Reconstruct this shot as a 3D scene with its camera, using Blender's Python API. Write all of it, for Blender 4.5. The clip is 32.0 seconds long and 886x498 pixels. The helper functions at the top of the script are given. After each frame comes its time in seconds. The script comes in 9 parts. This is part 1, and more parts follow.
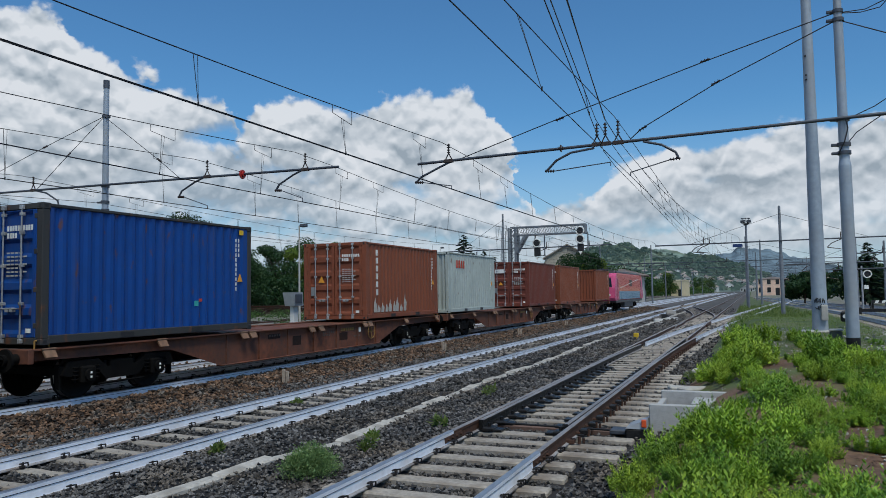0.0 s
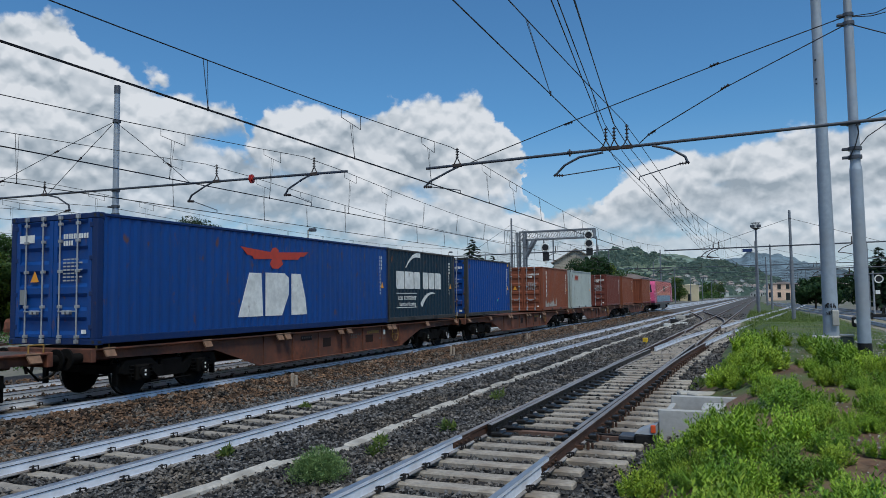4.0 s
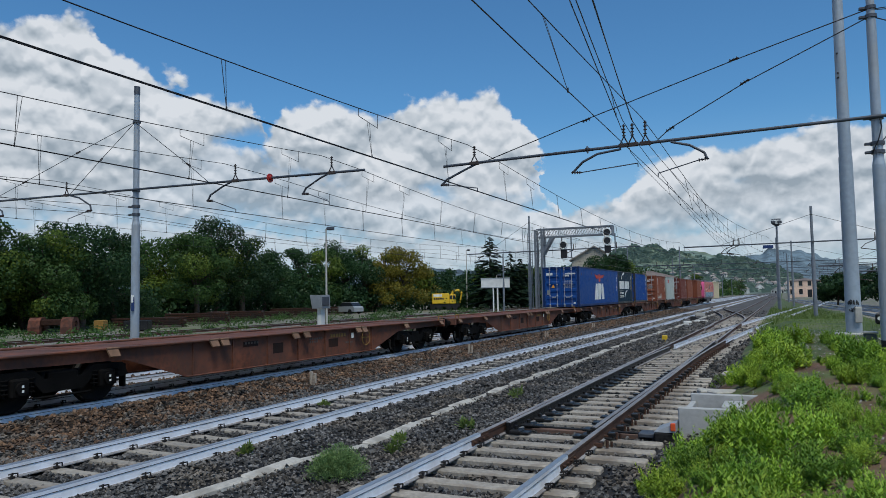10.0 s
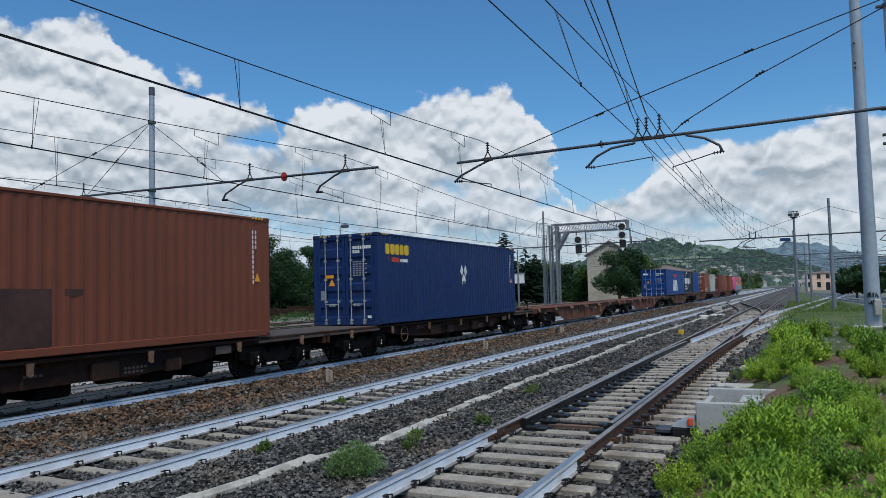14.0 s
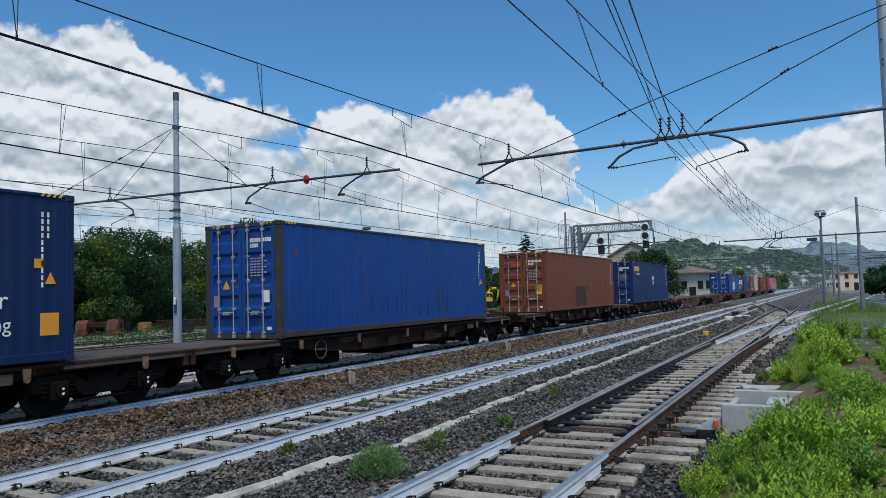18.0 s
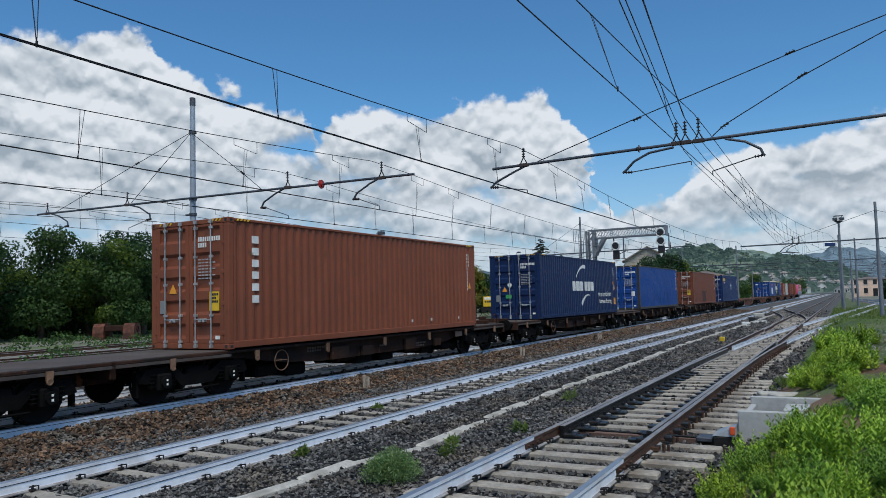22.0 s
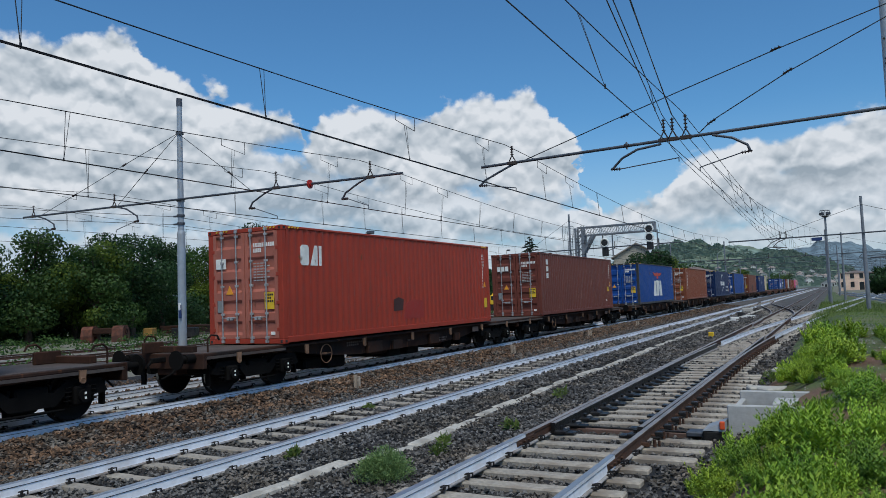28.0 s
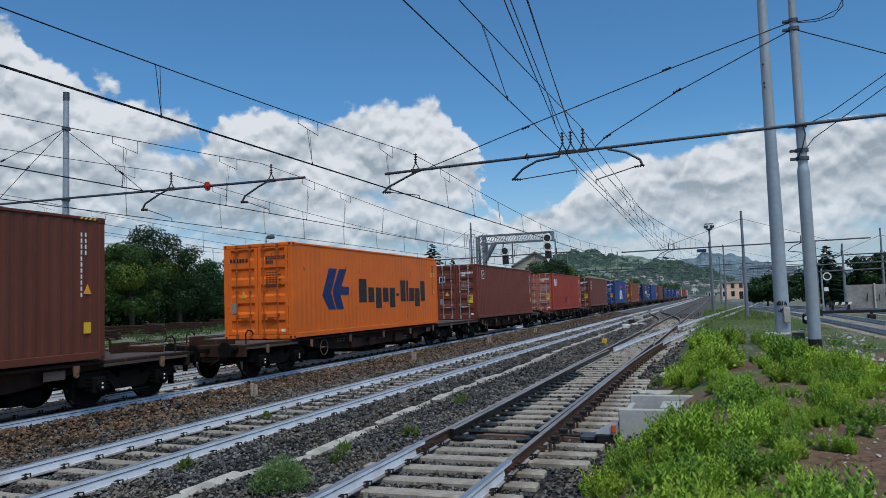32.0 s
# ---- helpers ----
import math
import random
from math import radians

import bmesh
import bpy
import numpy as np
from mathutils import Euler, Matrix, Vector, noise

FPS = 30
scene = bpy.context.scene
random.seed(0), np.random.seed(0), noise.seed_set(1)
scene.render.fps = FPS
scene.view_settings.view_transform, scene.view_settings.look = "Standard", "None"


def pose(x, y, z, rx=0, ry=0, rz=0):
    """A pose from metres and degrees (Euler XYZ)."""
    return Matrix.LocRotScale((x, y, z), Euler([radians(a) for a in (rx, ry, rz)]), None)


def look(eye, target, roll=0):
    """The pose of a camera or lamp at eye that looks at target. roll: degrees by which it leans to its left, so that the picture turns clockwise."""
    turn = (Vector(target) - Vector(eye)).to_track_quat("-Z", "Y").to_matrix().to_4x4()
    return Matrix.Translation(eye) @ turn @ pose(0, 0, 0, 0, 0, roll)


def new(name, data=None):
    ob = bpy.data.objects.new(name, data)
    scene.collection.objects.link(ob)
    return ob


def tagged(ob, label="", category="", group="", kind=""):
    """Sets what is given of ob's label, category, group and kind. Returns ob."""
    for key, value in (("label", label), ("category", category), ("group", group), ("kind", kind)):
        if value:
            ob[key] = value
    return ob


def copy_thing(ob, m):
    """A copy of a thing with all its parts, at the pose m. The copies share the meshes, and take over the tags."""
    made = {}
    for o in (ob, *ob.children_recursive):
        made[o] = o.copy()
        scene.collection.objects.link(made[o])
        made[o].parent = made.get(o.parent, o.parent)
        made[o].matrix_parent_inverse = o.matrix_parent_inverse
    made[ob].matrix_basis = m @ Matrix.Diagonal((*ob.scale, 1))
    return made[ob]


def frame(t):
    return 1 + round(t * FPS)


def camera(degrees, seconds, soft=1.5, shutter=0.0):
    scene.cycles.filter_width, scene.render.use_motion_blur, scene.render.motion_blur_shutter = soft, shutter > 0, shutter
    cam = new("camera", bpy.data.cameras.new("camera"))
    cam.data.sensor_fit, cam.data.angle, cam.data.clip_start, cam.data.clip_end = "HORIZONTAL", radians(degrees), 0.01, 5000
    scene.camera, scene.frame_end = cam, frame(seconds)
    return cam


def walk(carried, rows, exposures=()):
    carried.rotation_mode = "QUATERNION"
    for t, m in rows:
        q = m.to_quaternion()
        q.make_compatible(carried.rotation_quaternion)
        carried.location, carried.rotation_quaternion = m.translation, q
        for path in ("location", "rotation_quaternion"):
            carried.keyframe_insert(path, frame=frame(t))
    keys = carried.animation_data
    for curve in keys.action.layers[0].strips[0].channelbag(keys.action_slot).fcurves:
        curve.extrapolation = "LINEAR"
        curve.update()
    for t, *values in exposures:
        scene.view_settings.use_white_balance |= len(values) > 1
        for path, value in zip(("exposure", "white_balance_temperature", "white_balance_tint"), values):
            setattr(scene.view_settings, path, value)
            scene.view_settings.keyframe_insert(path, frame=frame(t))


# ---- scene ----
# ---------- camera ----------
# One spot beside the tracks, turned by hand. Degrees: rx, ry, rz.
EYE = (0.0, 0.0, 2.088)
LOOK = [
    (0, 93.446, 0.880, 22.650), (0.5, 93.441, 0.907, 22.791), (1, 93.503, 0.919, 22.928), (1.5, 93.569, 0.852, 23.083),
    (2, 93.606, 0.934, 23.235), (2.5, 93.745, 0.850, 23.220), (3, 93.763, 0.864, 23.221), (3.5, 93.800, 0.826, 23.230),
    (5.5, 93.809, 0.908, 23.758), (6, 93.923, 1.033, 23.886), (6.5, 93.885, 1.021, 23.938), (7, 93.830, 1.078, 24.078),
    (7.5, 93.887, 1.100, 24.271), (8, 93.726, 1.247, 24.684), (8.5, 93.634, 1.290, 24.751), (9, 93.741, 1.338, 24.672),
    (9.5, 93.711, 1.138, 24.646), (10, 93.662, 0.970, 24.676), (10.5, 93.652, 0.976, 24.579), (11, 93.573, 0.918, 24.786),
    (11.5, 93.573, 0.923, 24.765), (12, 93.561, 0.991, 24.952), (12.5, 93.483, 1.172, 25.340), (13, 93.470, 1.287, 25.529),
    (13.5, 93.364, 1.477, 25.619), (14, 93.415, 1.517, 25.817), (14.5, 93.468, 1.464, 25.997), (16.5, 93.532, 1.654, 26.881),
    (17, 93.559, 1.673, 27.175), (17.5, 93.585, 1.709, 27.400), (18, 93.598, 1.719, 27.516), (18.5, 93.589, 1.729, 27.694),
    (19, 93.595, 1.750, 27.860), (19.5, 93.666, 1.782, 27.956), (20, 93.721, 1.760, 28.129), (20.5, 93.776, 1.752, 28.274),
    (21, 93.868, 1.674, 28.405), (21.5, 93.931, 1.603, 28.530), (22, 93.986, 1.546, 28.615), (22.5, 94.027, 1.610, 28.723),
    (23, 94.091, 1.627, 28.782), (23.5, 94.102, 1.606, 28.727), (24, 94.113, 1.648, 28.687), (24.5, 94.167, 1.651, 28.704),
    (25, 94.141, 1.660, 28.781), (25.5, 94.099, 1.655, 28.816), (27.5, 93.897, 2.177, 28.496), (28, 93.859, 2.229, 27.854),
    (28.5, 93.837, 2.234, 27.110), (29, 93.875, 2.114, 26.601), (29.5, 93.849, 2.114, 25.697), (30, 93.757, 2.201, 24.231),
    (30.5, 93.821, 2.406, 22.684), (31, 93.908, 2.442, 21.251), (31.5, 94.027, 2.262, 20.826), (32, 94.107, 1.918, 20.272),
]
cam = camera(61.8, 32.0, soft=0.6)
walk(cam, [(t, pose(*EYE, rx, ry, rz)) for t, rx, ry, rz in LOOK], exposures=[(0.0, 0.0), (9.0, -0.02), (13.0, 0.06), (17.5, 0.16), (20.0, 0.12), (25.0, 0.07), (28.0, 0.03), (32.0, 0.02)])

# ---------- light ----------
SUN_EL, SUN_AZ = 60.0, 222.0   # azimuth: degrees left of the tracks' direction (+y)


def sun_way():
    e, a = radians(SUN_EL), radians(SUN_AZ)
    return Vector((-math.sin(a) * math.cos(e), math.cos(a) * math.cos(e), math.sin(e)))


def make_world():
    w = bpy.data.worlds.new("sky")
    scene.world = w
    w.use_nodes = True
    nt = w.node_tree
    nt.nodes.clear()
    N, L = nt.nodes.new, nt.links.new

    def m(op, a, b=None, c=None, clamp=False):
        n = N("ShaderNodeMath")
        n.operation, n.use_clamp = op, clamp
        for i, v in enumerate((a, b, c)):
            if v is None:
                continue
            if isinstance(v, (int, float)):
                n.inputs[i].default_value = v
            else:
                L(v, n.inputs[i])
        return n.outputs[0]

    def ramp(fac, stops, smooth="B_SPLINE"):
        n = N("ShaderNodeValToRGB")
        n.color_ramp.interpolation = smooth
        el = n.color_ramp.elements
        while len(el) < len(stops):
            el.new(0.5)
        for e, (p, v) in zip(el, stops):
            e.position, e.color = p, (v, v, v, 1)
        L(fac, n.inputs[0])
        return n.outputs[0]

    def mix(f, a, b):
        n = N("ShaderNodeMix")
        n.data_type = "RGBA"
        for i, v in ((0, f), (6, a), (7, b)):
            if isinstance(v, (tuple, float, int)):
                n.inputs[i].default_value = v
            else:
                L(v, n.inputs[i])
        return n.outputs[2]

    tc = N("ShaderNodeTexCoord")
    sep = N("ShaderNodeSeparateXYZ")
    L(tc.outputs["Generated"], sep.inputs[0])
    x, y, z = sep.outputs
    sky = N("ShaderNodeTexSky")
    sky.sky_type, sky.sun_disc = "NISHITA", False
    sky.sun_elevation, sky.sun_rotation = radians(SUN_EL), radians(-SUN_AZ)
    sky.air_density, sky.dust_density, sky.ozone_density = 1.0, 0.6, 2.0
    az = m("MULTIPLY", m("ARCTAN2", m("MULTIPLY", x, -1.0), y), 57.2958)      # degrees left of +y
    el = m("MULTIPLY", m("ARCSINE", z), 57.2958)

    def swirl(lift, scale, detail, rough, off):
        v = N("ShaderNodeCombineXYZ")
        L(m("MULTIPLY", az, 0.017453), v.inputs[0])
        L(m("MULTIPLY_ADD", el, 0.0205, lift * 0.0205), v.inputs[1])
        v.inputs[2].default_value = off
        n = N("ShaderNodeTexNoise")
        n.inputs["Scale"].default_value, n.inputs["Detail"].default_value, n.inputs["Roughness"].default_value = scale, detail, rough
        L(v.outputs[0], n.inputs["Vector"])
        return v, n

    bend = m("MULTIPLY", m("SUBTRACT", swirl(0.0, 22.0, 4.0, 0.55, 9.0)[1].outputs[0], 0.5), 5.0)
    u = m("DIVIDE", m("ADD", m("ADD", az, bend), 12.3), 84.0, clamp=True)

    def skyline(stops):
        """An elevation by azimuth, in degrees."""
        return m("MULTIPLY", ramp(u, [((a + 12) / 84, e / 30) for a, e in sorted(stops)], "LINEAR"), 30.0)

    # the tops of the near clouds and of the row behind them
    top = skyline([(-12, 11.4), (-6, 12.0), (-3, 11.5), (1, 11.2), (4.3, 11.4), (5.9, 11.1), (8.8, 9.7), (10.4, 8.8), (12.6, 6.8), (15.6, 5.2), (17.0, 9.2), (17.5, 11.2),
                   (18.0, 12.0), (18.7, 13.2), (19.6, 14.6), (21.5, 15.7), (23.7, 15.7), (26.4, 14.9), (27.7, 15.6), (29, 14.8), (30.8, 14.5), (33.4, 15.2),
                   (34.3, 14.9), (36.8, 14.2), (38.4, 12.8), (39.6, 14.8), (43.8, 15.4), (46.8, 17.3), (49.6, 18.1), (50.7, 19.7), (54.4, 19.5), (60, 18.5)])
    row = skyline([(-12, 8.0), (-4, 8.6), (0, 8.0), (5, 9.0), (9, 8.0), (12.6, 7.8), (15.6, 6.7), (20, 7.6), (24, 7.6), (28, 8.4), (32, 9.0), (36, 10.4), (38.5, 11.8), (41, 11.8), (45, 11.6), (50, 12.4), (56, 12.0), (64, 11.0)])
    base = skyline([(-12, 6.0), (0, 6.2), (8, 6.0), (14, 4.0), (17, 7.4), (22, 7.0), (28, 7.2), (34, 7.8), (38, 9.0), (39.4, 12.2), (42.5, 11.2), (45, 8.2), (52, 7.0), (64, 6.6)])

    def lumps(lift, off):
        """Rounded heaps at three sizes, warped by a swirl; higher at their middles."""
        v, w = swirl(lift, 26.0, 3.0, 0.6, off)
        warp = N("ShaderNodeVectorMath")
        warp.operation = "MULTIPLY_ADD"
        L(w.outputs["Color"], warp.inputs[0])
        warp.inputs[1].default_value = (0.034, 0.034, 0.0)
        L(v.outputs[0], warp.inputs[2])
        total = None
        for scale, amount in ((13.0, 2.2), (31.0, 1.25), (72.0, 0.6)):
            c = N("ShaderNodeTexVoronoi")
            c.feature = "SMOOTH_F1"
            c.inputs["Scale"].default_value, c.inputs["Smoothness"].default_value = scale, 0.25
            L(warp.outputs[0], c.inputs["Vector"])
            h = m("MULTIPLY", m("SUBTRACT", 0.42, c.outputs["Distance"]), amount)
            total = h if total is None else m("ADD", total, h)
        return total

    def cloud(tops, bases, off, edge, fringe):
        """How much cloud covers the sky, and how bright it is: sunlit heads, grey undersides."""
        here, above = lumps(0.0, off), lumps(0.55, off)
        n_big, n_fine = swirl(0.0, 8.0, 3.0, 0.5, off + 2.0)[1].outputs[0], swirl(0.0, 110.0, 4.0, 0.6, off + 5.0)[1].outputs[0]
        rag = m("ADD", m("MULTIPLY", m("SUBTRACT", n_big, 0.5), 2.4), m("MULTIPLY", m("SUBTRACT", n_fine, 0.5), 0.7))
        depth = m("ADD", m("SUBTRACT", tops, el), m("ADD", m("MULTIPLY", here, edge), rag))
        over = m("ADD", m("SUBTRACT", el, bases), m("ADD", m("MULTIPLY", here, 0.8), m("MULTIPLY", rag, 1.3)))
        cov = m("MULTIPLY", ramp(m("DIVIDE", m("ADD", depth, 0.15), 0.75, clamp=True), [(0.0, 0.0), (1.0, 1.0)], "EASE"),
                ramp(m("DIVIDE", m("ADD", over, 1.2), fringe, clamp=True), [(0.0, 0.0), (1.0, 1.0)], "EASE"))
        relief = m("SUBTRACT", here, above)
        sunk = m("DIVIDE", depth, m("MAXIMUM", m("SUBTRACT", tops, bases), 1.5))
        bright = m("ADD", m("SUBTRACT", 0.755, m("MULTIPLY", sunk, 0.31)), m("ADD", m("MULTIPLY", relief, 0.30), m("ADD", m("MULTIPLY", here, 0.05), m("MULTIPLY", m("SUBTRACT", n_big, 0.5), 0.95))))
        return cov, m("MINIMUM", m("MAXIMUM", bright, 0.38), 0.755)

    def tinted(lit):
        white = N("ShaderNodeCombineColor")
        L(m("MULTIPLY", m("POWER", lit, 1.20), 0.97), white.inputs[0])
        L(m("MULTIPLY", lit, 0.97), white.inputs[1])
        L(m("POWER", lit, 0.86), white.inputs[2])
        return white.outputs[0]

    near_cover, near_lit = cloud(top, base, 3.1, 0.75, 2.6)
    row_cover, row_lit = cloud(row, m("MULTIPLY", row, 0.42), 7.7, 0.65, 3.0)
    low = m("MULTIPLY_ADD", row, 0.3, 2.2)
    low_cover, low_lit = cloud(low, m("MULTIPLY", low, 0.1), 12.3, 0.5, 4.0)
    scaled = N("ShaderNodeVectorMath")
    scaled.operation = "MULTIPLY"
    L(sky.outputs[0], scaled.inputs[0])
    scaled.inputs[1].default_value = SKY_TINT
    haze = ramp(m("DIVIDE", el, 14.0, clamp=True), [(0.0, 0.55), (1.0, 0.0)], "EASE")
    blue = mix(haze, scaled.outputs[0], (0.46, 0.56, 0.68, 1))
    col = mix(m("MULTIPLY", low_cover, 0.75), blue, tinted(m("MULTIPLY_ADD", low_lit, 0.6, 0.24)))
    col = mix(m("MULTIPLY", row_cover, 0.92), col, tinted(row_lit))
    col = mix(near_cover, col, tinted(near_lit))
    bg = N("ShaderNodeBackground")
    L(col, bg.inputs[0])
    bg.inputs[1].default_value = SKY_STRENGTH
    out = N("ShaderNodeOutputWorld")
    L(bg.outputs[0], out.inputs[0])


SKY_STRENGTH = 1.0
SKY_TINT = (0.050, 0.092, 0.118)
make_world()
sun = new("sun", bpy.data.lights.new("sun", "SUN"))
sun.data.energy, sun.data.angle, sun.data.color = 2.5, radians(22.0), (0.97, 0.94, 0.83)
sun.matrix_world = look(sun_way() * 50, (0, 0, 0))

# ---------- materials ----------
def shader(name, base, rough=0.7, metal=0.0, vary=0.12, grain=8.0, stain=1.2, bump=0.15, bump_scale=40.0, tint=None, tint_scale=0.8, tint_amount=0.5,
           each=0.0, rust=0.0, spec=0.4, streak=0.0, island=0.0):
    """A painted, stony or metal surface: base colour varied by grain and stains, with fine relief; rust and tint spread in patches."""
    mt = bpy.data.materials.new(name)
    mt.use_nodes = True
    nt = mt.node_tree
    N, L = nt.nodes.new, nt.links.new
    bsdf = nt.nodes["Principled BSDF"]
    tc = N("ShaderNodeTexCoord")

    def tex(scale, detail=4.0, stretch=None):
        n = N("ShaderNodeTexNoise")
        n.inputs["Scale"].default_value, n.inputs["Detail"].default_value = scale, detail
        if stretch:
            mp = N("ShaderNodeMapping")
            mp.inputs["Scale"].default_value = stretch
            L(tc.outputs["Object"], mp.inputs[0])
            L(mp.outputs[0], n.inputs["Vector"])
        else:
            L(tc.outputs["Object"], n.inputs["Vector"])
        return n.outputs[0]

    def ramp(fac, lo, hi, a=0.0, b=1.0):
        n = N("ShaderNodeMapRange")
        n.interpolation_type = "SMOOTHSTEP"
        L(fac, n.inputs[0])
        for i, v in enumerate((lo, hi, a, b)):
            n.inputs[i + 1].default_value = v
        return n.outputs[0]

    def mix(f, a, b, blend="MIX"):
        n = N("ShaderNodeMix")
        n.data_type, n.blend_type = "RGBA", blend
        for i, v in ((0, f), (6, a), (7, b)):
            if isinstance(v, (tuple, float, int)):
                n.inputs[i].default_value = v
            else:
                L(v, n.inputs[i])
        return n.outputs[2]

    dark = tuple(c * (1 - 2.2 * vary) for c in base) + (1,)
    light = tuple(min(1, c * (1 + 1.4 * vary)) for c in base) + (1,)
    g, s = tex(grain, 6.0), tex(stain, 3.0)
    f = N("ShaderNodeMath")
    f.operation = "MULTIPLY_ADD"
    L(g, f.inputs[0])
    f.inputs[1].default_value = 0.5
    h = N("ShaderNodeMath")
    h.operation = "MULTIPLY"
    L(s, h.inputs[0])
    h.inputs[1].default_value = 0.5
    L(h.outputs[0], f.inputs[2])
    col = mix(ramp(f.outputs[0], 0.3, 0.7), dark, light)
    if tint:
        col = mix(ramp(tex(tint_scale, 5.0), 0.45, 0.68, 0.0, tint_amount), col, (*tint, 1))
    if streak:
        col = mix(ramp(tex(1.0, 4.0, (7.0, 7.0, 0.35)), 0.52, 0.78, 0.0, streak), col, (0.10, 0.075, 0.06, 1))
    if rust:
        col = mix(ramp(tex(3.2, 8.0, (1.6, 1.6, 0.7)), 0.66 - 0.12 * rust, 0.76 - 0.06 * rust, 0.0, 0.85), col, (0.13, 0.055, 0.028, 1))
    if each or island:
        if island:
            src = N("ShaderNodeNewGeometry").outputs["Random Per Island"]
        else:
            src = N("ShaderNodeObjectInfo").outputs["Random"]
        v = N("ShaderNodeMapRange")
        L(src, v.inputs[0])
        k = each or island
        v.inputs[3].default_value, v.inputs[4].default_value = 1 - k, 1 + k
        sc = N("ShaderNodeVectorMath")
        sc.operation = "SCALE"
        L(col, sc.inputs[0])
        L(v.outputs[0], sc.inputs["Scale"])
        col = sc.outputs[0]
    L(col, bsdf.inputs["Base Color"])
    bsdf.inputs["Metallic"].default_value = metal
    bsdf.inputs["Specular IOR Level"].default_value = spec
    L(ramp(g, 0.25, 0.75, max(0.02, rough - 0.12), min(1, rough + 0.12)), bsdf.inputs["Roughness"])
    if bump:
        b = N("ShaderNodeBump")
        b.inputs["Strength"].default_value, b.inputs["Distance"].default_value = bump, 0.02
        L(tex(bump_scale, 5.0), b.inputs["Height"])
        L(b.outputs[0], bsdf.inputs["Normal"])
    return mt


def plain(name, color, rough=0.6, metal=0.0):
    return shader(name, color, rough, metal, vary=0.08, bump=0.05)


# Near-black bed: the shade in the gaps between stones is in its colour.
M_BALLAST_GAPS = shader("ballast", (0.018, 0.017, 0.018), 0.9, vary=0.25, grain=26, stain=0.5, bump=0.9, bump_scale=22, tint=(0.065, 0.05, 0.04), tint_scale=0.35, tint_amount=0.5)
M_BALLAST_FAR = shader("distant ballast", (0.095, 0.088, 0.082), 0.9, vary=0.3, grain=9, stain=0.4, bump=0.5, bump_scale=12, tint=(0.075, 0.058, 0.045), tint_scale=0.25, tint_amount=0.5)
M_STONE = shader("ballast stone", (0.102, 0.097, 0.093), 0.85, vary=0.35, grain=30, stain=1.5, bump=0.4, island=0.9, tint=(0.16, 0.13, 0.10), tint_scale=0.9, tint_amount=0.6)
M_STONE_RUST = shader("rusty ballast stone", (0.118, 0.068, 0.040), 0.85, vary=0.35, grain=30, stain=1.5, bump=0.4, island=0.97, tint=(0.115, 0.105, 0.092), tint_scale=2.6, tint_amount=0.95)
M_RAIL_SIDE = shader("white limewashed rail", (0.76, 0.80, 0.87), 0.92, vary=0.05, grain=14, stain=3, spec=0.1, bump=0.1, tint=(0.45, 0.40, 0.36), tint_scale=2.0, tint_amount=0.35)
M_RAIL_TOP = shader("polished rail head", (0.42, 0.44, 0.47), 0.42, 0.7, vary=0.05, bump=0.02)
M_HEAD_RUST = shader("lightly worn rusty rail head", (0.33, 0.29, 0.265), 0.45, 0.4, vary=0.2, grain=20, stain=2, bump=0.1)
M_RAIL_RUST = shader("rusty rail", (0.080, 0.040, 0.026), 0.75, 0.2, vary=0.25, grain=20, stain=2, bump=0.3)
M_IRON = shader("black greased iron", (0.022, 0.021, 0.021), 0.45, 0.3, vary=0.3, grain=16, bump=0.3)
M_SLEEPER = shader("concrete sleeper", (0.33, 0.295, 0.25), 0.9, vary=0.14, grain=18, stain=2.5, bump=0.3, tint=(0.20, 0.15, 0.115), tint_scale=1.6, tint_amount=0.55, each=0.14)
# Shadow and rust under the rail head, put into one dark colour.
M_UNDER = shader("shadow and rust painted under the rail head", (0.03, 0.027, 0.026), 0.8, vary=0.2)
M_FOOT = shader("dusty rail foot", (0.30, 0.29, 0.29), 0.9, vary=0.2, grain=16, bump=0.2, tint=(0.14, 0.10, 0.08), tint_scale=3.0, tint_amount=0.6)
M_CLIP = shader("dark rail clip", (0.030, 0.027, 0.027), 0.6, 0.4, vary=0.3)
M_CONCRETE = shader("pale concrete", (0.47, 0.45, 0.41), 0.9, vary=0.1, grain=12, stain=1.0, bump=0.3, tint=(0.30, 0.29, 0.27), tint_scale=1.1, tint_amount=0.5)
M_STEEL = shader("galvanised steel", (0.40, 0.42, 0.44), 0.5, 0.35, vary=0.08, grain=9, stain=0.8, bump=0.06, tint=(0.30, 0.29, 0.28), tint_scale=0.7, tint_amount=0.4)
M_STEEL_DARK = shader("dark steel", (0.085, 0.095, 0.115), 0.55, 0.4, vary=0.12)
M_WIRE = plain("dark copper wire", (0.035, 0.035, 0.038), 0.5, 0.5)
M_GRASS_SOIL = shader("soil with moss and grass", (0.17, 0.098, 0.062), 0.95, vary=0.25, grain=14, stain=0.5, bump=0.7, bump_scale=18, tint=(0.10, 0.15, 0.045), tint_scale=0.45, tint_amount=0.9)
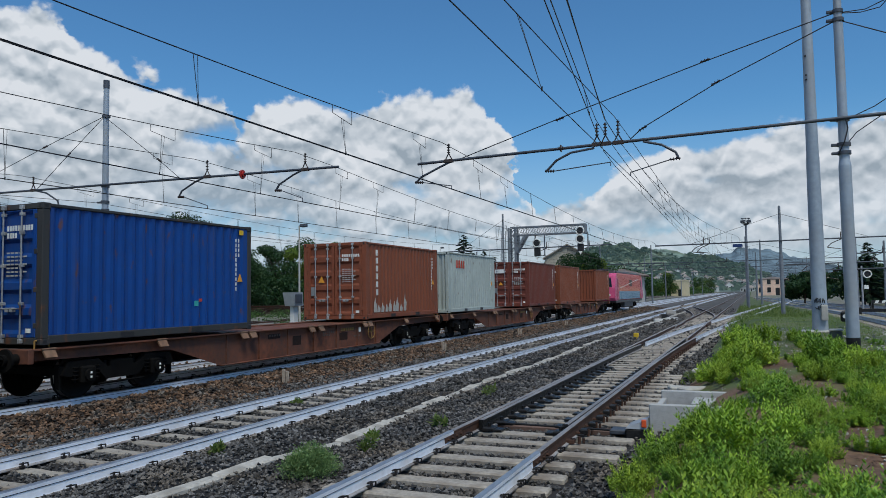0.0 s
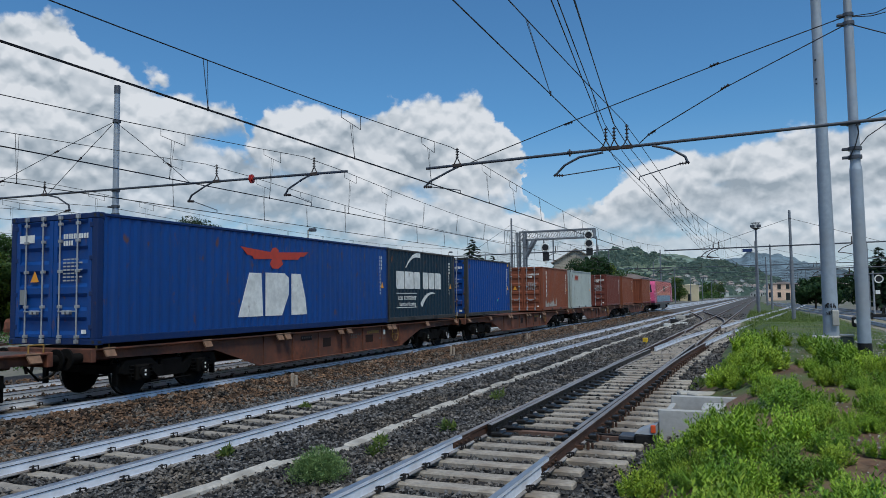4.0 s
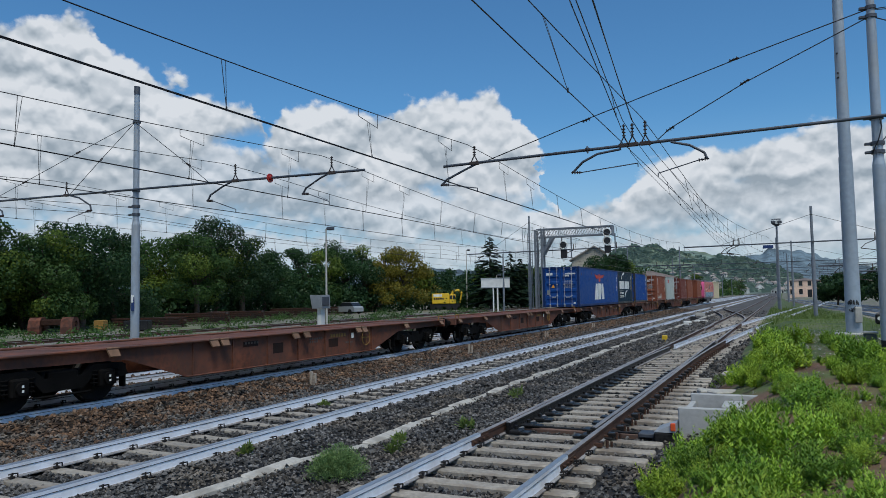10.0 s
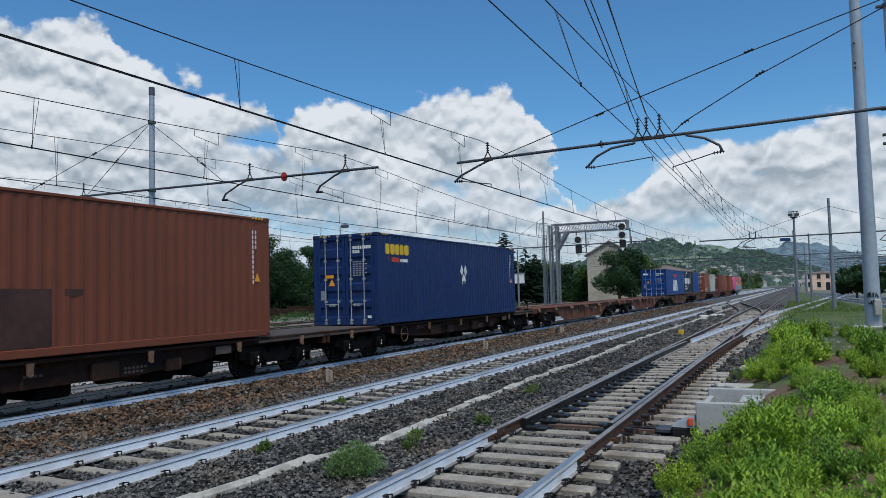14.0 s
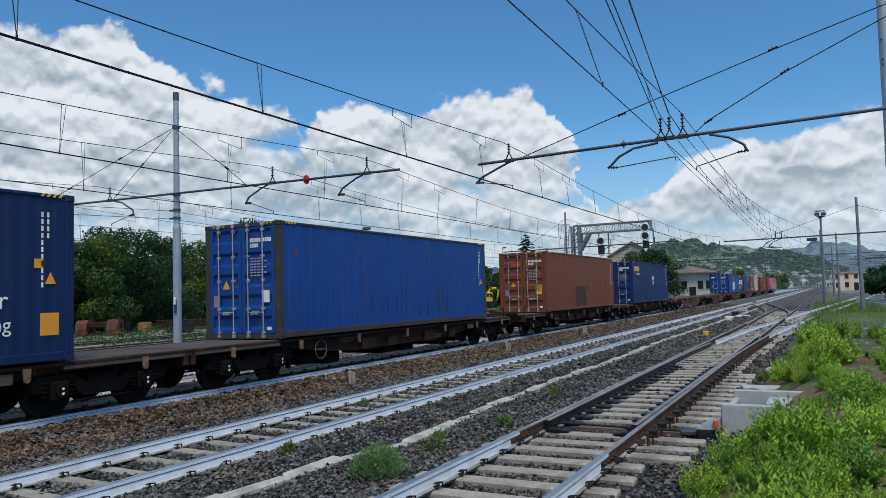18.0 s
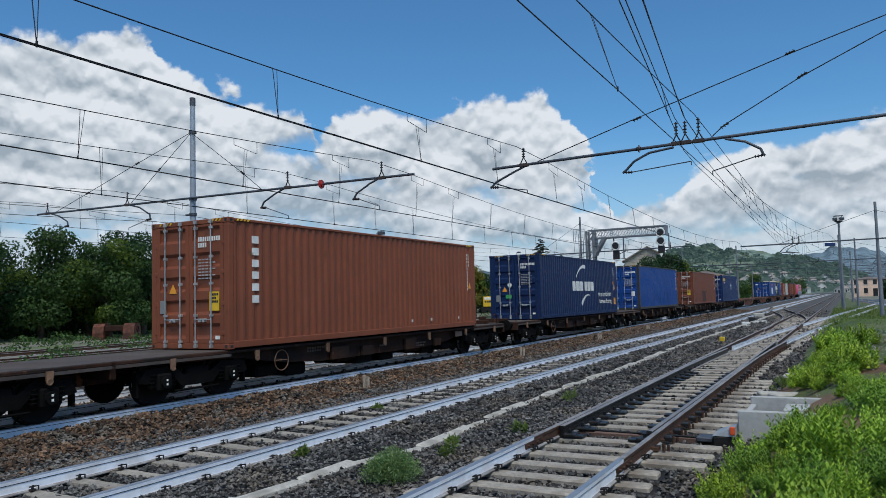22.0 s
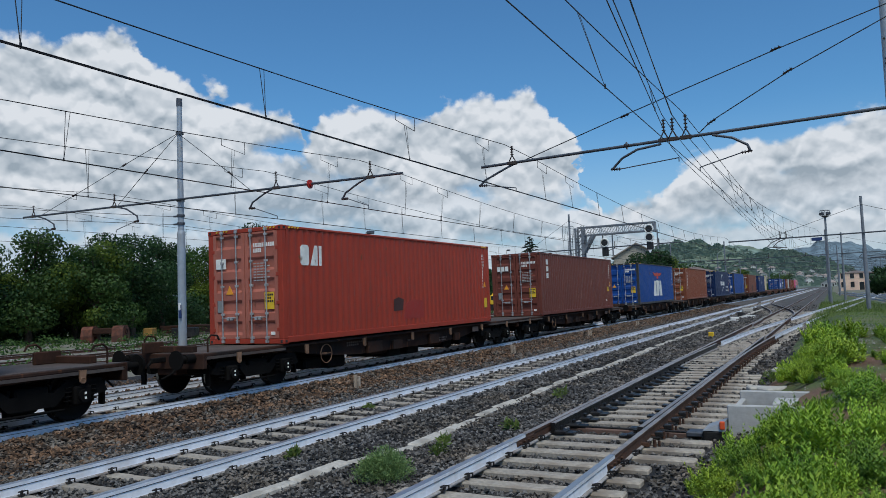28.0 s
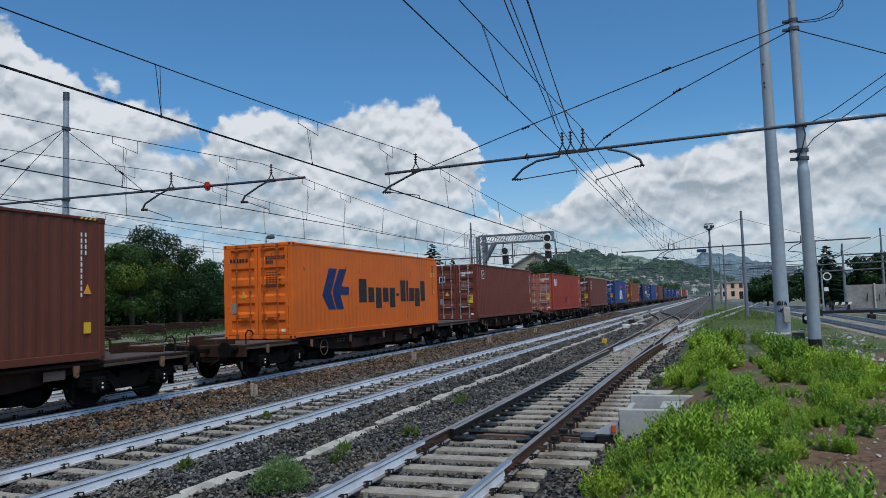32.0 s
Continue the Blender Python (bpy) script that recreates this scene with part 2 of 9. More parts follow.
# ---------- mesh building ----------
class Build:
    """Collects boxes, tubes and swept profiles, and links them as one mesh."""

    def __init__(self):
        self.v, self.f, self.m, self.s, self.k = [], [], [], [], 0

    def use(self, k):
        self.k = k
        return self

    def add(self, verts, faces, smooth=False):
        o = len(self.v)
        self.v.extend(verts)
        self.f.extend([tuple(i + o for i in f) for f in faces])
        self.m.extend([self.k] * len(faces))
        self.s.extend([smooth] * len(faces))
        return self

    def box(self, x0, x1, y0, y1, z0, z1):
        v = [(x, y, z) for z in (z0, z1) for y in (y0, y1) for x in (x0, x1)]
        return self.add(v, [(0, 2, 3, 1), (4, 5, 7, 6), (0, 1, 5, 4), (2, 6, 7, 3), (0, 4, 6, 2), (1, 3, 7, 5)])

    def cbox(self, x0, x1, y0, y1, z0, z1, c=0.01):
        """A box whose twelve edges are chamfered by c."""
        v, idx = [], {}
        lo, hi = (x0, y0, z0), (x1, y1, z1)
        for sx in (0, 1):
            for sy in (0, 1):
                for sz in (0, 1):
                    for ax in range(3):
                        p = []
                        for k, sg in enumerate((sx, sy, sz)):
                            e = (lo, hi)[sg][k]
                            p.append(e if k == ax else e + (c if sg == 0 else -c))
                        idx[sx, sy, sz, ax] = len(v)
                        v.append(tuple(p))
        f = []
        for ax in range(3):
            a, b = [k for k in range(3) if k != ax]
            for sg in (0, 1):
                q = []
                for s1, s2 in ((0, 0), (1, 0), (1, 1), (0, 1)):
                    key = [0, 0, 0]
                    key[ax], key[a], key[b] = sg, s1, s2
                    q.append(idx[(*key, ax)])
                flip = (sg == 0) != (ax == 1)
                f.append(tuple(q[::-1] if flip else q))
        for ax in range(3):
            a, b = [k for k in range(3) if k != ax]
            for s1 in (0, 1):
                for s2 in (0, 1):
                    k0, k1 = [0, 0, 0], [0, 0, 0]
                    k0[ax], k1[ax] = 0, 1
                    k0[a] = k1[a] = s1
                    k0[b] = k1[b] = s2
                    f.append((idx[(*k0, a)], idx[(*k1, a)], idx[(*k1, b)], idx[(*k0, b)]))
        for key in [(i, j, k) for i in (0, 1) for j in (0, 1) for k in (0, 1)]:
            f.append(tuple(idx[(*key, ax)] for ax in range(3)))
        return self.add(v, f)

    def tube(self, p, q, r, r2=None, n=8, caps=True):
        p, q = Vector(p), Vector(q)
        r2 = r if r2 is None else r2
        d = (q - p).normalized()
        a = d.orthogonal().normalized()
        b = d.cross(a)
        ring = [(math.cos(2 * math.pi * i / n), math.sin(2 * math.pi * i / n)) for i in range(n)]
        v = [tuple(p + r * (c * a + s * b)) for c, s in ring] + [tuple(q + r2 * (c * a + s * b)) for c, s in ring]
        self.add(v, [(i, (i + 1) % n, n + (i + 1) % n, n + i) for i in range(n)], True)
        if caps:
            self.add(v, [tuple(range(n - 1, -1, -1)), tuple(range(n, 2 * n))])
        return self

    def path(self, pts, r, n=6):
        for p, q in zip(pts, pts[1:]):
            self.tube(p, q, r, n=n)
        return self

    def ring(self, c, axis, R, r, n=20, k=6):
        """A torus: a hoop of tube."""
        c, axis = Vector(c), Vector(axis).normalized()
        a = axis.orthogonal().normalized()
        b = axis.cross(a)
        pts = [c + R * (math.cos(2 * math.pi * i / n) * a + math.sin(2 * math.pi * i / n) * b) for i in range(n + 1)]
        return self.path([tuple(p) for p in pts], r, k)

    def sweep(self, prof, y0, y1, mats=None):
        """A closed profile of (x, z) swept along y."""
        n = len(prof)
        v = [(x, y0, z) for x, z in prof] + [(x, y1, z) for x, z in prof]
        for i in range(n):
            if mats:
                self.k = mats[i]
            j = (i + 1) % n
            self.add([v[i], v[j], v[n + j], v[n + i]], [(0, 3, 2, 1)])
        return self.add(v, [tuple(range(n)), tuple(range(2 * n - 1, n - 1, -1))])

    def plate(self, outline, x0, x1):
        """An outline of (y, z) given depth along x."""
        n = len(outline)
        v = [(x0, y, z) for y, z in outline] + [(x1, y, z) for y, z in outline]
        f = [(i, (i + 1) % n, n + (i + 1) % n, n + i) for i in range(n)]
        return self.add(v, f + [tuple(range(n - 1, -1, -1)), tuple(range(n, 2 * n))])

    def mesh(self, name, mats):
        me = bpy.data.meshes.new(name)
        me.from_pydata(self.v, [], self.f)
        for mt in mats if isinstance(mats, (list, tuple)) else [mats]:
            me.materials.append(mt)
        me.polygons.foreach_set("material_index", self.m)
        me.polygons.foreach_set("use_smooth", self.s)
        bm = bmesh.new()
        bm.from_mesh(me)
        bmesh.ops.recalc_face_normals(bm, faces=bm.faces)
        bm.to_mesh(me)
        bm.free()
        return me

    def thing(self, name, mats, at=None):
        ob = new(name, self.mesh(name, mats))
        if at:
            ob.matrix_basis = at
        return ob

    def part(self, name, mats, parent, label="", at=None):
        ob = self.thing(name, mats, at)
        ob.parent = parent
        return tagged(ob, label) if label else ob


def piece(name, mesh, parent, at, label=""):
    ob = new(name, mesh)
    ob.parent, ob.matrix_basis = parent, at
    return tagged(ob, label) if label else ob


def empty(name, at=None):
    ob = new(name)
    if at:
        ob.matrix_basis = at
    return ob


def smooth(a, b, x):
    t = min(1.0, max(0.0, (x - a) / (b - a)))
    return t * t * (3 - 2 * t)


# ---------- the plan ----------
# +y runs along the tracks, x to the near side; sleeper tops lie at z = 0, rail heads at 0.17.
TRACK_A, TRACK_B, TRACK_C, TRACK_D = -3.22, -7.78, -13.02, -16.75
GAUGE = 1.507          # between the rails' centres
YARD_Z = 0.78          # the yard on the near side lies higher


def yard_rail(y):
    """The line of the yard track's near rail, which closes in on the main line far off."""
    return float(np.interp(y, [-20, 0, 26, 40, 50, 70, 95, 120, 150, 190], [5.9, 5.5, 5.0, 4.62, 4.35, 4.2, 4.05, 3.3, 1.8, 0.2]))


def yard_level(x, y):
    """The height of the yard's ground, which falls to the main line's level far off."""
    return (YARD_Z - 0.12 - 0.13 * smooth(3.2, 4.2, x)) * (1 - 0.93 * smooth(45.0, 105.0, y) * (1 - smooth(9.0, 14.0, x)))


def ground_z(x, y):
    """The height of the ground: ballast beds, the bank on the near side, the flat yard behind."""
    lift = smooth(36.0, 64.0, y)
    z = -0.10 + (yard_level(x, y) + 0.10) * smooth(-1.75, 0.3, x) * (1 - 0.9 * lift * (1 - smooth(2.2, 3.4, x)))
    for c in (TRACK_A, TRACK_B, TRACK_C, TRACK_D):
        d = abs(x - c)
        z += {TRACK_A: 0.03, TRACK_B: 0.055, TRACK_C: 0.06, TRACK_D: 0.0}[c] * (1 - smooth(1.25, 2.0, d))
        if c in (TRACK_B, TRACK_C):
            z += 0.055 * smooth(0.78, 0.92, d) * (1 - smooth(1.4, 2.0, d))
    z += 0.10 * smooth(-21, -30, x) if x < -21 else 0
    if x > -1.2 and y < 90:
        flat = 0.25 if abs(x - yard_rail(y) - 0.75) < 1.3 else 1.0
        z += flat * (0.10 * (noise.noise((x * 0.55, y * 0.55, 3.0))) + 0.04 * noise.noise((x * 2.1, y * 2.1, 8.0)))
    elif abs(x) < 60 and y < 90:
        z += 0.02 * noise.noise((x * 1.7, y * 1.7, 3.0))
    return z


def make_ground():
    xs = [-2600, -1400, -700, -350, -180, -110, -80, -60, -50, -42, -36, -31, -28]
    xs += [-26 + 0.5 * i for i in range(20)] + [-16 + 0.2 * i for i in range(111)] + [7 + i for i in range(14)] + [24, 30, 40, 60, 90, 150, 300, 700, 1400, 2600]
    ys = [-300, -100, -50, -25, -12, -6, -2] + [0.25 * i for i in range(0, 100)] + [25 + 0.8 * i for i in range(44)] + [61 + 3 * i for i in range(20)]
    ys += [125, 140, 170, 220, 300, 420, 600, 900, 1500, 3000]
    v = [(x, y, ground_z(x, y)) for y in ys for x in xs]
    n = len(xs)
    f = [(j * n + i, j * n + i + 1, (j + 1) * n + i + 1, (j + 1) * n + i) for j in range(len(ys) - 1) for i in range(n - 1)]
    b = Build()
    cx = [(xs[i] + xs[i + 1]) / 2 for i in range(n - 1)]
    b.add(v, f, True)
    k = 0
    for j in range(len(ys) - 1):
        for i in range(n - 1):
            x, y = cx[i], ys[j]
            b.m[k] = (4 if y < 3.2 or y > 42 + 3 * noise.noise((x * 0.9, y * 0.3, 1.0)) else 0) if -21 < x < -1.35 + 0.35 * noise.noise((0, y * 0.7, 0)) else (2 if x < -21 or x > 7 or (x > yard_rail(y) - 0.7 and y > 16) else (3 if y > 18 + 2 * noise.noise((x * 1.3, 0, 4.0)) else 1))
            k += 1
    return tagged(b.thing("ground", [M_BALLAST_GAPS, M_GRASS_SOIL, M_YARD, M_MEADOW, M_BALLAST_FAR]), "grey ballast beds beside a weedy earth bank and yard", "ground", kind="structure")


M_YARD = shader("dusty weedy yard", (0.19, 0.178, 0.145), 0.95, vary=0.14, grain=6, stain=0.25, bump=0.4, bump_scale=14, tint=(0.12, 0.15, 0.055), tint_scale=0.16, tint_amount=0.9)
M_MEADOW = shader("short meadow turf", (0.085, 0.125, 0.040), 0.95, vary=0.3, grain=11, stain=0.5, bump=0.7, bump_scale=25, tint=(0.15, 0.12, 0.075), tint_scale=0.5, tint_amount=0.55)
make_ground()

# Rail profile: foot, web and head about the rail's centre line, from the foot's underside at 0 to the head at 0.17.
RAIL = [(-0.070, 0.0), (0.070, 0.0), (0.070, 0.012), (0.038, 0.026), (0.034, 0.040), (0.026, 0.114), (0.036, 0.124), (0.036, 0.160), (0.028, 0.170),
        (-0.028, 0.170), (-0.036, 0.160), (-0.036, 0.124), (-0.026, 0.114), (-0.034, 0.040), (-0.038, 0.026), (-0.070, 0.012)]
RAIL_MATS = [3, 3, 3, 0, 0, 2, 0, 1, 1, 1, 0, 2, 0, 0, 3, 3]


def rail(parent, x, y0, y1, mats, label):
    b = Build()
    b.sweep([(x + px, pz) for px, pz in RAIL], y0, y1, RAIL_MATS)
    return b.part("rail", [*mats, M_UNDER, M_FOOT], parent, label)


def bent_rail(parent, pts, mats, label):
    """A rail along plan points (x, y)."""
    b = Build()
    n = len(RAIL)
    dirs = []
    for i in range(len(pts)):
        a, c = pts[max(0, i - 1)], pts[min(len(pts) - 1, i + 1)]
        d = Vector((c[0] - a[0], c[1] - a[1])).normalized()
        dirs.append((d.y, -d.x))
    v = [(x + px * dx, y + px * dy, pz) for (x, y), (dx, dy) in zip(pts, dirs) for px, pz in RAIL]
    for j in range(len(pts) - 1):
        for i in range(n):
            b.k = RAIL_MATS[i]
            k = (i + 1) % n
            b.add([v[j * n + i], v[j * n + k], v[(j + 1) * n + k], v[(j + 1) * n + i]], [(0, 1, 2, 3)])
    b.k = 0
    b.add(v, [tuple(range(n)), tuple(range(len(v) - 1, len(v) - n - 1, -1))])
    return b.part("rail", [*mats, M_UNDER, M_FOOT], parent, label)


def sleeper_mesh(length, width=0.24):
    b = Build()
    h, w, t = length / 2, width / 2, 0.045
    for sx in (-1, 1):
        b.add([(sx * h, -w, -0.16), (sx * h, w, -0.16), (sx * h, w - 0.02, -0.012), (sx * h, -w + 0.02, -0.012)], [(0, 1, 2, 3)])
    xs = [-h, -h + 0.02, -0.45, -0.30, 0.30, 0.45, h - 0.02, h]
    zs = [-0.012, 0.0, 0.0, -0.008, -0.008, 0.0, 0.0, -0.012]
    n = len(xs)
    v = []
    for x, z in zip(xs, zs):
        v += [(x, -w, -0.16), (x, -w + 0.02, z - 0.012), (x, -w + 0.035, z), (x, w - 0.035, z), (x, w - 0.02, z - 0.012), (x, w, -0.16)]
    f = [(i * 6 + k, i * 6 + k + 1, i * 6 + 7 + k, i * 6 + 6 + k) for i in range(n - 1) for k in range(5)]
    b.add(v, f)
    return b.mesh("sleeper", M_SLEEPER)


def clip_mesh():
    """A bent spring clip with its bolt on either side of one rail."""
    b = Build()
    for s in (-1, 1):
        b.cbox(s * 0.045 if s > 0 else -0.10, 0.10 if s > 0 else -0.045, -0.035, 0.035, 0.0, 0.030, 0.008)
        b.path([(s * 0.125, -0.045, 0.02), (s * 0.13, -0.04, 0.066), (s * 0.06, -0.025, 0.055), (s * 0.055, 0.025, 0.055), (s * 0.13, 0.04, 0.066), (s * 0.125, 0.045, 0.02)], 0.009, 5)
        b.tube((s * 0.09, 0, 0.0), (s * 0.09, 0, 0.075), 0.011, n=6)
    return b.mesh("rail_clip", M_CLIP)


SLEEPER, CLIP = sleeper_mesh(2.4), clip_mesh()


def track(name, cx, y0, y1, label, z=0.0, step=0.6, near=(-9, 62), mats=None, clips=True, sleepers=True):
    tr = tagged(empty(name, pose(cx, 0, z)), label, "railway track", kind="structure")
    for s in (-1, 1):
        rail(tr, s * GAUGE / 2, y0, y1, mats or [M_RAIL_SIDE, M_RAIL_TOP], "")
    if sleepers:
        k = 0
        while near[0] + k * step < near[1]:
            y = near[0] + k * step
            piece("sleeper", SLEEPER, tr, pose(random.uniform(-0.015, 0.015), y, random.uniform(-0.012, 0.004), 0, 0, random.uniform(-0.7, 0.7)))
            if clips and y < 34:
                for s in (-1, 1):
                    piece("rail_clip", CLIP, tr, pose(s * GAUGE / 2, y, 0))
            k += 1
        b = Build()
        y = near[0] + k * step
        while y < min(y1, 320):
            b.box(-1.2, 1.2, y - 0.11, y + 0.11, -0.12, -0.004)
            y += step
        tagged(b.part("distant_sleepers", M_SLEEPER, tr), kind="stuff")
    return tr


# ---------- the goods train ----------
TRAIN = []      # (thing, its place along the train)
LIFT = {}       # how much higher a container rides


def paint(name, c, rust=0.35, vary=0.07, streak=0.18, rough=0.5):
    return shader(name, c, rough, vary=vary, grain=5, stain=0.45, bump=0.06, bump_scale=12, rust=rust, streak=streak, tint=tuple(0.74 * v + 0.003 for v in c), tint_scale=0.5, tint_amount=0.55, spec=0.28)


M_RUST = shader("rust brown wagon paint", (0.165, 0.056, 0.030), 0.75, 0.0, vary=0.28, grain=9, stain=0.8, bump=0.12, tint=(0.060, 0.035, 0.028), tint_scale=0.7, tint_amount=0.6, rust=0.3)
M_RUST_DARK = shader("grimy dark wagon frame", (0.046, 0.022, 0.015), 0.85, 0.0, spec=0.15, vary=0.25, grain=9, stain=0.8, bump=0.2, tint=(0.016, 0.014, 0.014), tint_scale=0.7, tint_amount=0.8, rust=0.4)
M_DECK = shader("worn grey wagon deck", (0.088, 0.073, 0.066), 0.85, 0.1, vary=0.2, grain=8, stain=0.9, bump=0.2, tint=(0.085, 0.055, 0.045), tint_scale=0.8, tint_amount=0.7)
# Bogie and wheel black is deepened to hold the shade under wagons.
M_BOGIE = shader("greasy black bogie, shade painted in", (0.006, 0.0055, 0.0052), 0.85, 0.0, spec=0.12, vary=0.3, grain=9, stain=1.5, bump=0.3)
M_WHEEL = shader("dark wheel steel, shade painted in", (0.010, 0.009, 0.0085), 0.75, 0.1, spec=0.2, vary=0.3, grain=9, bump=0.2)
M_TREAD = shader("bright wheel tread", (0.35, 0.34, 0.33), 0.3, 0.9, vary=0.08, bump=0.03)
M_YELLOW = shader("dull yellow paint", (0.30, 0.165, 0.04), 0.7, vary=0.15, rust=0.3)
M_TAN = shader("bare tan lug", (0.23, 0.13, 0.08), 0.7, 0.1, vary=0.2, rust=0.4)
M_MARK_W = shader("white stencil paint", (0.80, 0.80, 0.76), 0.6, vary=0.1, grain=7, stain=1.5, bump=0.03, rust=0.15)
M_MARK_SOFT = shader("thin white stencil paint", (0.40, 0.40, 0.39), 0.65, vary=0.15, grain=9, bump=0.03)
M_MARK_DIM = shader("faded white stencil", (0.12, 0.085, 0.07), 0.7, vary=0.15, grain=9, bump=0.03)
M_MARK_Y = shader("yellow sticker", (0.75, 0.48, 0.03), 0.5, vary=0.06, bump=0.02)
M_MARK_O = shader("orange sticker", (0.80, 0.33, 0.03), 0.5, vary=0.06, bump=0.02)
M_MARK_K = shader("black stencil paint and dark openings", (0.02, 0.02, 0.022), 0.6, vary=0.1, bump=0.02)
M_MARK_R = shader("red stencil paint", (0.55, 0.06, 0.035), 0.6, vary=0.1, bump=0.02)
M_MARK_G = shader("green sticker", (0.05, 0.40, 0.12), 0.5, vary=0.06, bump=0.02)
M_MARK_GREY = shader("grey data plate", (0.30, 0.31, 0.31), 0.4, 0.5, vary=0.1, bump=0.02)
M_MARK_NAVY = shader("navy stencil paint", (0.003, 0.021, 0.125), 0.5, vary=0.08, bump=0.02)
M_BAR = shader("zinc locking bar", (0.42, 0.43, 0.44), 0.45, 0.5, vary=0.12, rust=0.25)


def shape(name, parent, face, u, v, outline, mat, label="", lift=0.0, half=None):
    """A painted or stuck-on flat shape on a container: outline points (a, b) in metres from (u, v), where u runs to the right along the face, v up."""
    b = Build()
    pts = [(u + a, v + c) for a, c in outline]
    n = len(pts)
    if face == "side":
        x0, x1 = 1.2 + lift, 1.2075 + lift
        vs = [(x0, a, c) for a, c in pts] + [(x1, a, c) for a, c in pts]
    else:
        y0, y1 = -half - lift, -half - 0.006 - lift
        vs = [(a, y0, c) for a, c in pts] + [(a, y1, c) for a, c in pts]
    b.add(vs, [(i, (i + 1) % n, n + (i + 1) % n, n + i) for i in range(n)] + [tuple(range(n)), tuple(range(n, 2 * n))])
    return b.part(name, mat, parent, label)


def rect(w, h):
    return [(0, 0), (w, 0), (w, h), (0, h)]


def bars(name, parent, face, u, v, rows, mat, w=0.05, h=0.1, gap=0.03, half=None, upright=False, lift=0.0):
    """Writing too small to read: short bars in rows; one part a block."""
    b = Build()
    for r, n in enumerate(rows):
        for k in range(n):
            if upright:
                a0, c0 = u + r * (w + gap * 2), v - k * (h + gap)
            else:
                a0, c0 = u + k * (w + gap), v - r * (h + gap * 1.4)
            if face == "side":
                b.box(1.2 + lift, 1.2075 + lift, a0, a0 + w, c0, c0 + h)
            else:
                b.box(a0, a0 + w, -half - 0.007 - lift, -half - lift, c0, c0 + h)
    return tagged(b.part(name, mat, parent), kind="stuff")


def words(parent, text, u, v, size, mat, half):
    """Readable words on a container's side."""
    cu = bpy.data.curves.new("words", "FONT")
    cu.body, cu.size, cu.extrude = text, size, 0.003
    tmp = bpy.data.objects.new("words", cu)
    scene.collection.objects.link(tmp)
    me = bpy.data.meshes.new_from_object(tmp.evaluated_get(bpy.context.evaluated_depsgraph_get()))
    bpy.data.objects.remove(tmp)
    me.materials.clear()
    me.materials.append(mat)
    me.transform(Matrix(((0, 0, 1, 1.209), (1, 0, 0, u), (0, 1, 0, v), (0, 0, 0, 1))))
    return tagged(piece("lettering", me, parent, Matrix()), "painted lettering", kind="stuff")


def stroke(pts, w):
    """A tapering brush stroke as an outline."""
    left, right = [], []
    n = len(pts)
    for i, (a, c) in enumerate(pts):
        p, q = pts[max(0, i - 1)], pts[min(n - 1, i + 1)]
        d = Vector((q[0] - p[0], q[1] - p[1])).normalized()
        k = w * (0.15 + 0.85 * i / (n - 1)) / 2
        left.append((a - d.y * k, c + d.x * k))
        right.append((a + d.y * k, c - d.x * k))
    return left + right[::-1]


CZ = 1.155        # the containers' undersides on the shallow wagons
DECK_60 = 0.115   # how much higher the deep-girdered wagons carry them


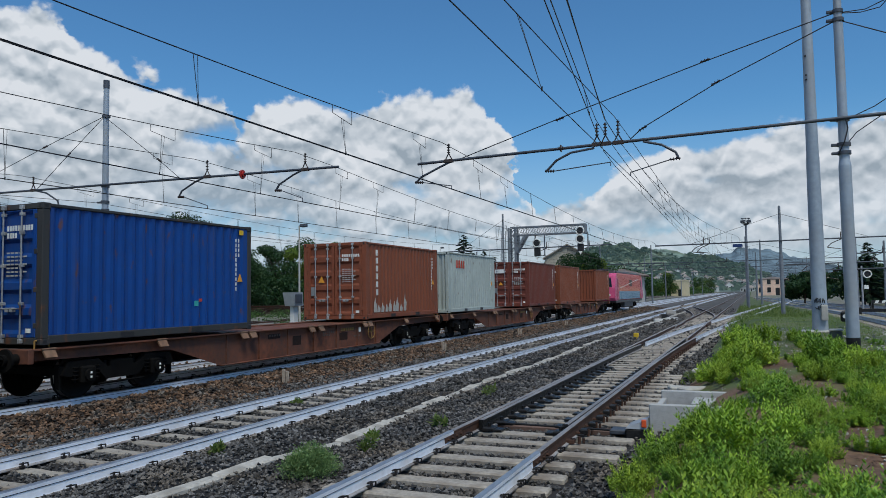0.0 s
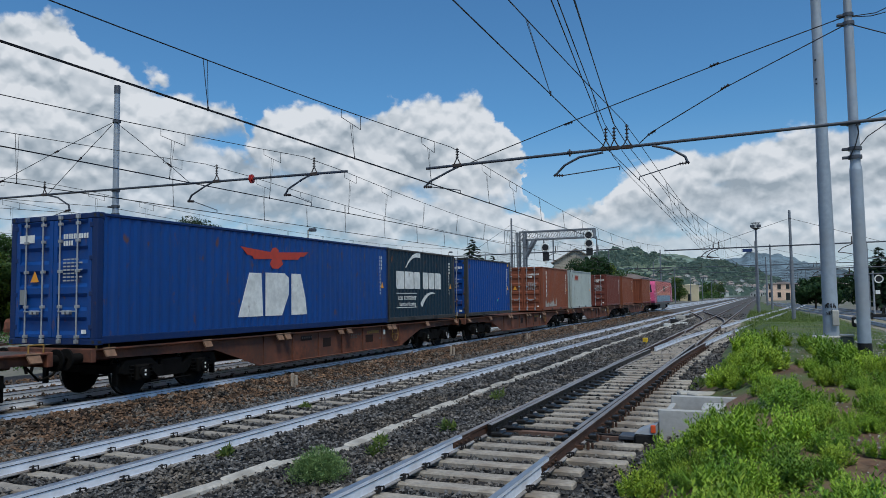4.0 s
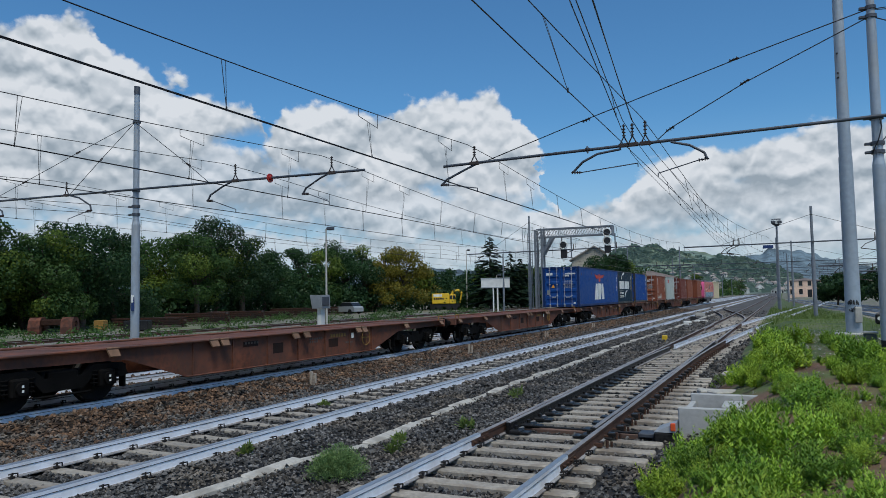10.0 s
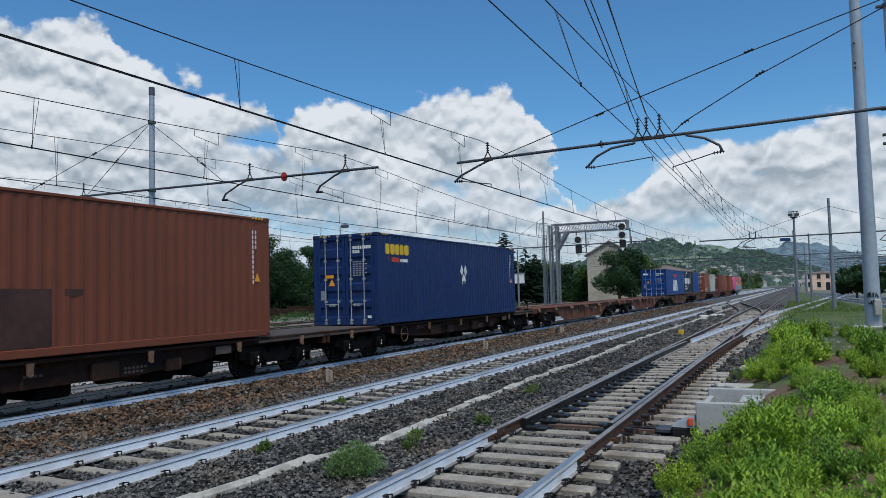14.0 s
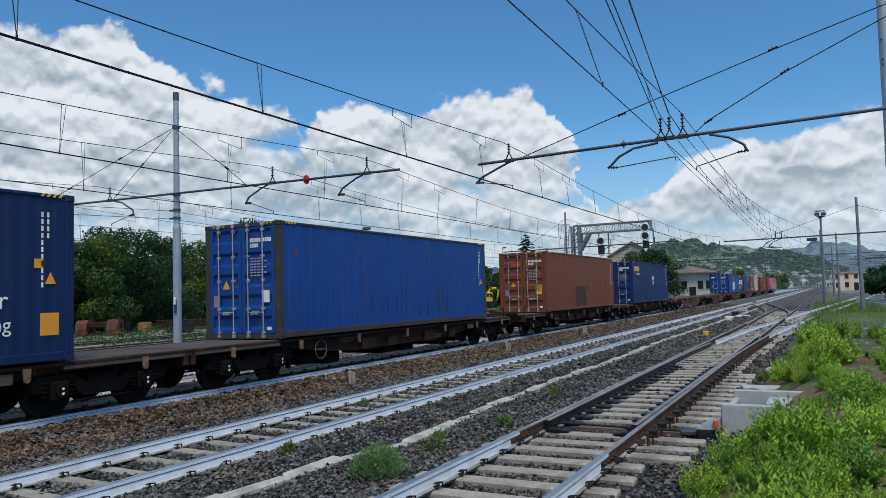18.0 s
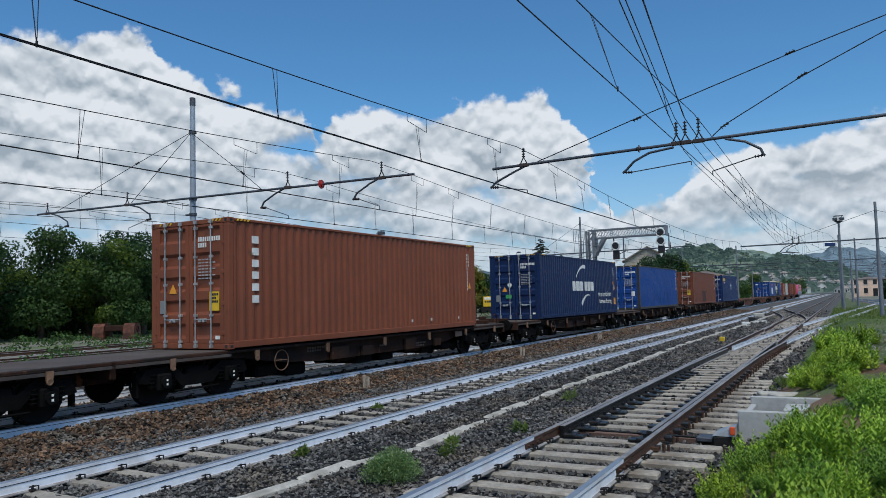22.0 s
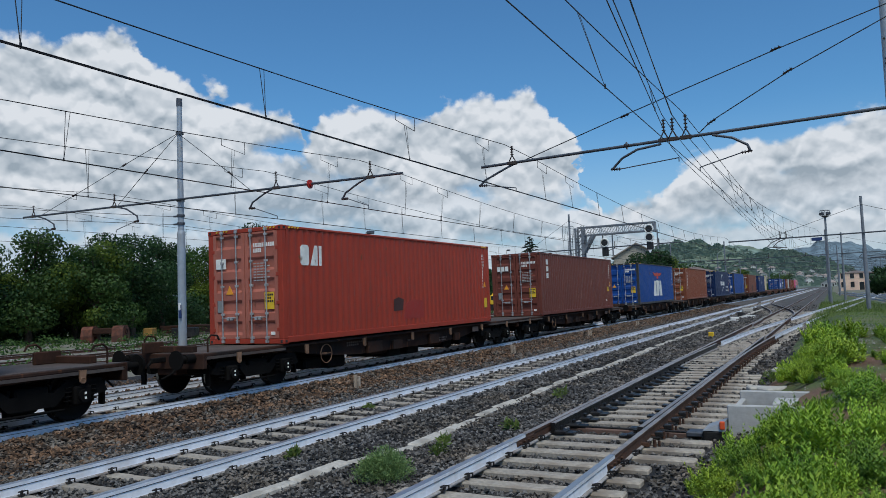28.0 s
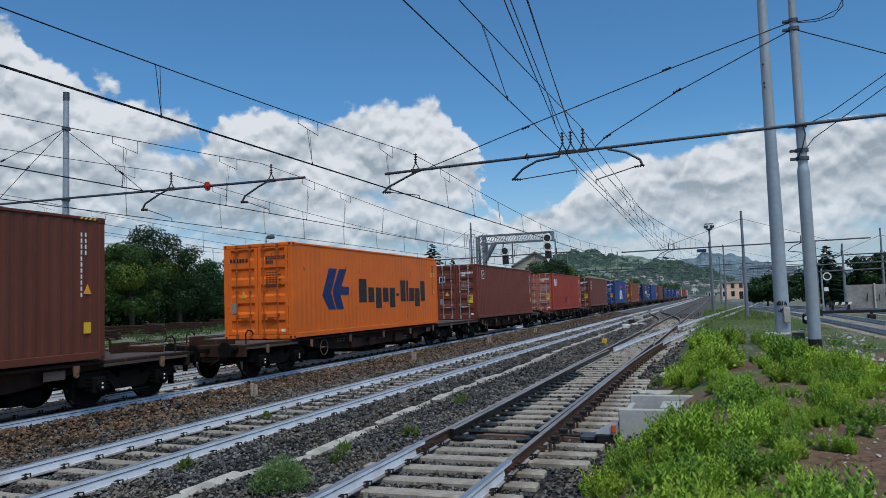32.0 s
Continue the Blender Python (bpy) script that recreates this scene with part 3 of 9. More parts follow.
def container(s, length, high, mat, label, door_mat=None, frame_mat=None, caution=True, corner_stripes=False, door=True, bar_mat=None, mark_mat=None, inner=None):
    H = 2.896 if high else 2.591
    h = length / 2
    c = tagged(empty("freight_container"), label, "container", "containers on the train")
    TRAIN.append((c, s + h))
    if s > -30:
        LIFT[c.name] = DECK_60
    fm, dm = frame_mat or mat, door_mat or mat
    z0, z1 = CZ, CZ + H
    # corrugated side walls
    inner = inner or (1.170 if length < 7 else 1.185)
    bar_mat, mark_mat = bar_mat or M_BAR, mark_mat or M_MARK_W
    for sx in (1, -1):
        b = Build()
        prof = [(-h + 0.17, 1.202)]
        y = -h + 0.24
        while y < h - 0.36:
            prof += [(y, 1.202), (y + 0.068, inner), (y + 0.138, inner), (y + 0.206, 1.202)]
            y += 0.278
        prof += [(h - 0.16, 1.202), (h - 0.16, 1.14), (-h + 0.17, 1.14)]
        n = len(prof)
        v = [(sx * x, yy, z0 + 0.17) for yy, x in prof] + [(sx * x, yy, z1 - 0.07) for yy, x in prof]
        b.add(v, [(i, (i + 1) % n, n + (i + 1) % n, n + i) for i in range(n)] + [tuple(range(n)), tuple(range(n, 2 * n))])
        b.part("side_wall", mat, c)
        b = Build()
        b.cbox(sx * 1.10 if sx > 0 else -1.219, 1.219 if sx > 0 else -1.10, -h + 0.16, h - 0.16, z0 + 0.02, z0 + 0.17, 0.012)
        if length < 7:
            b.part("bottom_rail", fm, c)
            # The shade inside the hollow pockets is painted as black plates.
            for yy in (-1.03, 1.03):
                pb = Build()
                pb.cbox(sx * 1.20 if sx > 0 else -1.2225, 1.2225 if sx > 0 else -1.20, yy - 0.18, yy + 0.18, z0 + 0.03, z0 + 0.145, 0.006)
                pb.part("forklift_pocket", M_MARK_K, c, "forklift pocket drawn as a black plate")
        else:
            b.part("bottom_rail", fm, c)
        b = Build()
        b.cbox(sx * 1.13 if sx > 0 else -1.219, 1.219 if sx > 0 else -1.13, -h + 0.16, h - 0.16, z1 - 0.075, z1 - 0.012, 0.012)
        b.part("top_rail", fm, c)
    # roof, floor, front wall
    b = Build()
    y = -h + 0.14
    prof = [(-h + 0.1, z1 - 0.035)]
    while y < h - 0.3:
        prof += [(y, z1 - 0.035), (y + 0.03, z1 - 0.012), (y + 0.11, z1 - 0.012), (y + 0.14, z1 - 0.035)]
        y += 0.26
    prof += [(h - 0.1, z1 - 0.035), (h - 0.1, z1 - 0.075), (-h + 0.1, z1 - 0.075)]
    b.plate(prof, -1.17, 1.17)
    b.part("roof", mat, c)
    b = Build()
    b.box(-1.12, 1.12, -h + 0.1, h - 0.1, z0 + 0.06, z0 + 0.16)
    b.part("floor", fm, c)
    for e in ((1,) if door else (1, -1)):
        b = Build()
        x = -1.04
        prof = [(-1.08, 0.09)]
        while x < 0.95:
            prof += [(x, 0.09), (x + 0.03, 0.04), (x + 0.11, 0.04), (x + 0.14, 0.09)]
            x += 0.24
        prof += [(1.08, 0.09), (1.08, 0.12), (-1.08, 0.12)]
        n = len(prof)
        v = [(a, e * (h - d), z) for z in (z0 + 0.13, z1 - 0.10) for a, d in prof]
        b.add(v, [(i, (i + 1) % n, n + (i + 1) % n, n + i) for i in range(n)] + [tuple(range(n)), tuple(range(n, 2 * n))])
        b.part("end_wall", mat, c)
    # posts, sills, headers and corner castings
    for sx in (1, -1):
        for sy in (1, -1):
            b = Build()
            xa, xb = sorted((sx * 1.06, sx * 1.214))
            ya, yb = sorted((sy * (h - 0.16), sy * (h - 0.006)))
            b.cbox(xa, xb, ya, yb, z0 + 0.118, z1 - 0.118, 0.012)
            b.part("corner_post", fm, c)
            for zz in (z0, z1 - 0.118):
                b = Build()
                xa, xb = sorted((sx * 1.057, sx * 1.219))
                ya, yb = sorted((sy * (h - 0.178), sy * h))
                b.cbox(xa, xb, ya, yb, zz, zz + 0.118, 0.01)
                # Casting holes, too, are black plates in place of their dark inside.
                b.use(1)
                b.cbox(sx * 1.2185 - 0.003, sx * 1.2185 + 0.003, sy * (h - 0.089) - 0.04, sy * (h - 0.089) + 0.04, zz + 0.03, zz + 0.088, 0.002)
                b.cbox(sx * 1.138 - 0.032, sx * 1.138 + 0.032, sy * h - 0.003, sy * h + 0.003, zz + 0.025, zz + 0.095, 0.002)
                b.part("corner_casting", [fm, M_MARK_K], c)
    for sy in (1, -1):
        ya, yb = sorted((sy * (h - 0.13), sy * (h - 0.01)))
        b = Build()
        b.cbox(-1.06, 1.06, ya, yb, z0 + 0.005, z0 + 0.13, 0.01)
        b.part("end_sill", fm, c)
        b = Build()
        b.cbox(-1.06, 1.06, ya, yb, z1 - 0.11, z1 - 0.006, 0.01)
        b.part("end_header", fm, c)
    if door:
        yf = -h + 0.012
        for sx in (-1, 1):
            xa, xb = sorted((sx * 0.012, sx * 1.05))
            b = Build()
            za, zb = z0 + 0.14, z1 - 0.12
            prof = [(za, 0.0)]
            n_band = 5
            for k in range(n_band):
                zc = za + (zb - za) * (k + 0.5) / n_band + (0.0 if k < 4 else 0.05)
                prof += [(zc - 0.17, 0.0), (zc - 0.10, 0.045), (zc + 0.10, 0.045), (zc + 0.17, 0.0)]
            prof += [(zb, 0.0), (zb, 0.07), (za, 0.07)]
            n = len(prof)
            i0, i1 = xa + 0.10, xb - 0.10
            v = [(i0, yf + d, z) for z, d in prof] + [(i1, yf + d, z) for z, d in prof]
            b.add(v, [(i, (i + 1) % n, n + (i + 1) % n, n + i) for i in range(n)] + [tuple(range(n)), tuple(range(n, 2 * n))])
            b.cbox(xa, i0, yf - 0.004, yf + 0.06, za, zb, 0.006)
            b.cbox(i1, xb, yf - 0.004, yf + 0.06, za, zb, 0.006)
            d = b.part("door", dm, c)
            for xx in (0.24, 0.72):
                x = sx * xx
                b = Build()
                b.tube((x, yf - 0.045, z0 + 0.06), (x, yf - 0.045, z1 - 0.05), 0.0165, n=8)
                for zz in (0.16, 0.75, 1.45, 2.05, H - 0.2):
                    b.cbox(x - 0.045, x + 0.045, yf - 0.062, yf, z0 + zz - 0.03, z0 + zz + 0.03, 0.006)
                b.cbox(x - 0.04, x + 0.04, yf - 0.07, yf - 0.01, z0 + 0.03, z0 + 0.11, 0.006)
                b.cbox(x - 0.04, x + 0.04, yf - 0.07, yf - 0.01, z1 - 0.11, z1 - 0.03, 0.006)
                b.part("locking_bar", bar_mat, d, "upright locking bar")
                b = Build()
                b.tube((x, yf - 0.07, z0 + 0.66), (x + (0.34 if xx < 0.5 else -0.34) * sx, yf - 0.075, z0 + 0.655), 0.014, n=6)
                b.cbox(x + (0.16 if xx < 0.5 else -0.20) * sx - 0.04, x + (0.16 if xx < 0.5 else -0.20) * sx + 0.04, yf - 0.085, yf - 0.01, z0 + 0.60, z0 + 0.68, 0.006)
                b.part("door_handle", bar_mat, d, "door handle")
            for zz in (0.35, 1.0, 1.7, 2.35):
                hb = Build()
                hb.cbox(sx * 1.05 - 0.05, sx * 1.05 + 0.05, yf - 0.012, yf + 0.03, z0 + zz - 0.045, z0 + zz + 0.045, 0.006)
                hb.part("hinge", fm, d)
        eh = h + 0.0
        bars("number_mark", c, "end", 0.30, z1 - 0.50, [10, 4], mark_mat, 0.045, 0.10, 0.024, half=eh, lift=-0.006)
        bars("weight_mark", c, "end", 0.30, z1 - 0.92, [4, 5, 4, 5, 4, 5, 4], M_MARK_SOFT if mark_mat is M_MARK_W else mark_mat, 0.08, 0.028, 0.030, half=eh, lift=-0.006)
        shape("data_plate", c, "end", -0.92, z0 + 0.80, rect(0.2, 0.3), M_MARK_GREY, "grey metal data plate", half=eh, lift=-0.004)
        shape("warning_sticker", c, "end", -0.62, z0 + 1.25, [(0, 0), (0.24, 0), (0.12, 0.22)], M_MARK_O, "orange triangular sticker", half=eh, lift=-0.004)
        shape("white_label", c, "end", 0.82, z0 + 0.22, rect(0.13, 0.08), M_MARK_W, "small white label", half=eh, lift=-0.004)
        if caution:
            shape("caution_plate", c, "end", 0.64, z0 + 0.85, rect(0.3, 0.42), M_MARK_Y, "yellow caution plate", half=eh, lift=-0.002)
            bars("caution_text", c, "end", 0.67, z0 + 1.18, [4, 3, 4], M_MARK_K, 0.045, 0.05, 0.02, half=eh, lift=0.003)
    bars("number_mark", c, "side", h - 0.62, z1 - 0.42, [11, 4], mark_mat, 0.036, 0.085, 0.035, upright=True)
    shape("sticker", c, "side", h - 0.55, z0 + H * 0.46, [(0, 0), (0.2, 0), (0.1, 0.2)], M_MARK_O, "orange triangular sticker")
    if corner_stripes:
        for face, u in (("side", -h + 0.25), ("side", h - 0.65), ("end", -0.95), ("end", 0.6)):
            for k in range(4):
                shape("warning_stripe", c, face, u + k * 0.11, z1 - 0.068, [(0, 0), (0.05, 0), (0.09, 0.05), (0.04, 0.05)], M_MARK_Y, "yellow warning stripe", lift=0.0195 if face == "side" else -0.006, half=h)
    return c


# ----- wagons -----
def lathe(prof, n=22):
    """A solid of revolution about x from (x, r)."""
    b = Build()
    k = len(prof)
    v = [(x, r * math.cos(2 * math.pi * i / n), r * math.sin(2 * math.pi * i / n)) for i in range(n) for x, r in prof]
    b.add(v, [(i * k + j, i * k + j + 1, ((i + 1) % n) * k + j + 1, ((i + 1) % n) * k + j) for i in range(n) for j in range(k - 1)], True)
    return b


def wheelset_mesh():
    b = Build()
    for s in (-1, 1):
        prof = [(0.60, 0.09), (0.665, 0.10), (0.668, 0.30), (0.655, 0.39), (0.655, 0.485), (0.685, 0.485), (0.695, 0.462), (0.79, 0.455), (0.79, 0.40), (0.745, 0.37), (0.725, 0.20), (0.76, 0.11), (0.80, 0.10), (0.80, 0.07)]
        w = lathe([(s * x, r) for x, r in prof])
        b.add(w.v, w.f, True)
        b.use(1)
        t = lathe([(s * 0.697, 0.4635), (s * 0.785, 0.4572)])
        b.add(t.v, t.f, True)
        b.use(0)
        b.cbox(s * 0.728 - 0.012, s * 0.728 + 0.012, -0.05, 0.05, 0.24, 0.30, 0.004)     # balance mark
    b.tube((-1.02, 0, 0), (1.02, 0, 0), 0.075, n=12)
    return b.mesh("wheelset", [M_WHEEL, M_TREAD])


WHEELSET = wheelset_mesh()


def bogie_mesh():
    b = Build()
    for s in (-1, 1):
        xo = s * 1.0
        b.plate([(-1.45, 0.66), (-1.32, 0.90), (-0.62, 0.92), (-0.38, 0.74), (0.38, 0.74), (0.62, 0.92), (1.32, 0.90), (1.45, 0.66), (1.3, 0.62), (0.62, 0.70), (0.42, 0.50), (-0.42, 0.50), (-0.62, 0.70), (-1.3, 0.62)], xo - 0.05, xo + 0.05)
        for y in (-0.9, 0.9):
            b.cbox(xo - 0.10, xo + 0.13, y - 0.17, y + 0.17, 0.47, 0.80, 0.03)
            b.tube((xo + 0.13 * s, y, 0.63), (xo + 0.18 * s, y, 0.63), 0.115, n=14)
            for d in (-0.25, 0.25):
                for k in range(4):
                    b.ring((xo + 0.02, y + d, 0.56 + 0.075 * k), (0, 0, 1), 0.065, 0.016, 8, 4)
                b.tube((xo + 0.02, y + d, 0.5), (xo + 0.02, y + d, 0.9), 0.03, n=6)
            b.cbox(xo - 0.16, xo - 0.02, y - 0.56, y - 0.5, 0.40, 0.86, 0.01)      # brake shoes
            b.cbox(xo - 0.16, xo - 0.02, y + 0.5, y + 0.56, 0.40, 0.86, 0.01)
        b.tube((xo + 0.02, -0.6, 0.42), (xo + 0.02, 0.6, 0.42), 0.022, n=6)
    b.cbox(-1.05, 1.05, -0.30, 0.30, 0.62, 0.86, 0.03)
    b.cbox(-0.35, 0.35, -0.35, 0.35, 0.84, 0.97, 0.03)
    for y in (-1.38, 1.38):
        b.cbox(-1.0, 1.0, y - 0.06, y + 0.06, 0.66, 0.82, 0.02)
    return b.mesh("bogie", M_BOGIE)


def mark_mesh():
    b = Build()
    b.box(1.178, 1.186, -0.02, 0.02, -0.02, 0.02)
    return b.mesh("axle_mark", M_MARK_W)


BOGIE, AXLE_MARK = bogie_mesh(), mark_mesh()


def add_bogies(w, half):
    for y in (-half, half):
        bo = piece("bogie", BOGIE, w, pose(0, y, 0), "black cast bogie")
        for k in (-0.9, 0.9):
            for z in (0.675, 0.592):
                piece("axle_mark", AXLE_MARK, bo, pose(0, k, z))
        for k in (-0.9, 0.9):
            piece("wheelset", WHEELSET, bo, pose(0, k, 0.63))


def buffers(w, y, s):
    for x in (-0.87, 0.87):
        b = Build()
        b.tube((x, y, 1.03), (x, y + s * 0.30, 1.03), 0.10, n=14)
        b.tube((x, y + s * 0.30, 1.03), (x, y + s * 0.50, 1.03), 0.07, n=12)
        b.tube((x, y + s * 0.50, 1.03), (x, y + s * 0.535, 1.03), 0.20, 0.205, n=18)
        b.part("buffer", M_BOGIE, w, "black round buffer")
    b = Build()
    b.cbox(-0.05, 0.05, min(y, y + s * 0.42), max(y, y + s * 0.42), 0.95, 1.06, 0.015)
    b.path([(0, y + s * 0.40, 1.0), (0, y + s * 0.50, 0.9), (0, y + s * 0.46, 0.75)], 0.03, 6)
    b.part("coupling_hook", M_BOGIE, w)
    b = Build()
    b.path([(0.4, y, 0.95), (0.42, y + s * 0.22, 0.72), (0.3, y + s * 0.40, 0.62)], 0.022, 6)
    b.part("brake_hose", M_BOGIE, w)


def flat_wagon_60():
    """A sixty-foot flat wagon with deep fish-bellied side girders."""
    w = tagged(empty("container_flat_wagon"), "rust-brown sixty-foot flat wagon with deep side girders", "wagon", "flat wagons of the train")
    out = [(-9.3, 1.12), (-9.3, 0.91), (-5.75, 0.86), (-4.1, 0.36), (4.1, 0.36), (5.75, 0.86), (9.3, 0.93), (9.3, 1.12)]
    for sx in (-1, 1):
        b = Build()
        b.plate(out, sx * 1.06 - 0.012, sx * 1.06 + 0.012)
        b.cbox(min(sx * 0.92, sx * 1.18), max(sx * 0.92, sx * 1.18), -9.3, 9.3, 1.085, 1.125, 0.01)
        b.cbox(min(sx * 0.96, sx * 1.14), max(sx * 0.96, sx * 1.14), -4.1, 4.1, 0.34, 0.37, 0.008)
        for y in (-3.9, -2.6, -1.3, 0, 1.3, 2.6, 3.9):
            b.box(sx * 1.06 - 0.05, sx * 1.06 + 0.05, y - 0.01, y + 0.01, 0.37, 1.085)
        b.part("side_girder", M_RUST, w, "rust-brown fish-bellied side girder")
        for y in (-8.95, -6.15, -3.35, -3.0, -0.25, 0.25, 2.95, 3.3, 6.1, 8.95):
            b = Build()
            o = sx * 1.18
            b.add([(o, y - 0.13, 1.11), (o, y + 0.13, 1.11), (o + sx * 0.09, y + 0.12, 0.965), (o + sx * 0.09, y - 0.12, 0.965),
                   (o - sx * 0.02, y - 0.13, 1.08), (o - sx * 0.02, y + 0.13, 1.08), (o + sx * 0.06, y + 0.12, 0.95), (o + sx * 0.06, y - 0.12, 0.95)],
                  [(0, 1, 2, 3), (7, 6, 5, 4), (0, 4, 5, 1), (1, 5, 6, 2), (2, 6, 7, 3), (3, 7, 4, 0)])
            b.tube((o, y - 0.15, 1.115), (o, y + 0.15, 1.115), 0.022, n=6)
            b.part("folding_lug", M_TAN, w, "bare folding container lug")
        b = Build()
        o = sx * 1.16
        b.ring((o, 3.45, 0.78), (1, 0, 0), 0.235, 0.013, 24, 5)
        b.tube((o, 3.45 - 0.22, 0.78), (o, 3.45 + 0.22, 0.78), 0.01, n=5)
        b.tube((o, 3.45, 0.56), (o, 3.45, 1.0), 0.01, n=5)
        b.tube((sx * 1.06, 3.45, 0.78), (o, 3.45, 0.78), 0.03, n=8)
        b.part("hand_wheel", M_YELLOW, w, "yellow brake hand wheel")
        for y, z, ww, hh in ((-2.2, 0.86, 0.55, 0.13), (-1.05, 0.62, 0.42, 0.26), (1.5, 0.60, 0.5, 0.24)):
            b = Build()
            b.box(min(sx * 1.07, sx * 1.076), max(sx * 1.07, sx * 1.076), y, y + ww, z, z + hh)
            b.part("data_panel", M_RUST_DARK, w, "dark data panel")
        b = Build()
        for y, z, n in ((0.55, 0.86, 6), (0.55, 0.78, 4), (-2.15, 0.92, 5), (2.4, 0.66, 4)):
            for k in range(n):
                b.box(min(sx * 1.073, sx * 1.08), max(sx * 1.073, sx * 1.08), y + k * 0.11, y + k * 0.11 + 0.07, z, z + 0.055)
        tagged(b.part("stencilled_mark", M_MARK_DIM, w, "faded stencilled marks"), kind="stuff")
        b = Build()
        for k in range(6):
            b.box(min(sx * 1.073, sx * 1.08), max(sx * 1.073, sx * 1.08), 1.6 + k * 0.14, 1.6 + k * 0.14 + 0.095, 0.875, 0.97)
        tagged(b.part("owner_mark", M_YELLOW, w, "faded yellow owner's mark"), kind="stuff")
        b = Build()
        b.cbox(min(sx * 1.075, sx * 1.095), max(sx * 1.075, sx * 1.095), 2.72, 2.84, 0.80, 0.96, 0.005)
        b.part("label_holder", M_MARK_W, w, "white label holder")
    cross = Build().cbox(-1.045, 1.045, -0.12, 0.12, 0.98, 1.10, 0.01).mesh("cross_member", M_RUST)
    for y in (-9.1, -8.0, -6.1, -4.7, -3.2, -1.6, 0, 1.6, 3.2, 4.7, 6.1, 8.0, 9.1):
        piece("cross_member", cross, w, pose(0, y, 0))
    b = Build()
    b.cbox(-0.28, 0.28, -9.2, 9.2, 0.80, 0.978, 0.02)
    b.part("centre_sill", M_RUST, w)
    for y0, y1 in ((-7.85, -6.25), (-5.95, -4.85), (-4.55, -3.35), (-3.05, -0.15), (0.15, 3.05), (3.35, 4.55), (4.85, 5.95), (6.25, 7.85)):
        b = Build()
        b.box(-0.80, 0.80, y0, y1, 1.082, 1.094)
        b.part("deck_plate", M_RUST, w)
    for s in (-1, 1):
        b = Build()
        b.box(-1.0, 1.0, min(s * 8.1, s * 9.3), max(s * 8.1, s * 9.3), 1.10, 1.122)
        b.part("end_platform", M_DECK, w, "worn grey end platform")
        b = Build()
        b.cbox(-1.18, 1.18, min(s * 9.24, s * 9.36), max(s * 9.24, s * 9.36), 0.86, 1.13, 0.015)
        b.part("headstock", M_RUST, w)
        b = Build()
        b.path([(1.12, s * 9.2, 1.12), (1.12, s * 9.2, 1.27), (1.12, s * 8.9, 1.27), (1.12, s * 8.9, 1.12)], 0.016, 6)
        b.part("shunter_handle", M_YELLOW, w, "yellow shunter's handle")
        buffers(w, s * 9.36, s)
    for ob in w.children:
        if ob.name.split(".")[0] not in ("buffer", "coupling_hook", "brake_hose"):
            ob.location.z += 0.08
    add_bogies(w, 7.1)
    return w


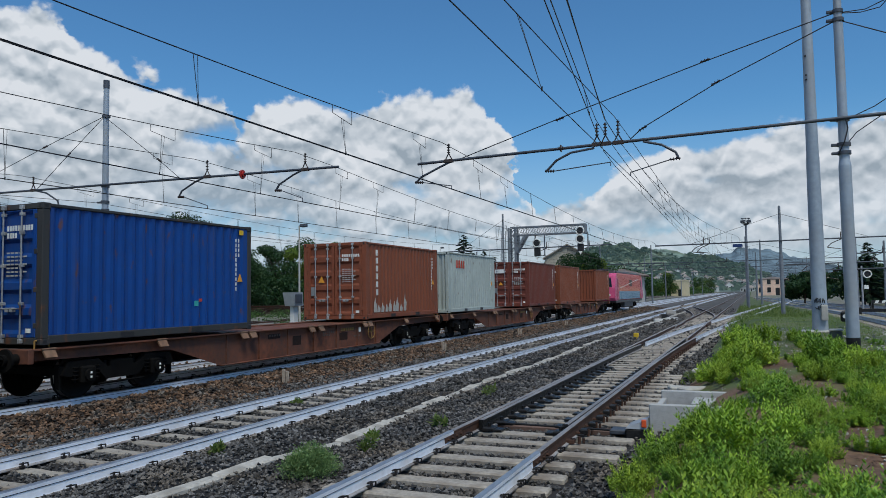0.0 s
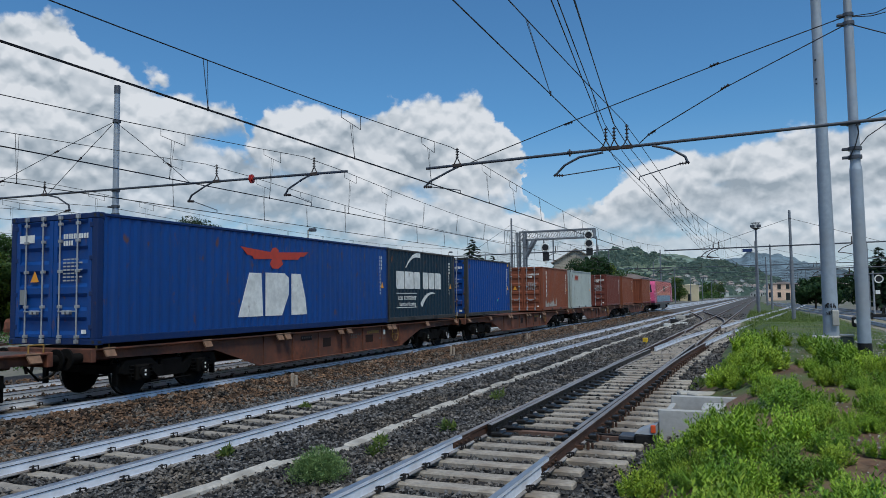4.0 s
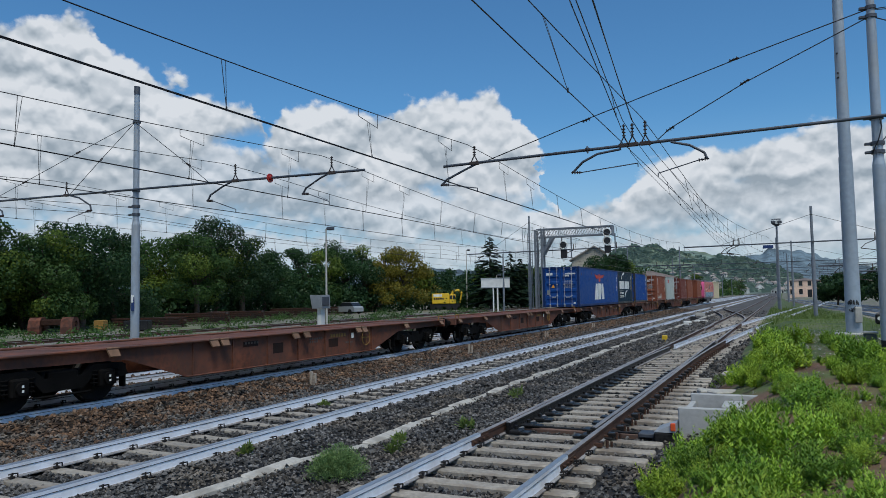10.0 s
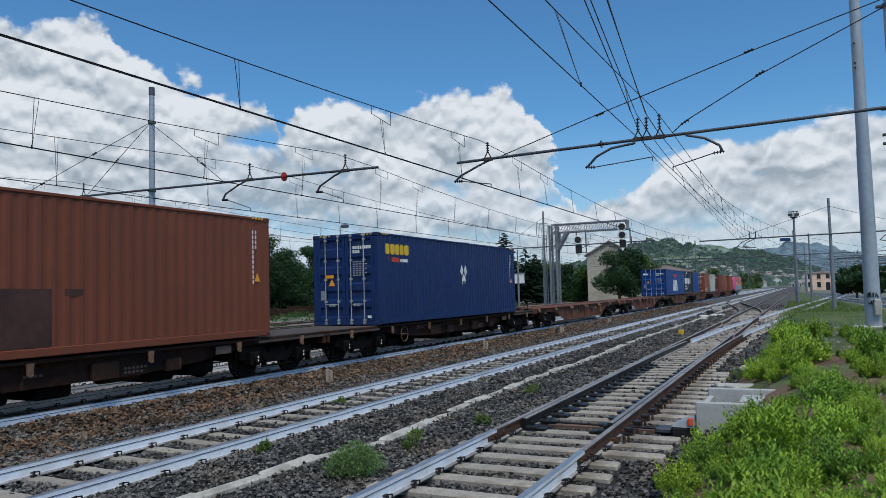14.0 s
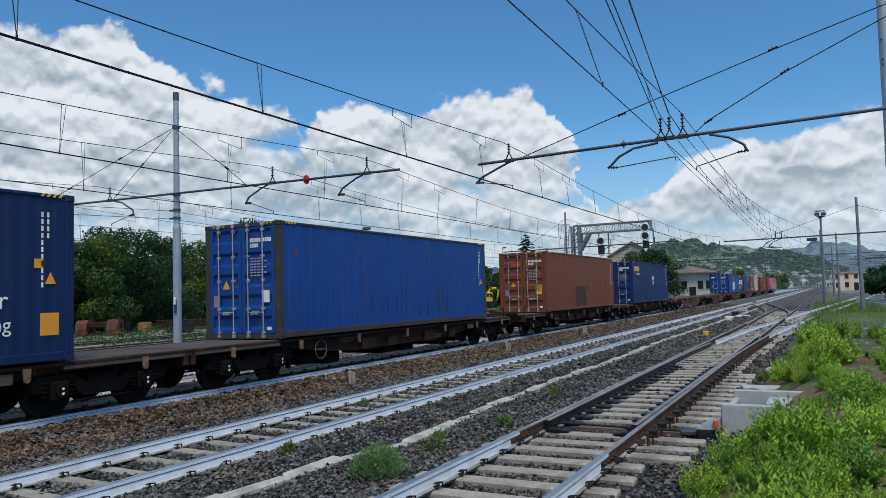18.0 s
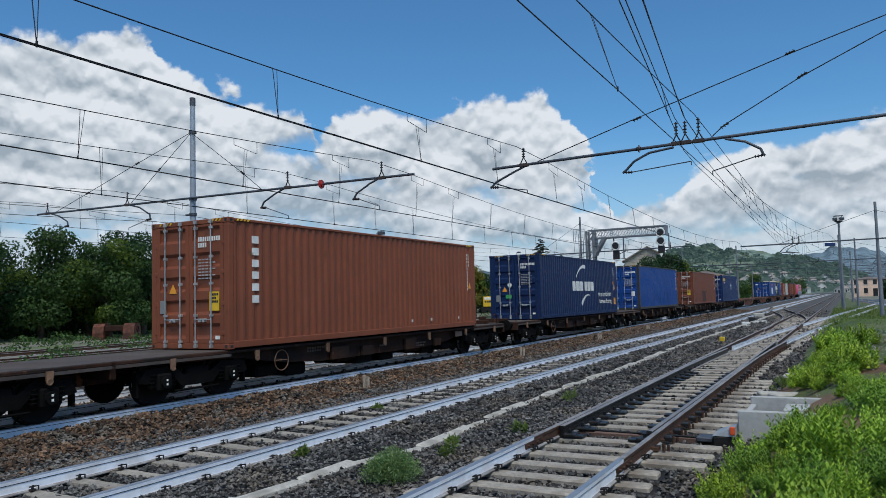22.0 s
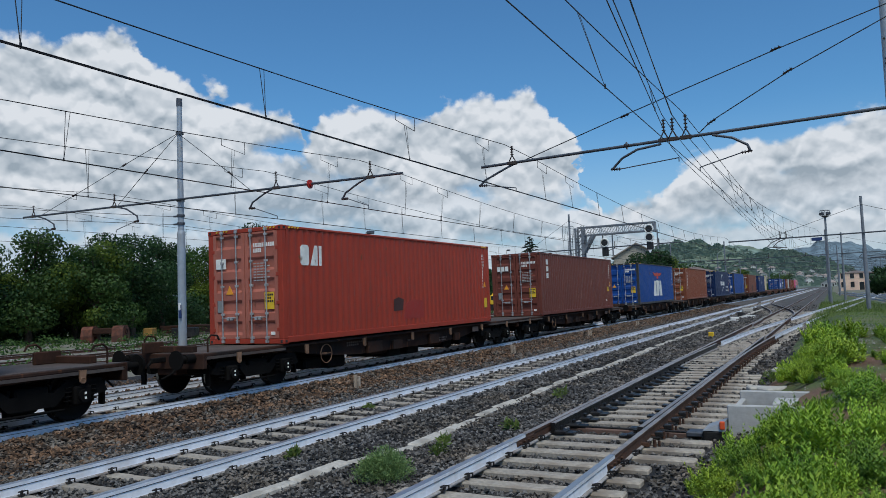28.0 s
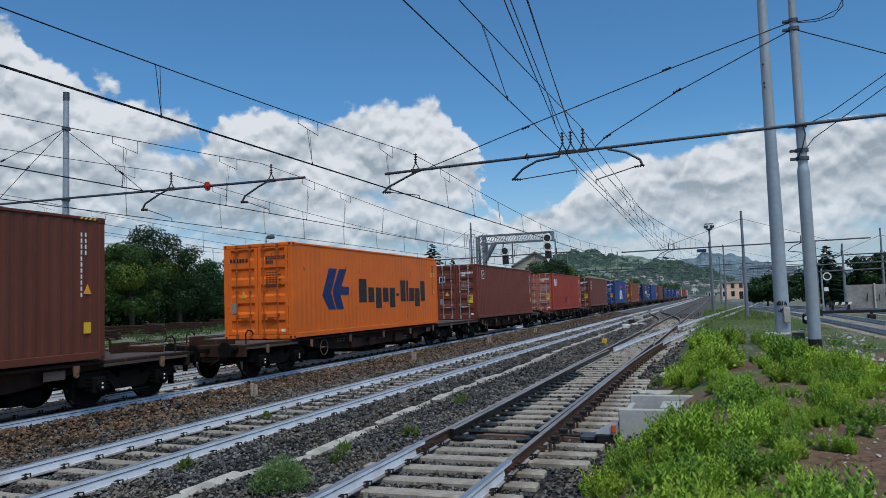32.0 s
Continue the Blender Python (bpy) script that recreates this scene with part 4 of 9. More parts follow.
def flat_wagon_40(outer):
    """One half of a twin flat wagon for a forty-foot container; outer: which end carries the buffers."""
    w = tagged(empty("container_flat_wagon"), "grimy dark-brown flat wagon with a shallow frame", "wagon", "flat wagons of the train")
    lo, hi = (-8.95, 8.6) if outer > 0 else (-8.6, 8.95)
    for sx in (-1, 1):
        b = Build()
        b.plate([(lo, 1.12), (lo, 0.98), (-5.6, 0.94), (-4.2, 0.72), (-2.6, 0.62), (2.6, 0.62), (4.2, 0.72), (5.6, 0.94), (hi, 0.98), (hi, 1.12)], sx * 0.96 - 0.012, sx * 0.96 + 0.012)
        b.part("side_girder", M_RUST_DARK, w, "grimy brown side girder")
        b = Build()
        b.cbox(min(sx * 0.86, sx * 1.16), max(sx * 0.86, sx * 1.16), lo, hi, 1.06, 1.125, 0.012)
        b.part("deck_edge", M_RUST_DARK, w, "grimy deck edge")
        for y in (-7.6, -5.2, -2.6, 0.1, 2.7, 5.3, 7.7):
            b = Build()
            o = sx * 1.16
            b.plate([(y - 0.07, 1.08), (y + 0.07, 1.08), (y + 0.05, 0.87), (y - 0.05, 0.87)], o - 0.015, o + 0.025)
            b.ring((o + sx * 0.02, y, 0.90), (1, 0, 0), 0.05, 0.014, 10, 5)
            b.part("lashing_eye", M_TAN, w, "bare lashing eye")
        b = Build()
        o = sx * 1.10
        b.ring((o, -4.3, 0.78), (1, 0, 0), 0.24, 0.012, 24, 5)
        b.tube((o, -4.5, 0.78), (o, -4.1, 0.78), 0.01, n=5)
        b.tube((sx * 0.96, -4.3, 0.78), (o, -4.3, 0.78), 0.03, n=8)
        b.part("hand_wheel", M_TAN, w, "bare brake hand wheel")
        for y, ww, hh in ((-2.3, 0.75, 0.34), (-0.9, 0.5, 0.28), (1.4, 0.6, 0.34), (3.2, 0.4, 0.25)):
            b = Build()
            b.cbox(min(sx * 0.99, sx * 1.09), max(sx * 0.99, sx * 1.09), y, y + ww, 0.62, 0.62 + hh, 0.012)
            b.part("equipment_box", M_RUST_DARK, w, "grimy equipment box")
        b = Build()
        for y, z, n in ((-3.2, 1.0, 8), (-3.2, 0.93, 6), (2.2, 0.80, 6), (2.2, 0.72, 5), (0.1, 0.86, 4)):
            for k in range(n):
                b.box(min(sx * 0.975, sx * 0.982), max(sx * 0.975, sx * 0.982), y + k * 0.1, y + k * 0.1 + 0.065, z - 0.05, z)
        tagged(b.part("stencilled_mark", M_MARK_DIM, w, "faded stencilled marks"), kind="stuff")
        b = Build()
        b.cbox(min(sx * 1.09, sx * 1.11), max(sx * 1.09, sx * 1.11), 4.6, 5.1, 0.84, 1.02, 0.005)
        b.part("label_holder", M_MARK_DIM, w, "dull label holder")
    cross = Build().cbox(-0.95, 0.95, -0.1, 0.1, 0.90, 1.06, 0.01).mesh("cross_member", M_RUST_DARK)
    for y in (-5.6, -4.2, -2.8, -1.4, 0, 1.4, 2.8, 4.2, 5.6):
        piece("cross_member", cross, w, pose(0, y, 0))
    b = Build()
    b.cbox(-0.3, 0.3, lo, hi, 0.66, 0.898, 0.02)
    b.part("centre_sill", M_RUST_DARK, w)
    # Plain black blocks for the rigging, added to darken the space under the frame.
    for y, x0, x1, z0_, z1_ in ((-4.4, -0.75, 0.75, 0.40, 0.60), (-3.4, -0.5, 0.8, 0.34, 0.60), (-0.4, -0.8, 0.8, 0.38, 0.62), (0.9, -0.6, 0.7, 0.36, 0.62), (3.5, -0.8, 0.6, 0.38, 0.60), (4.5, -0.7, 0.8, 0.42, 0.60)):
        b = Build()
        b.cbox(x0, x1, y - 0.38, y + 0.38, z0_, 0.66, 0.05)
        b.part("brake_gear", M_BOGIE, w, "black brake gear")
    for y in (-1.6, 1.9):
        for x, z, L, r in ((-0.7, 0.68, 1.1, 0.17), (0.62, 0.64, 0.9, 0.15)):
            b = Build()
            b.tube((x, y, z), (x, y + L, z), r, n=14)
            b.part("air_tank", M_RUST_DARK, w, "grimy air tank")
    for s, e in ((-1, lo), (1, hi)):
        b = Build()
        b.box(-1.1, 1.1, min(s * 6.0, e), max(s * 6.0, e), 1.122, 1.136)
        b.box(-1.16, 1.16, min(s * 6.0, e), max(s * 6.0, e), 1.0, 1.06)
        b.part("end_platform", M_DECK, w, "worn grey end platform")
        b = Build()
        b.cbox(-1.16, 1.16, e - 0.06, e + 0.06, 0.80, 1.13, 0.015)
        b.part("headstock", M_RUST_DARK, w)
    buffers(w, lo if outer < 0 else hi, outer)
    e = (lo if outer < 0 else hi) - outer * 0.25
    for x in (-0.98, 0.98):
        b = Build()
        b.path([(x, e, 1.12), (x, e, 1.42), (x, e - outer * 0.10, 1.50), (x, e - outer * 0.28, 1.48), (x, e - outer * 0.34, 1.38)], 0.02, 6)
        b.part("shunter_handle", M_RUST_DARK, w, "grimy shunter's handle")
    b = Build()
    b.cbox(-0.6, 0.6, e - 0.08, e + 0.08, 1.13, 1.28, 0.02)
    b.cbox(-0.5, -0.4, e - 0.5, e + 0.05, 1.13, 1.38, 0.02)
    b.part("stop_block", M_RUST_DARK, w, "grimy end stop")
    b = Build()
    inner = hi if outer < 0 else lo
    b.cbox(-0.09, 0.09, min(inner, inner - outer * 0.35), max(inner, inner - outer * 0.35), 0.92, 1.06, 0.02)
    b.part("drawbar", M_BOGIE, w)
    add_bogies(w, 6.85)
    return w


base60 = flat_wagon_60()
TRAIN.append((base60, 67.7))
for s in (48.1, 28.6, 9.15, -10.4, -30.1):
    TRAIN.append((copy_thing(base60, pose(0, 0, 0)), s))
front40, rear40 = flat_wagon_40(1), flat_wagon_40(-1)
for k, (a, b_) in enumerate(((-48.5, -66.2), (-85.2, -102.9), (-121.5, -139.4), (-158.9, -176.8), (-196.0, -213.9), (-233.4, -251.3))):
    TRAIN.append((front40 if k == 0 else copy_thing(front40, pose(0, 0, 0)), a))
    TRAIN.append((rear40 if k == 0 else copy_thing(rear40, pose(0, 0, 0)), b_))

# ----- the containers -----
P_BLUE = paint("bright blue container paint", (0.003, 0.058, 0.250), 0.4, streak=0.12)
P_BLUE_W = paint("worn blue container paint", (0.003, 0.058, 0.265), 0.32, streak=0.25)
P_DARK = paint("rust-stained dark frame paint", (0.045, 0.045, 0.045), 0.8)
P_NAVY = paint("navy container paint", (0.004, 0.021, 0.085), 0.1, 0.04, 0.08)
P_SEA = paint("deep blue container paint", (0.004, 0.026, 0.112), 0.15, 0.05, 0.1)
P_SLATE = paint("slate blue container paint", (0.008, 0.028, 0.048), 0.25, streak=0.1)
P_TERRA = paint("terracotta container paint", (0.185, 0.054, 0.028), 0.25, streak=0.22)
P_BROWN = paint("red-brown container paint", (0.235, 0.069, 0.034), 0.35, streak=0.2)
P_OXIDE = paint("oxide red container paint", (0.165, 0.044, 0.030), 0.3, streak=0.15)
P_RED = paint("brick red container paint", (0.36, 0.043, 0.022), 0.2, streak=0.1)
# Doors of the brick-red container: paler and pinker than its sides.
P_RED_PALE = paint("paler red door paint", (0.43, 0.14, 0.10), 0.35, streak=0.2)
P_MAROON = paint("maroon container paint", (0.172, 0.044, 0.030), 0.15, streak=0.1)
P_ORANGE = paint("orange container paint", (0.80, 0.155, 0.014), 0.1, 0.05, 0.05)
P_GREY = paint("pale grey-green container paint", (0.43, 0.48, 0.45), 0.3, streak=0.2)

EAGLE = [(0.0, 0.62), (0.95, 0.52), (1.02, 0.66), (1.12, 0.68), (1.22, 0.60), (1.20, 0.53), (2.3, 0.62), (2.12, 0.46), (1.98, 0.44), (1.90, 0.34), (1.32, 0.30), (1.36, 0.14), (1.20, 0.0), (1.0, 0.0), (0.92, 0.14), (1.0, 0.30), (0.42, 0.26), (0.36, 0.36), (0.22, 0.38), (0.10, 0.52)]


def bird_logo(c, y, z, k=1.0, kz=1.0):
    shape("logo", c, "side", y, z + 1.24, [(a * k * 1.02, v * 0.82) for a, v in EAGLE], M_MARK_R, "red winged emblem")
    for pts in ([(-0.05, 0), (0.72, 0), (0.66, 1.2), (0.28, 1.2)], [(0.80, 0), (1.36, 0), (1.60, 0.6), (1.60, 1.1), (1.45, 1.22), (0.80, 1.22)], [(1.70, 0), (2.28, 0), (2.22, 0.5), (2.04, 1.22), (1.70, 1.22)]):
        shape("logo", c, "side", y, z, [(a * k, v * kz) for a, v in pts], M_MARK_W, "chipped white painted block")


def arc(p, q, bulge):
    """Points of a bow from p to q."""
    p, q = Vector(p), Vector(q)
    d = q - p
    side = Vector((-d.y, d.x)) * bulge
    return [tuple(p + d * t + side * 4 * t * (1 - t)) for t in (0, 0.17, 0.33, 0.5, 0.67, 0.83, 1)]


def swoosh_logo(c, a, b, p, q, z0, z1, boxes):
    shape("logo", c, "side", 0, CZ, stroke(arc(a, b, 0.13), 0.20), M_MARK_W, "white curved stroke")
    shape("logo", c, "side", 0, CZ, stroke(arc(p, q, -0.13), 0.20), M_MARK_W, "white curved stroke")
    for y, w in boxes:
        shape("logo", c, "side", y, CZ, [(0, z0 + 0.06), (0.06, z0), (w, z0), (w, z1 - 0.06), (w - 0.06, z1), (0, z1)], M_MARK_W, "white painted block")


c = container(70.8, 6.06, 0, P_BROWN, "red-brown corrugated steel container behind the locomotive", door=False, caution=False)
c = container(58.5, 6.06, 0, P_BROWN, "red-brown corrugated steel container on a flat wagon", caution=False)
c = container(51.1, 6.06, 0, P_OXIDE, "dark oxide-red short steel container with closed doors", caution=False)
shape("logo", c, "end", -0.85, CZ + 1.95, rect(0.55, 0.22), M_MARK_W, "white painted block", half=3.03, lift=-0.004)
c = container(38.85, 6.06, 0, P_GREY, "pale grey-green short steel container with a red mark", door=False, caution=False)
for k in range(4):
    shape("logo", c, "side", -2.1 + k * 0.27, CZ + 1.92, [(0, 0), (0.17, 0), (0.17, 0.34), (0.03, 0.34)], M_MARK_R, "red painted block")
c = container(31.6, 6.06, 0, P_BROWN, "worn red-brown short container, scraped bare along its foot", caution=False)
bars("logo", c, "side", -2.30, CZ + 2.15, [6], M_MARK_W, 0.15, 0.2, 0.07, upright=True)
for k in range(9):
    y = -2.5 + 0.29 * k + random.uniform(-0.05, 0.05)
    hgt = random.uniform(0.12, 0.62)
    shape("bare_patch", c, "side", y, CZ + 0.22, [(0, 0), (0.2, 0.0), (0.24, hgt * 0.5), (0.14, hgt * 0.7), (0.12, hgt), (0.03, hgt * 0.6)], M_CONCRETE, "scraped bare patch", lift=-0.004)
c = container(19.45, 6.06, 0, P_BLUE_W, "worn blue short container with rust streaks and dark posts", frame_mat=P_DARK, caution=False)
shape("sticker", c, "side", 0.95, CZ + 0.62, rect(0.13, 0.12), shader("teal sticker", (0.05, 0.45, 0.42), 0.5), "teal sticker")
shape("sticker", c, "side", 1.10, CZ + 0.72, rect(0.10, 0.07), M_MARK_R, "red sticker")
shape("sticker", c, "side", 2.55, CZ + 2.36, rect(0.16, 0.12), M_MARK_Y, "yellow sticker", lift=0.004)
c = container(11.95, 6.06, 0, P_SLATE, "slate-blue short container with a white curved emblem", caution=False, frame_mat=P_DARK)
swoosh_logo(c, (-1.58, 1.92), (-0.33, 2.43), (1.0, 1.01), (-0.27, 0.55), 1.17, 1.80, ((-2.33, 0.62), (-1.66, 0.74), (-0.86, 0.5), (-0.1, 0.46), (0.42, 0.52), (1.0, 0.58)))
for z_ in (0.49, 1.0):
    shape("logo", c, "side", -2.33, CZ + z_, rect(1.68, 0.025), M_MARK_W, "white painted frame")
words(c, "eco container", -2.22, CZ + 0.78, 0.27, M_MARK_W, 3.03)
words(c, "bamboo flooring", -2.1, CZ + 0.56, 0.2, M_MARK_W, 3.03)
c = container(-0.15, 12.19, 0, P_BLUE, "blue forty-foot container with a red winged emblem", caution=False, frame_mat=P_SEA)
bird_logo(c, -1.80, CZ + 0.42, 1.28, 0.92)
shape("logo", c, "end", -0.95, CZ + 2.05, rect(0.42, 0.16), M_MARK_W, "white painted block", half=6.095, lift=-0.004)
c = container(-54.63, 12.19, 1, P_SEA, "deep blue forty-foot container with yellow painted blocks", caution=False, corner_stripes=True)
for k, w in enumerate((0.25, 0.27, 0.27, 0.25, 0.29)):
    shape("logo", c, "side", -5.58 + k * 0.31, CZ + 2.22, [(0, 0.04), (0.06, 0), (w - 0.06, 0), (w, 0.04), (w, 0.30), (w - 0.06, 0.34), (0.06, 0.34), (0, 0.30)], M_MARK_Y, "yellow painted block")
shape("logo", c, "side", -5.2, CZ + 1.98, rect(0.5, 0.15), M_MARK_R, "red painted block")
bars("logo", c, "side", -4.62, CZ + 1.99, [4], M_MARK_W, 0.10, 0.10, 0.03)
for pts in ([(0.0, 0.32), (0.15, 0.58), (0.29, 0.38), (0.17, 0.16)], [(0.36, 0.38), (0.50, 0.58), (0.64, 0.32), (0.48, 0.16)], [(0.14, -0.04), (0.50, -0.04), (0.46, 0.10), (0.32, 0.24), (0.20, 0.10)], [(0.20, -0.20), (0.23, -0.20), (0.24, -0.04), (0.19, -0.04)], [(0.41, -0.16), (0.43, -0.16), (0.45, -0.04), (0.40, -0.04)]):
    shape("logo", c, "side", 0.1, CZ + 1.42, pts, M_MARK_W, "white sprayed mark with drips")
shape("sticker", c, "end", -0.75, CZ + 1.5, rect(0.32, 0.1), M_MARK_O, "orange sticker", half=6.095, lift=-0.003)
c = container(-72.02, 12.19, 1, P_TERRA, "terracotta forty-foot container with a dark scorched patch", corner_stripes=True)
shape("stain", c, "side", -1.6, CZ + 0.19, [(0, 0), (1.8, 0), (1.8, 0.7), (1.8, 1.0), (0.1, 1.02), (0, 0.9)], shader("sooty patch", (0.07, 0.030, 0.024), 0.7, vary=0.2), "dark sooty patch", lift=-0.003)
shape("stain", c, "side", 0.45, CZ + 1.06, rect(0.38, 0.12), shader("sooty patch", (0.07, 0.030, 0.024), 0.7, vary=0.2), "dark sooty patch", lift=-0.003)
shape("sticker", c, "end", -0.6, CZ + 2.2, rect(0.5, 0.16), M_MARK_R, "red sticker", half=6.095, lift=-0.003)
c = container(-91.26, 12.19, 1, P_BLUE_W, "worn blue forty-foot container with dark corner posts", frame_mat=P_DARK, corner_stripes=True, caution=False)
shape("caution_plate", c, "end", 0.66, CZ + 0.9, rect(0.24, 0.3), M_MARK_W, "white caution plate", half=6.095, lift=-0.002)
M_STREAK = shader("dark grime streak", (0.020, 0.026, 0.034), 0.85, vary=0.3, grain=14, stain=2, bump=0.1)


def streaks(c, half, y0, y1, z0, z1, seed, mat=None, share=0.75, wide=1.0, label="dark grime streak"):
    """Dark grime running down the ridges of a side wall."""
    rg = random.Random(seed)
    k = 0
    while -half + 0.452 + 0.278 * k < y1:
        y = -half + 0.452 + 0.278 * k
        if y > y0 and rg.random() < share:
            lo, hi = rg.uniform(z0, z0 + 0.35), rg.uniform(z1 - 0.5, z1)
            shape("grime_streak", c, "side", y, CZ, [(0.005, lo), (0.05 * wide, lo - 0.03), (0.06 * wide, hi * 0.6 + lo * 0.4), (0.035 * wide, hi), (0.01, hi - 0.08)], mat or M_STREAK, label, lift=-0.002)
        k += 1


streaks(c, 6.095, -2.2, 2.8, 0.25, 1.25, 5)
c = container(-108.95, 12.19, 1, P_NAVY, "navy forty-foot container with a white curved emblem", caution=False, corner_stripes=True)
swoosh_logo(c, (-1.14, 1.9), (0.38, 2.46), (1.07, 1.0), (-0.36, 0.55), 1.24, 1.71, ((-1.72, 0.46), (-1.18, 0.56), (-0.56, 0.46), (0.18, 0.44), (0.68, 0.44), (1.18, 0.52)))
words(c, "eco container", 2.5, CZ + 0.93, 0.43, M_MARK_W, 6.095)
words(c, "bamboo flooring", 2.68, CZ + 0.56, 0.34, M_MARK_W, 6.095)
shape("sticker", c, "side", 5.46, CZ + 0.46, rect(0.34, 0.38), M_MARK_O, "orange sticker")
shape("sticker", c, "side", 5.35, CZ + 1.6, rect(0.16, 0.16), M_MARK_O, "orange sticker")
shape("sticker", c, "end", -0.45, CZ + 0.95, rect(0.28, 0.16), M_MARK_G, "green sticker", half=6.095, lift=-0.003)
shape("sticker", c, "end", -0.35, CZ + 1.45, [(0, 0.05), (0.1, 0), (0.2, 0.05), (0.2, 0.15), (0.1, 0.2), (0, 0.15)], M_MARK_W, "round white sticker", half=6.095, lift=-0.003)
c = container(-127.63, 12.19, 1, P_BROWN, "red-brown forty-foot container with upright white marks", corner_stripes=True, inner=1.172)
bars("logo", c, "side", -5.35, CZ + 2.35, [6], M_MARK_W, 0.22, 0.17, 0.10, upright=True)
for y in (1.6, 2.8, 4.7):
    shape("sticker", c, "side", y, CZ + 0.3, rect(0.09, 0.08), M_MARK_W, "small white label")
c = container(-145.81, 12.19, 1, P_BLUE_W, "worn blue forty-foot container with a red winged emblem", frame_mat=P_DARK, corner_stripes=True)
bird_logo(c, -1.50, CZ + 0.55, 1.30, 0.94)
c = container(-165.02, 12.19, 1, P_OXIDE, "dark oxide-red forty-foot container with a yellow caution plate")
bars("logo", c, "side", -5.3, CZ + 2.35, [3], M_MARK_W, 0.28, 0.24, 0.08, upright=True)
for k in range(3):
    shape("logo", c, "end", -0.93 + k * 0.2, CZ + 2.1, rect(0.16, 0.22), M_MARK_W, "white painted block", half=6.095, lift=-0.004)
M_SCRAPE = shader("pale scraped paint", (0.36, 0.20, 0.155), 0.7, vary=0.2, grain=16, bump=0.1)
streaks(c, 6.095, -1.2, 2.6, 0.55, 1.2, 9, M_SCRAPE, 0.4, 0.6, "pale scraped streak")
streaks(c, 6.095, 1.4, 4.2, 1.2, 1.9, 11, M_SCRAPE, 0.5, 0.5, "pale scraped streak")
shape("caution_plate", c, "side", 5.0, CZ + 1.02, rect(0.37, 0.25), M_MARK_Y, "yellow caution plate", lift=0.004)
words(c, "CAUTION", 5.025, CZ + 1.17, 0.082, M_MARK_K, 6.095).location.x = 0.006
shape("sticker", c, "side", 4.6, CZ + 0.42, [(0, 0.1), (0.2, 0), (0.24, 0.07), (0.04, 0.17)], M_MARK_W, "torn white label")
c = container(-182.92, 12.19, 1, P_RED, "brick-red forty-foot container with paler red doors", door_mat=P_RED_PALE, corner_stripes=True)
for y, pts in ((-5.38, [(0, 0.06), (0.06, 0), (0.3, 0), (0.34, 0.06), (0.34, 0.46), (0.28, 0.52), (0.06, 0.52), (0, 0.46)]), (-4.98, [(0, 0), (0.3, 0), (0.3, 0.52), (0.18, 0.52)]), (-4.62, [(0, 0), (0.11, 0), (0.11, 0.52), (0, 0.52)])):
    shape("logo", c, "side", y, CZ + 1.92, pts, M_MARK_W, "white painted block")
shape("logo", c, "end", -0.95, CZ + 1.9, rect(0.34, 0.26), M_MARK_W, "white painted block", half=6.095, lift=-0.004)
shape("stain", c, "side", -1.0, CZ + 0.62, [(0, 0), (0.55, 0.02), (0.6, 0.35), (0.3, 0.42), (0.02, 0.36)], shader("dark scrape", (0.07, 0.03, 0.026), 0.7, vary=0.2), "dark scraped patch", lift=-0.003)
shape("stain", c, "side", -0.45, CZ + 0.36, [(0, 0), (1.3, 0), (1.3, 0.55), (0.7, 0.6), (0.2, 0.5)], shader("fresh red paint", (0.34, 0.028, 0.02), 0.5, vary=0.08), "patch of fresher red paint", lift=-0.004)
shape("sticker", c, "side", 5.55, CZ + 0.55, rect(0.24, 0.36), M_MARK_Y, "yellow sticker", lift=0.004)
c = container(-202.04, 12.19, 1, P_MAROON, "maroon forty-foot container with a small square emblem", inner=1.172)
shape("logo", c, "side", -5.25, CZ + 2.12, rect(0.46, 0.46), M_MARK_W, "white square emblem")
shape("logo", c, "side", -5.21, CZ + 2.16, rect(0.38, 0.38), M_MARK_NAVY, "navy field of the emblem", lift=0.004)
shape("logo", c, "side", -5.21, CZ + 2.22, [(0.05, 0), (0.34, 0.16), (0.34, 0.24), (0.05, 0.12)], M_MARK_Y, "yellow stroke of the emblem", lift=0.008)
shape("logo", c, "end", -0.93, CZ + 1.95, rect(0.34, 0.34), M_MARK_W, "white square emblem", half=6.095, lift=-0.004)
shape("logo", c, "end", -0.90, CZ + 1.98, rect(0.28, 0.28), M_MARK_NAVY, "navy field of the emblem", half=6.095)
shape("sticker", c, "side", 5.5, CZ + 0.75, rect(0.16, 0.3), M_MARK_Y, "yellow sticker", lift=0.004)
c = container(-220.23, 12.19, 1, P_ORANGE, "orange forty-foot container with a navy emblem", caution=False, bar_mat=paint("orange locking bar paint", (0.42, 0.10, 0.02), 0.5), mark_mat=M_MARK_K, inner=1.195)
shape("logo", c, "side", 0, CZ, [(-3.9, 0.82), (-3.42, 0.82), (-3.72, 1.36), (-3.3, 2.16), (-3.83, 2.16), (-4.3, 1.28)], M_MARK_NAVY, "navy slanted emblem")
shape("logo", c, "side", 0, CZ, [(-3.36, 0.82), (-2.86, 0.82), (-3.08, 1.28), (-2.47, 1.3), (-2.47, 1.56), (-3.0, 1.58), (-2.62, 2.16), (-3.14, 2.16), (-3.58, 1.5), (-3.6, 1.3)], M_MARK_NAVY, "navy slanted emblem")
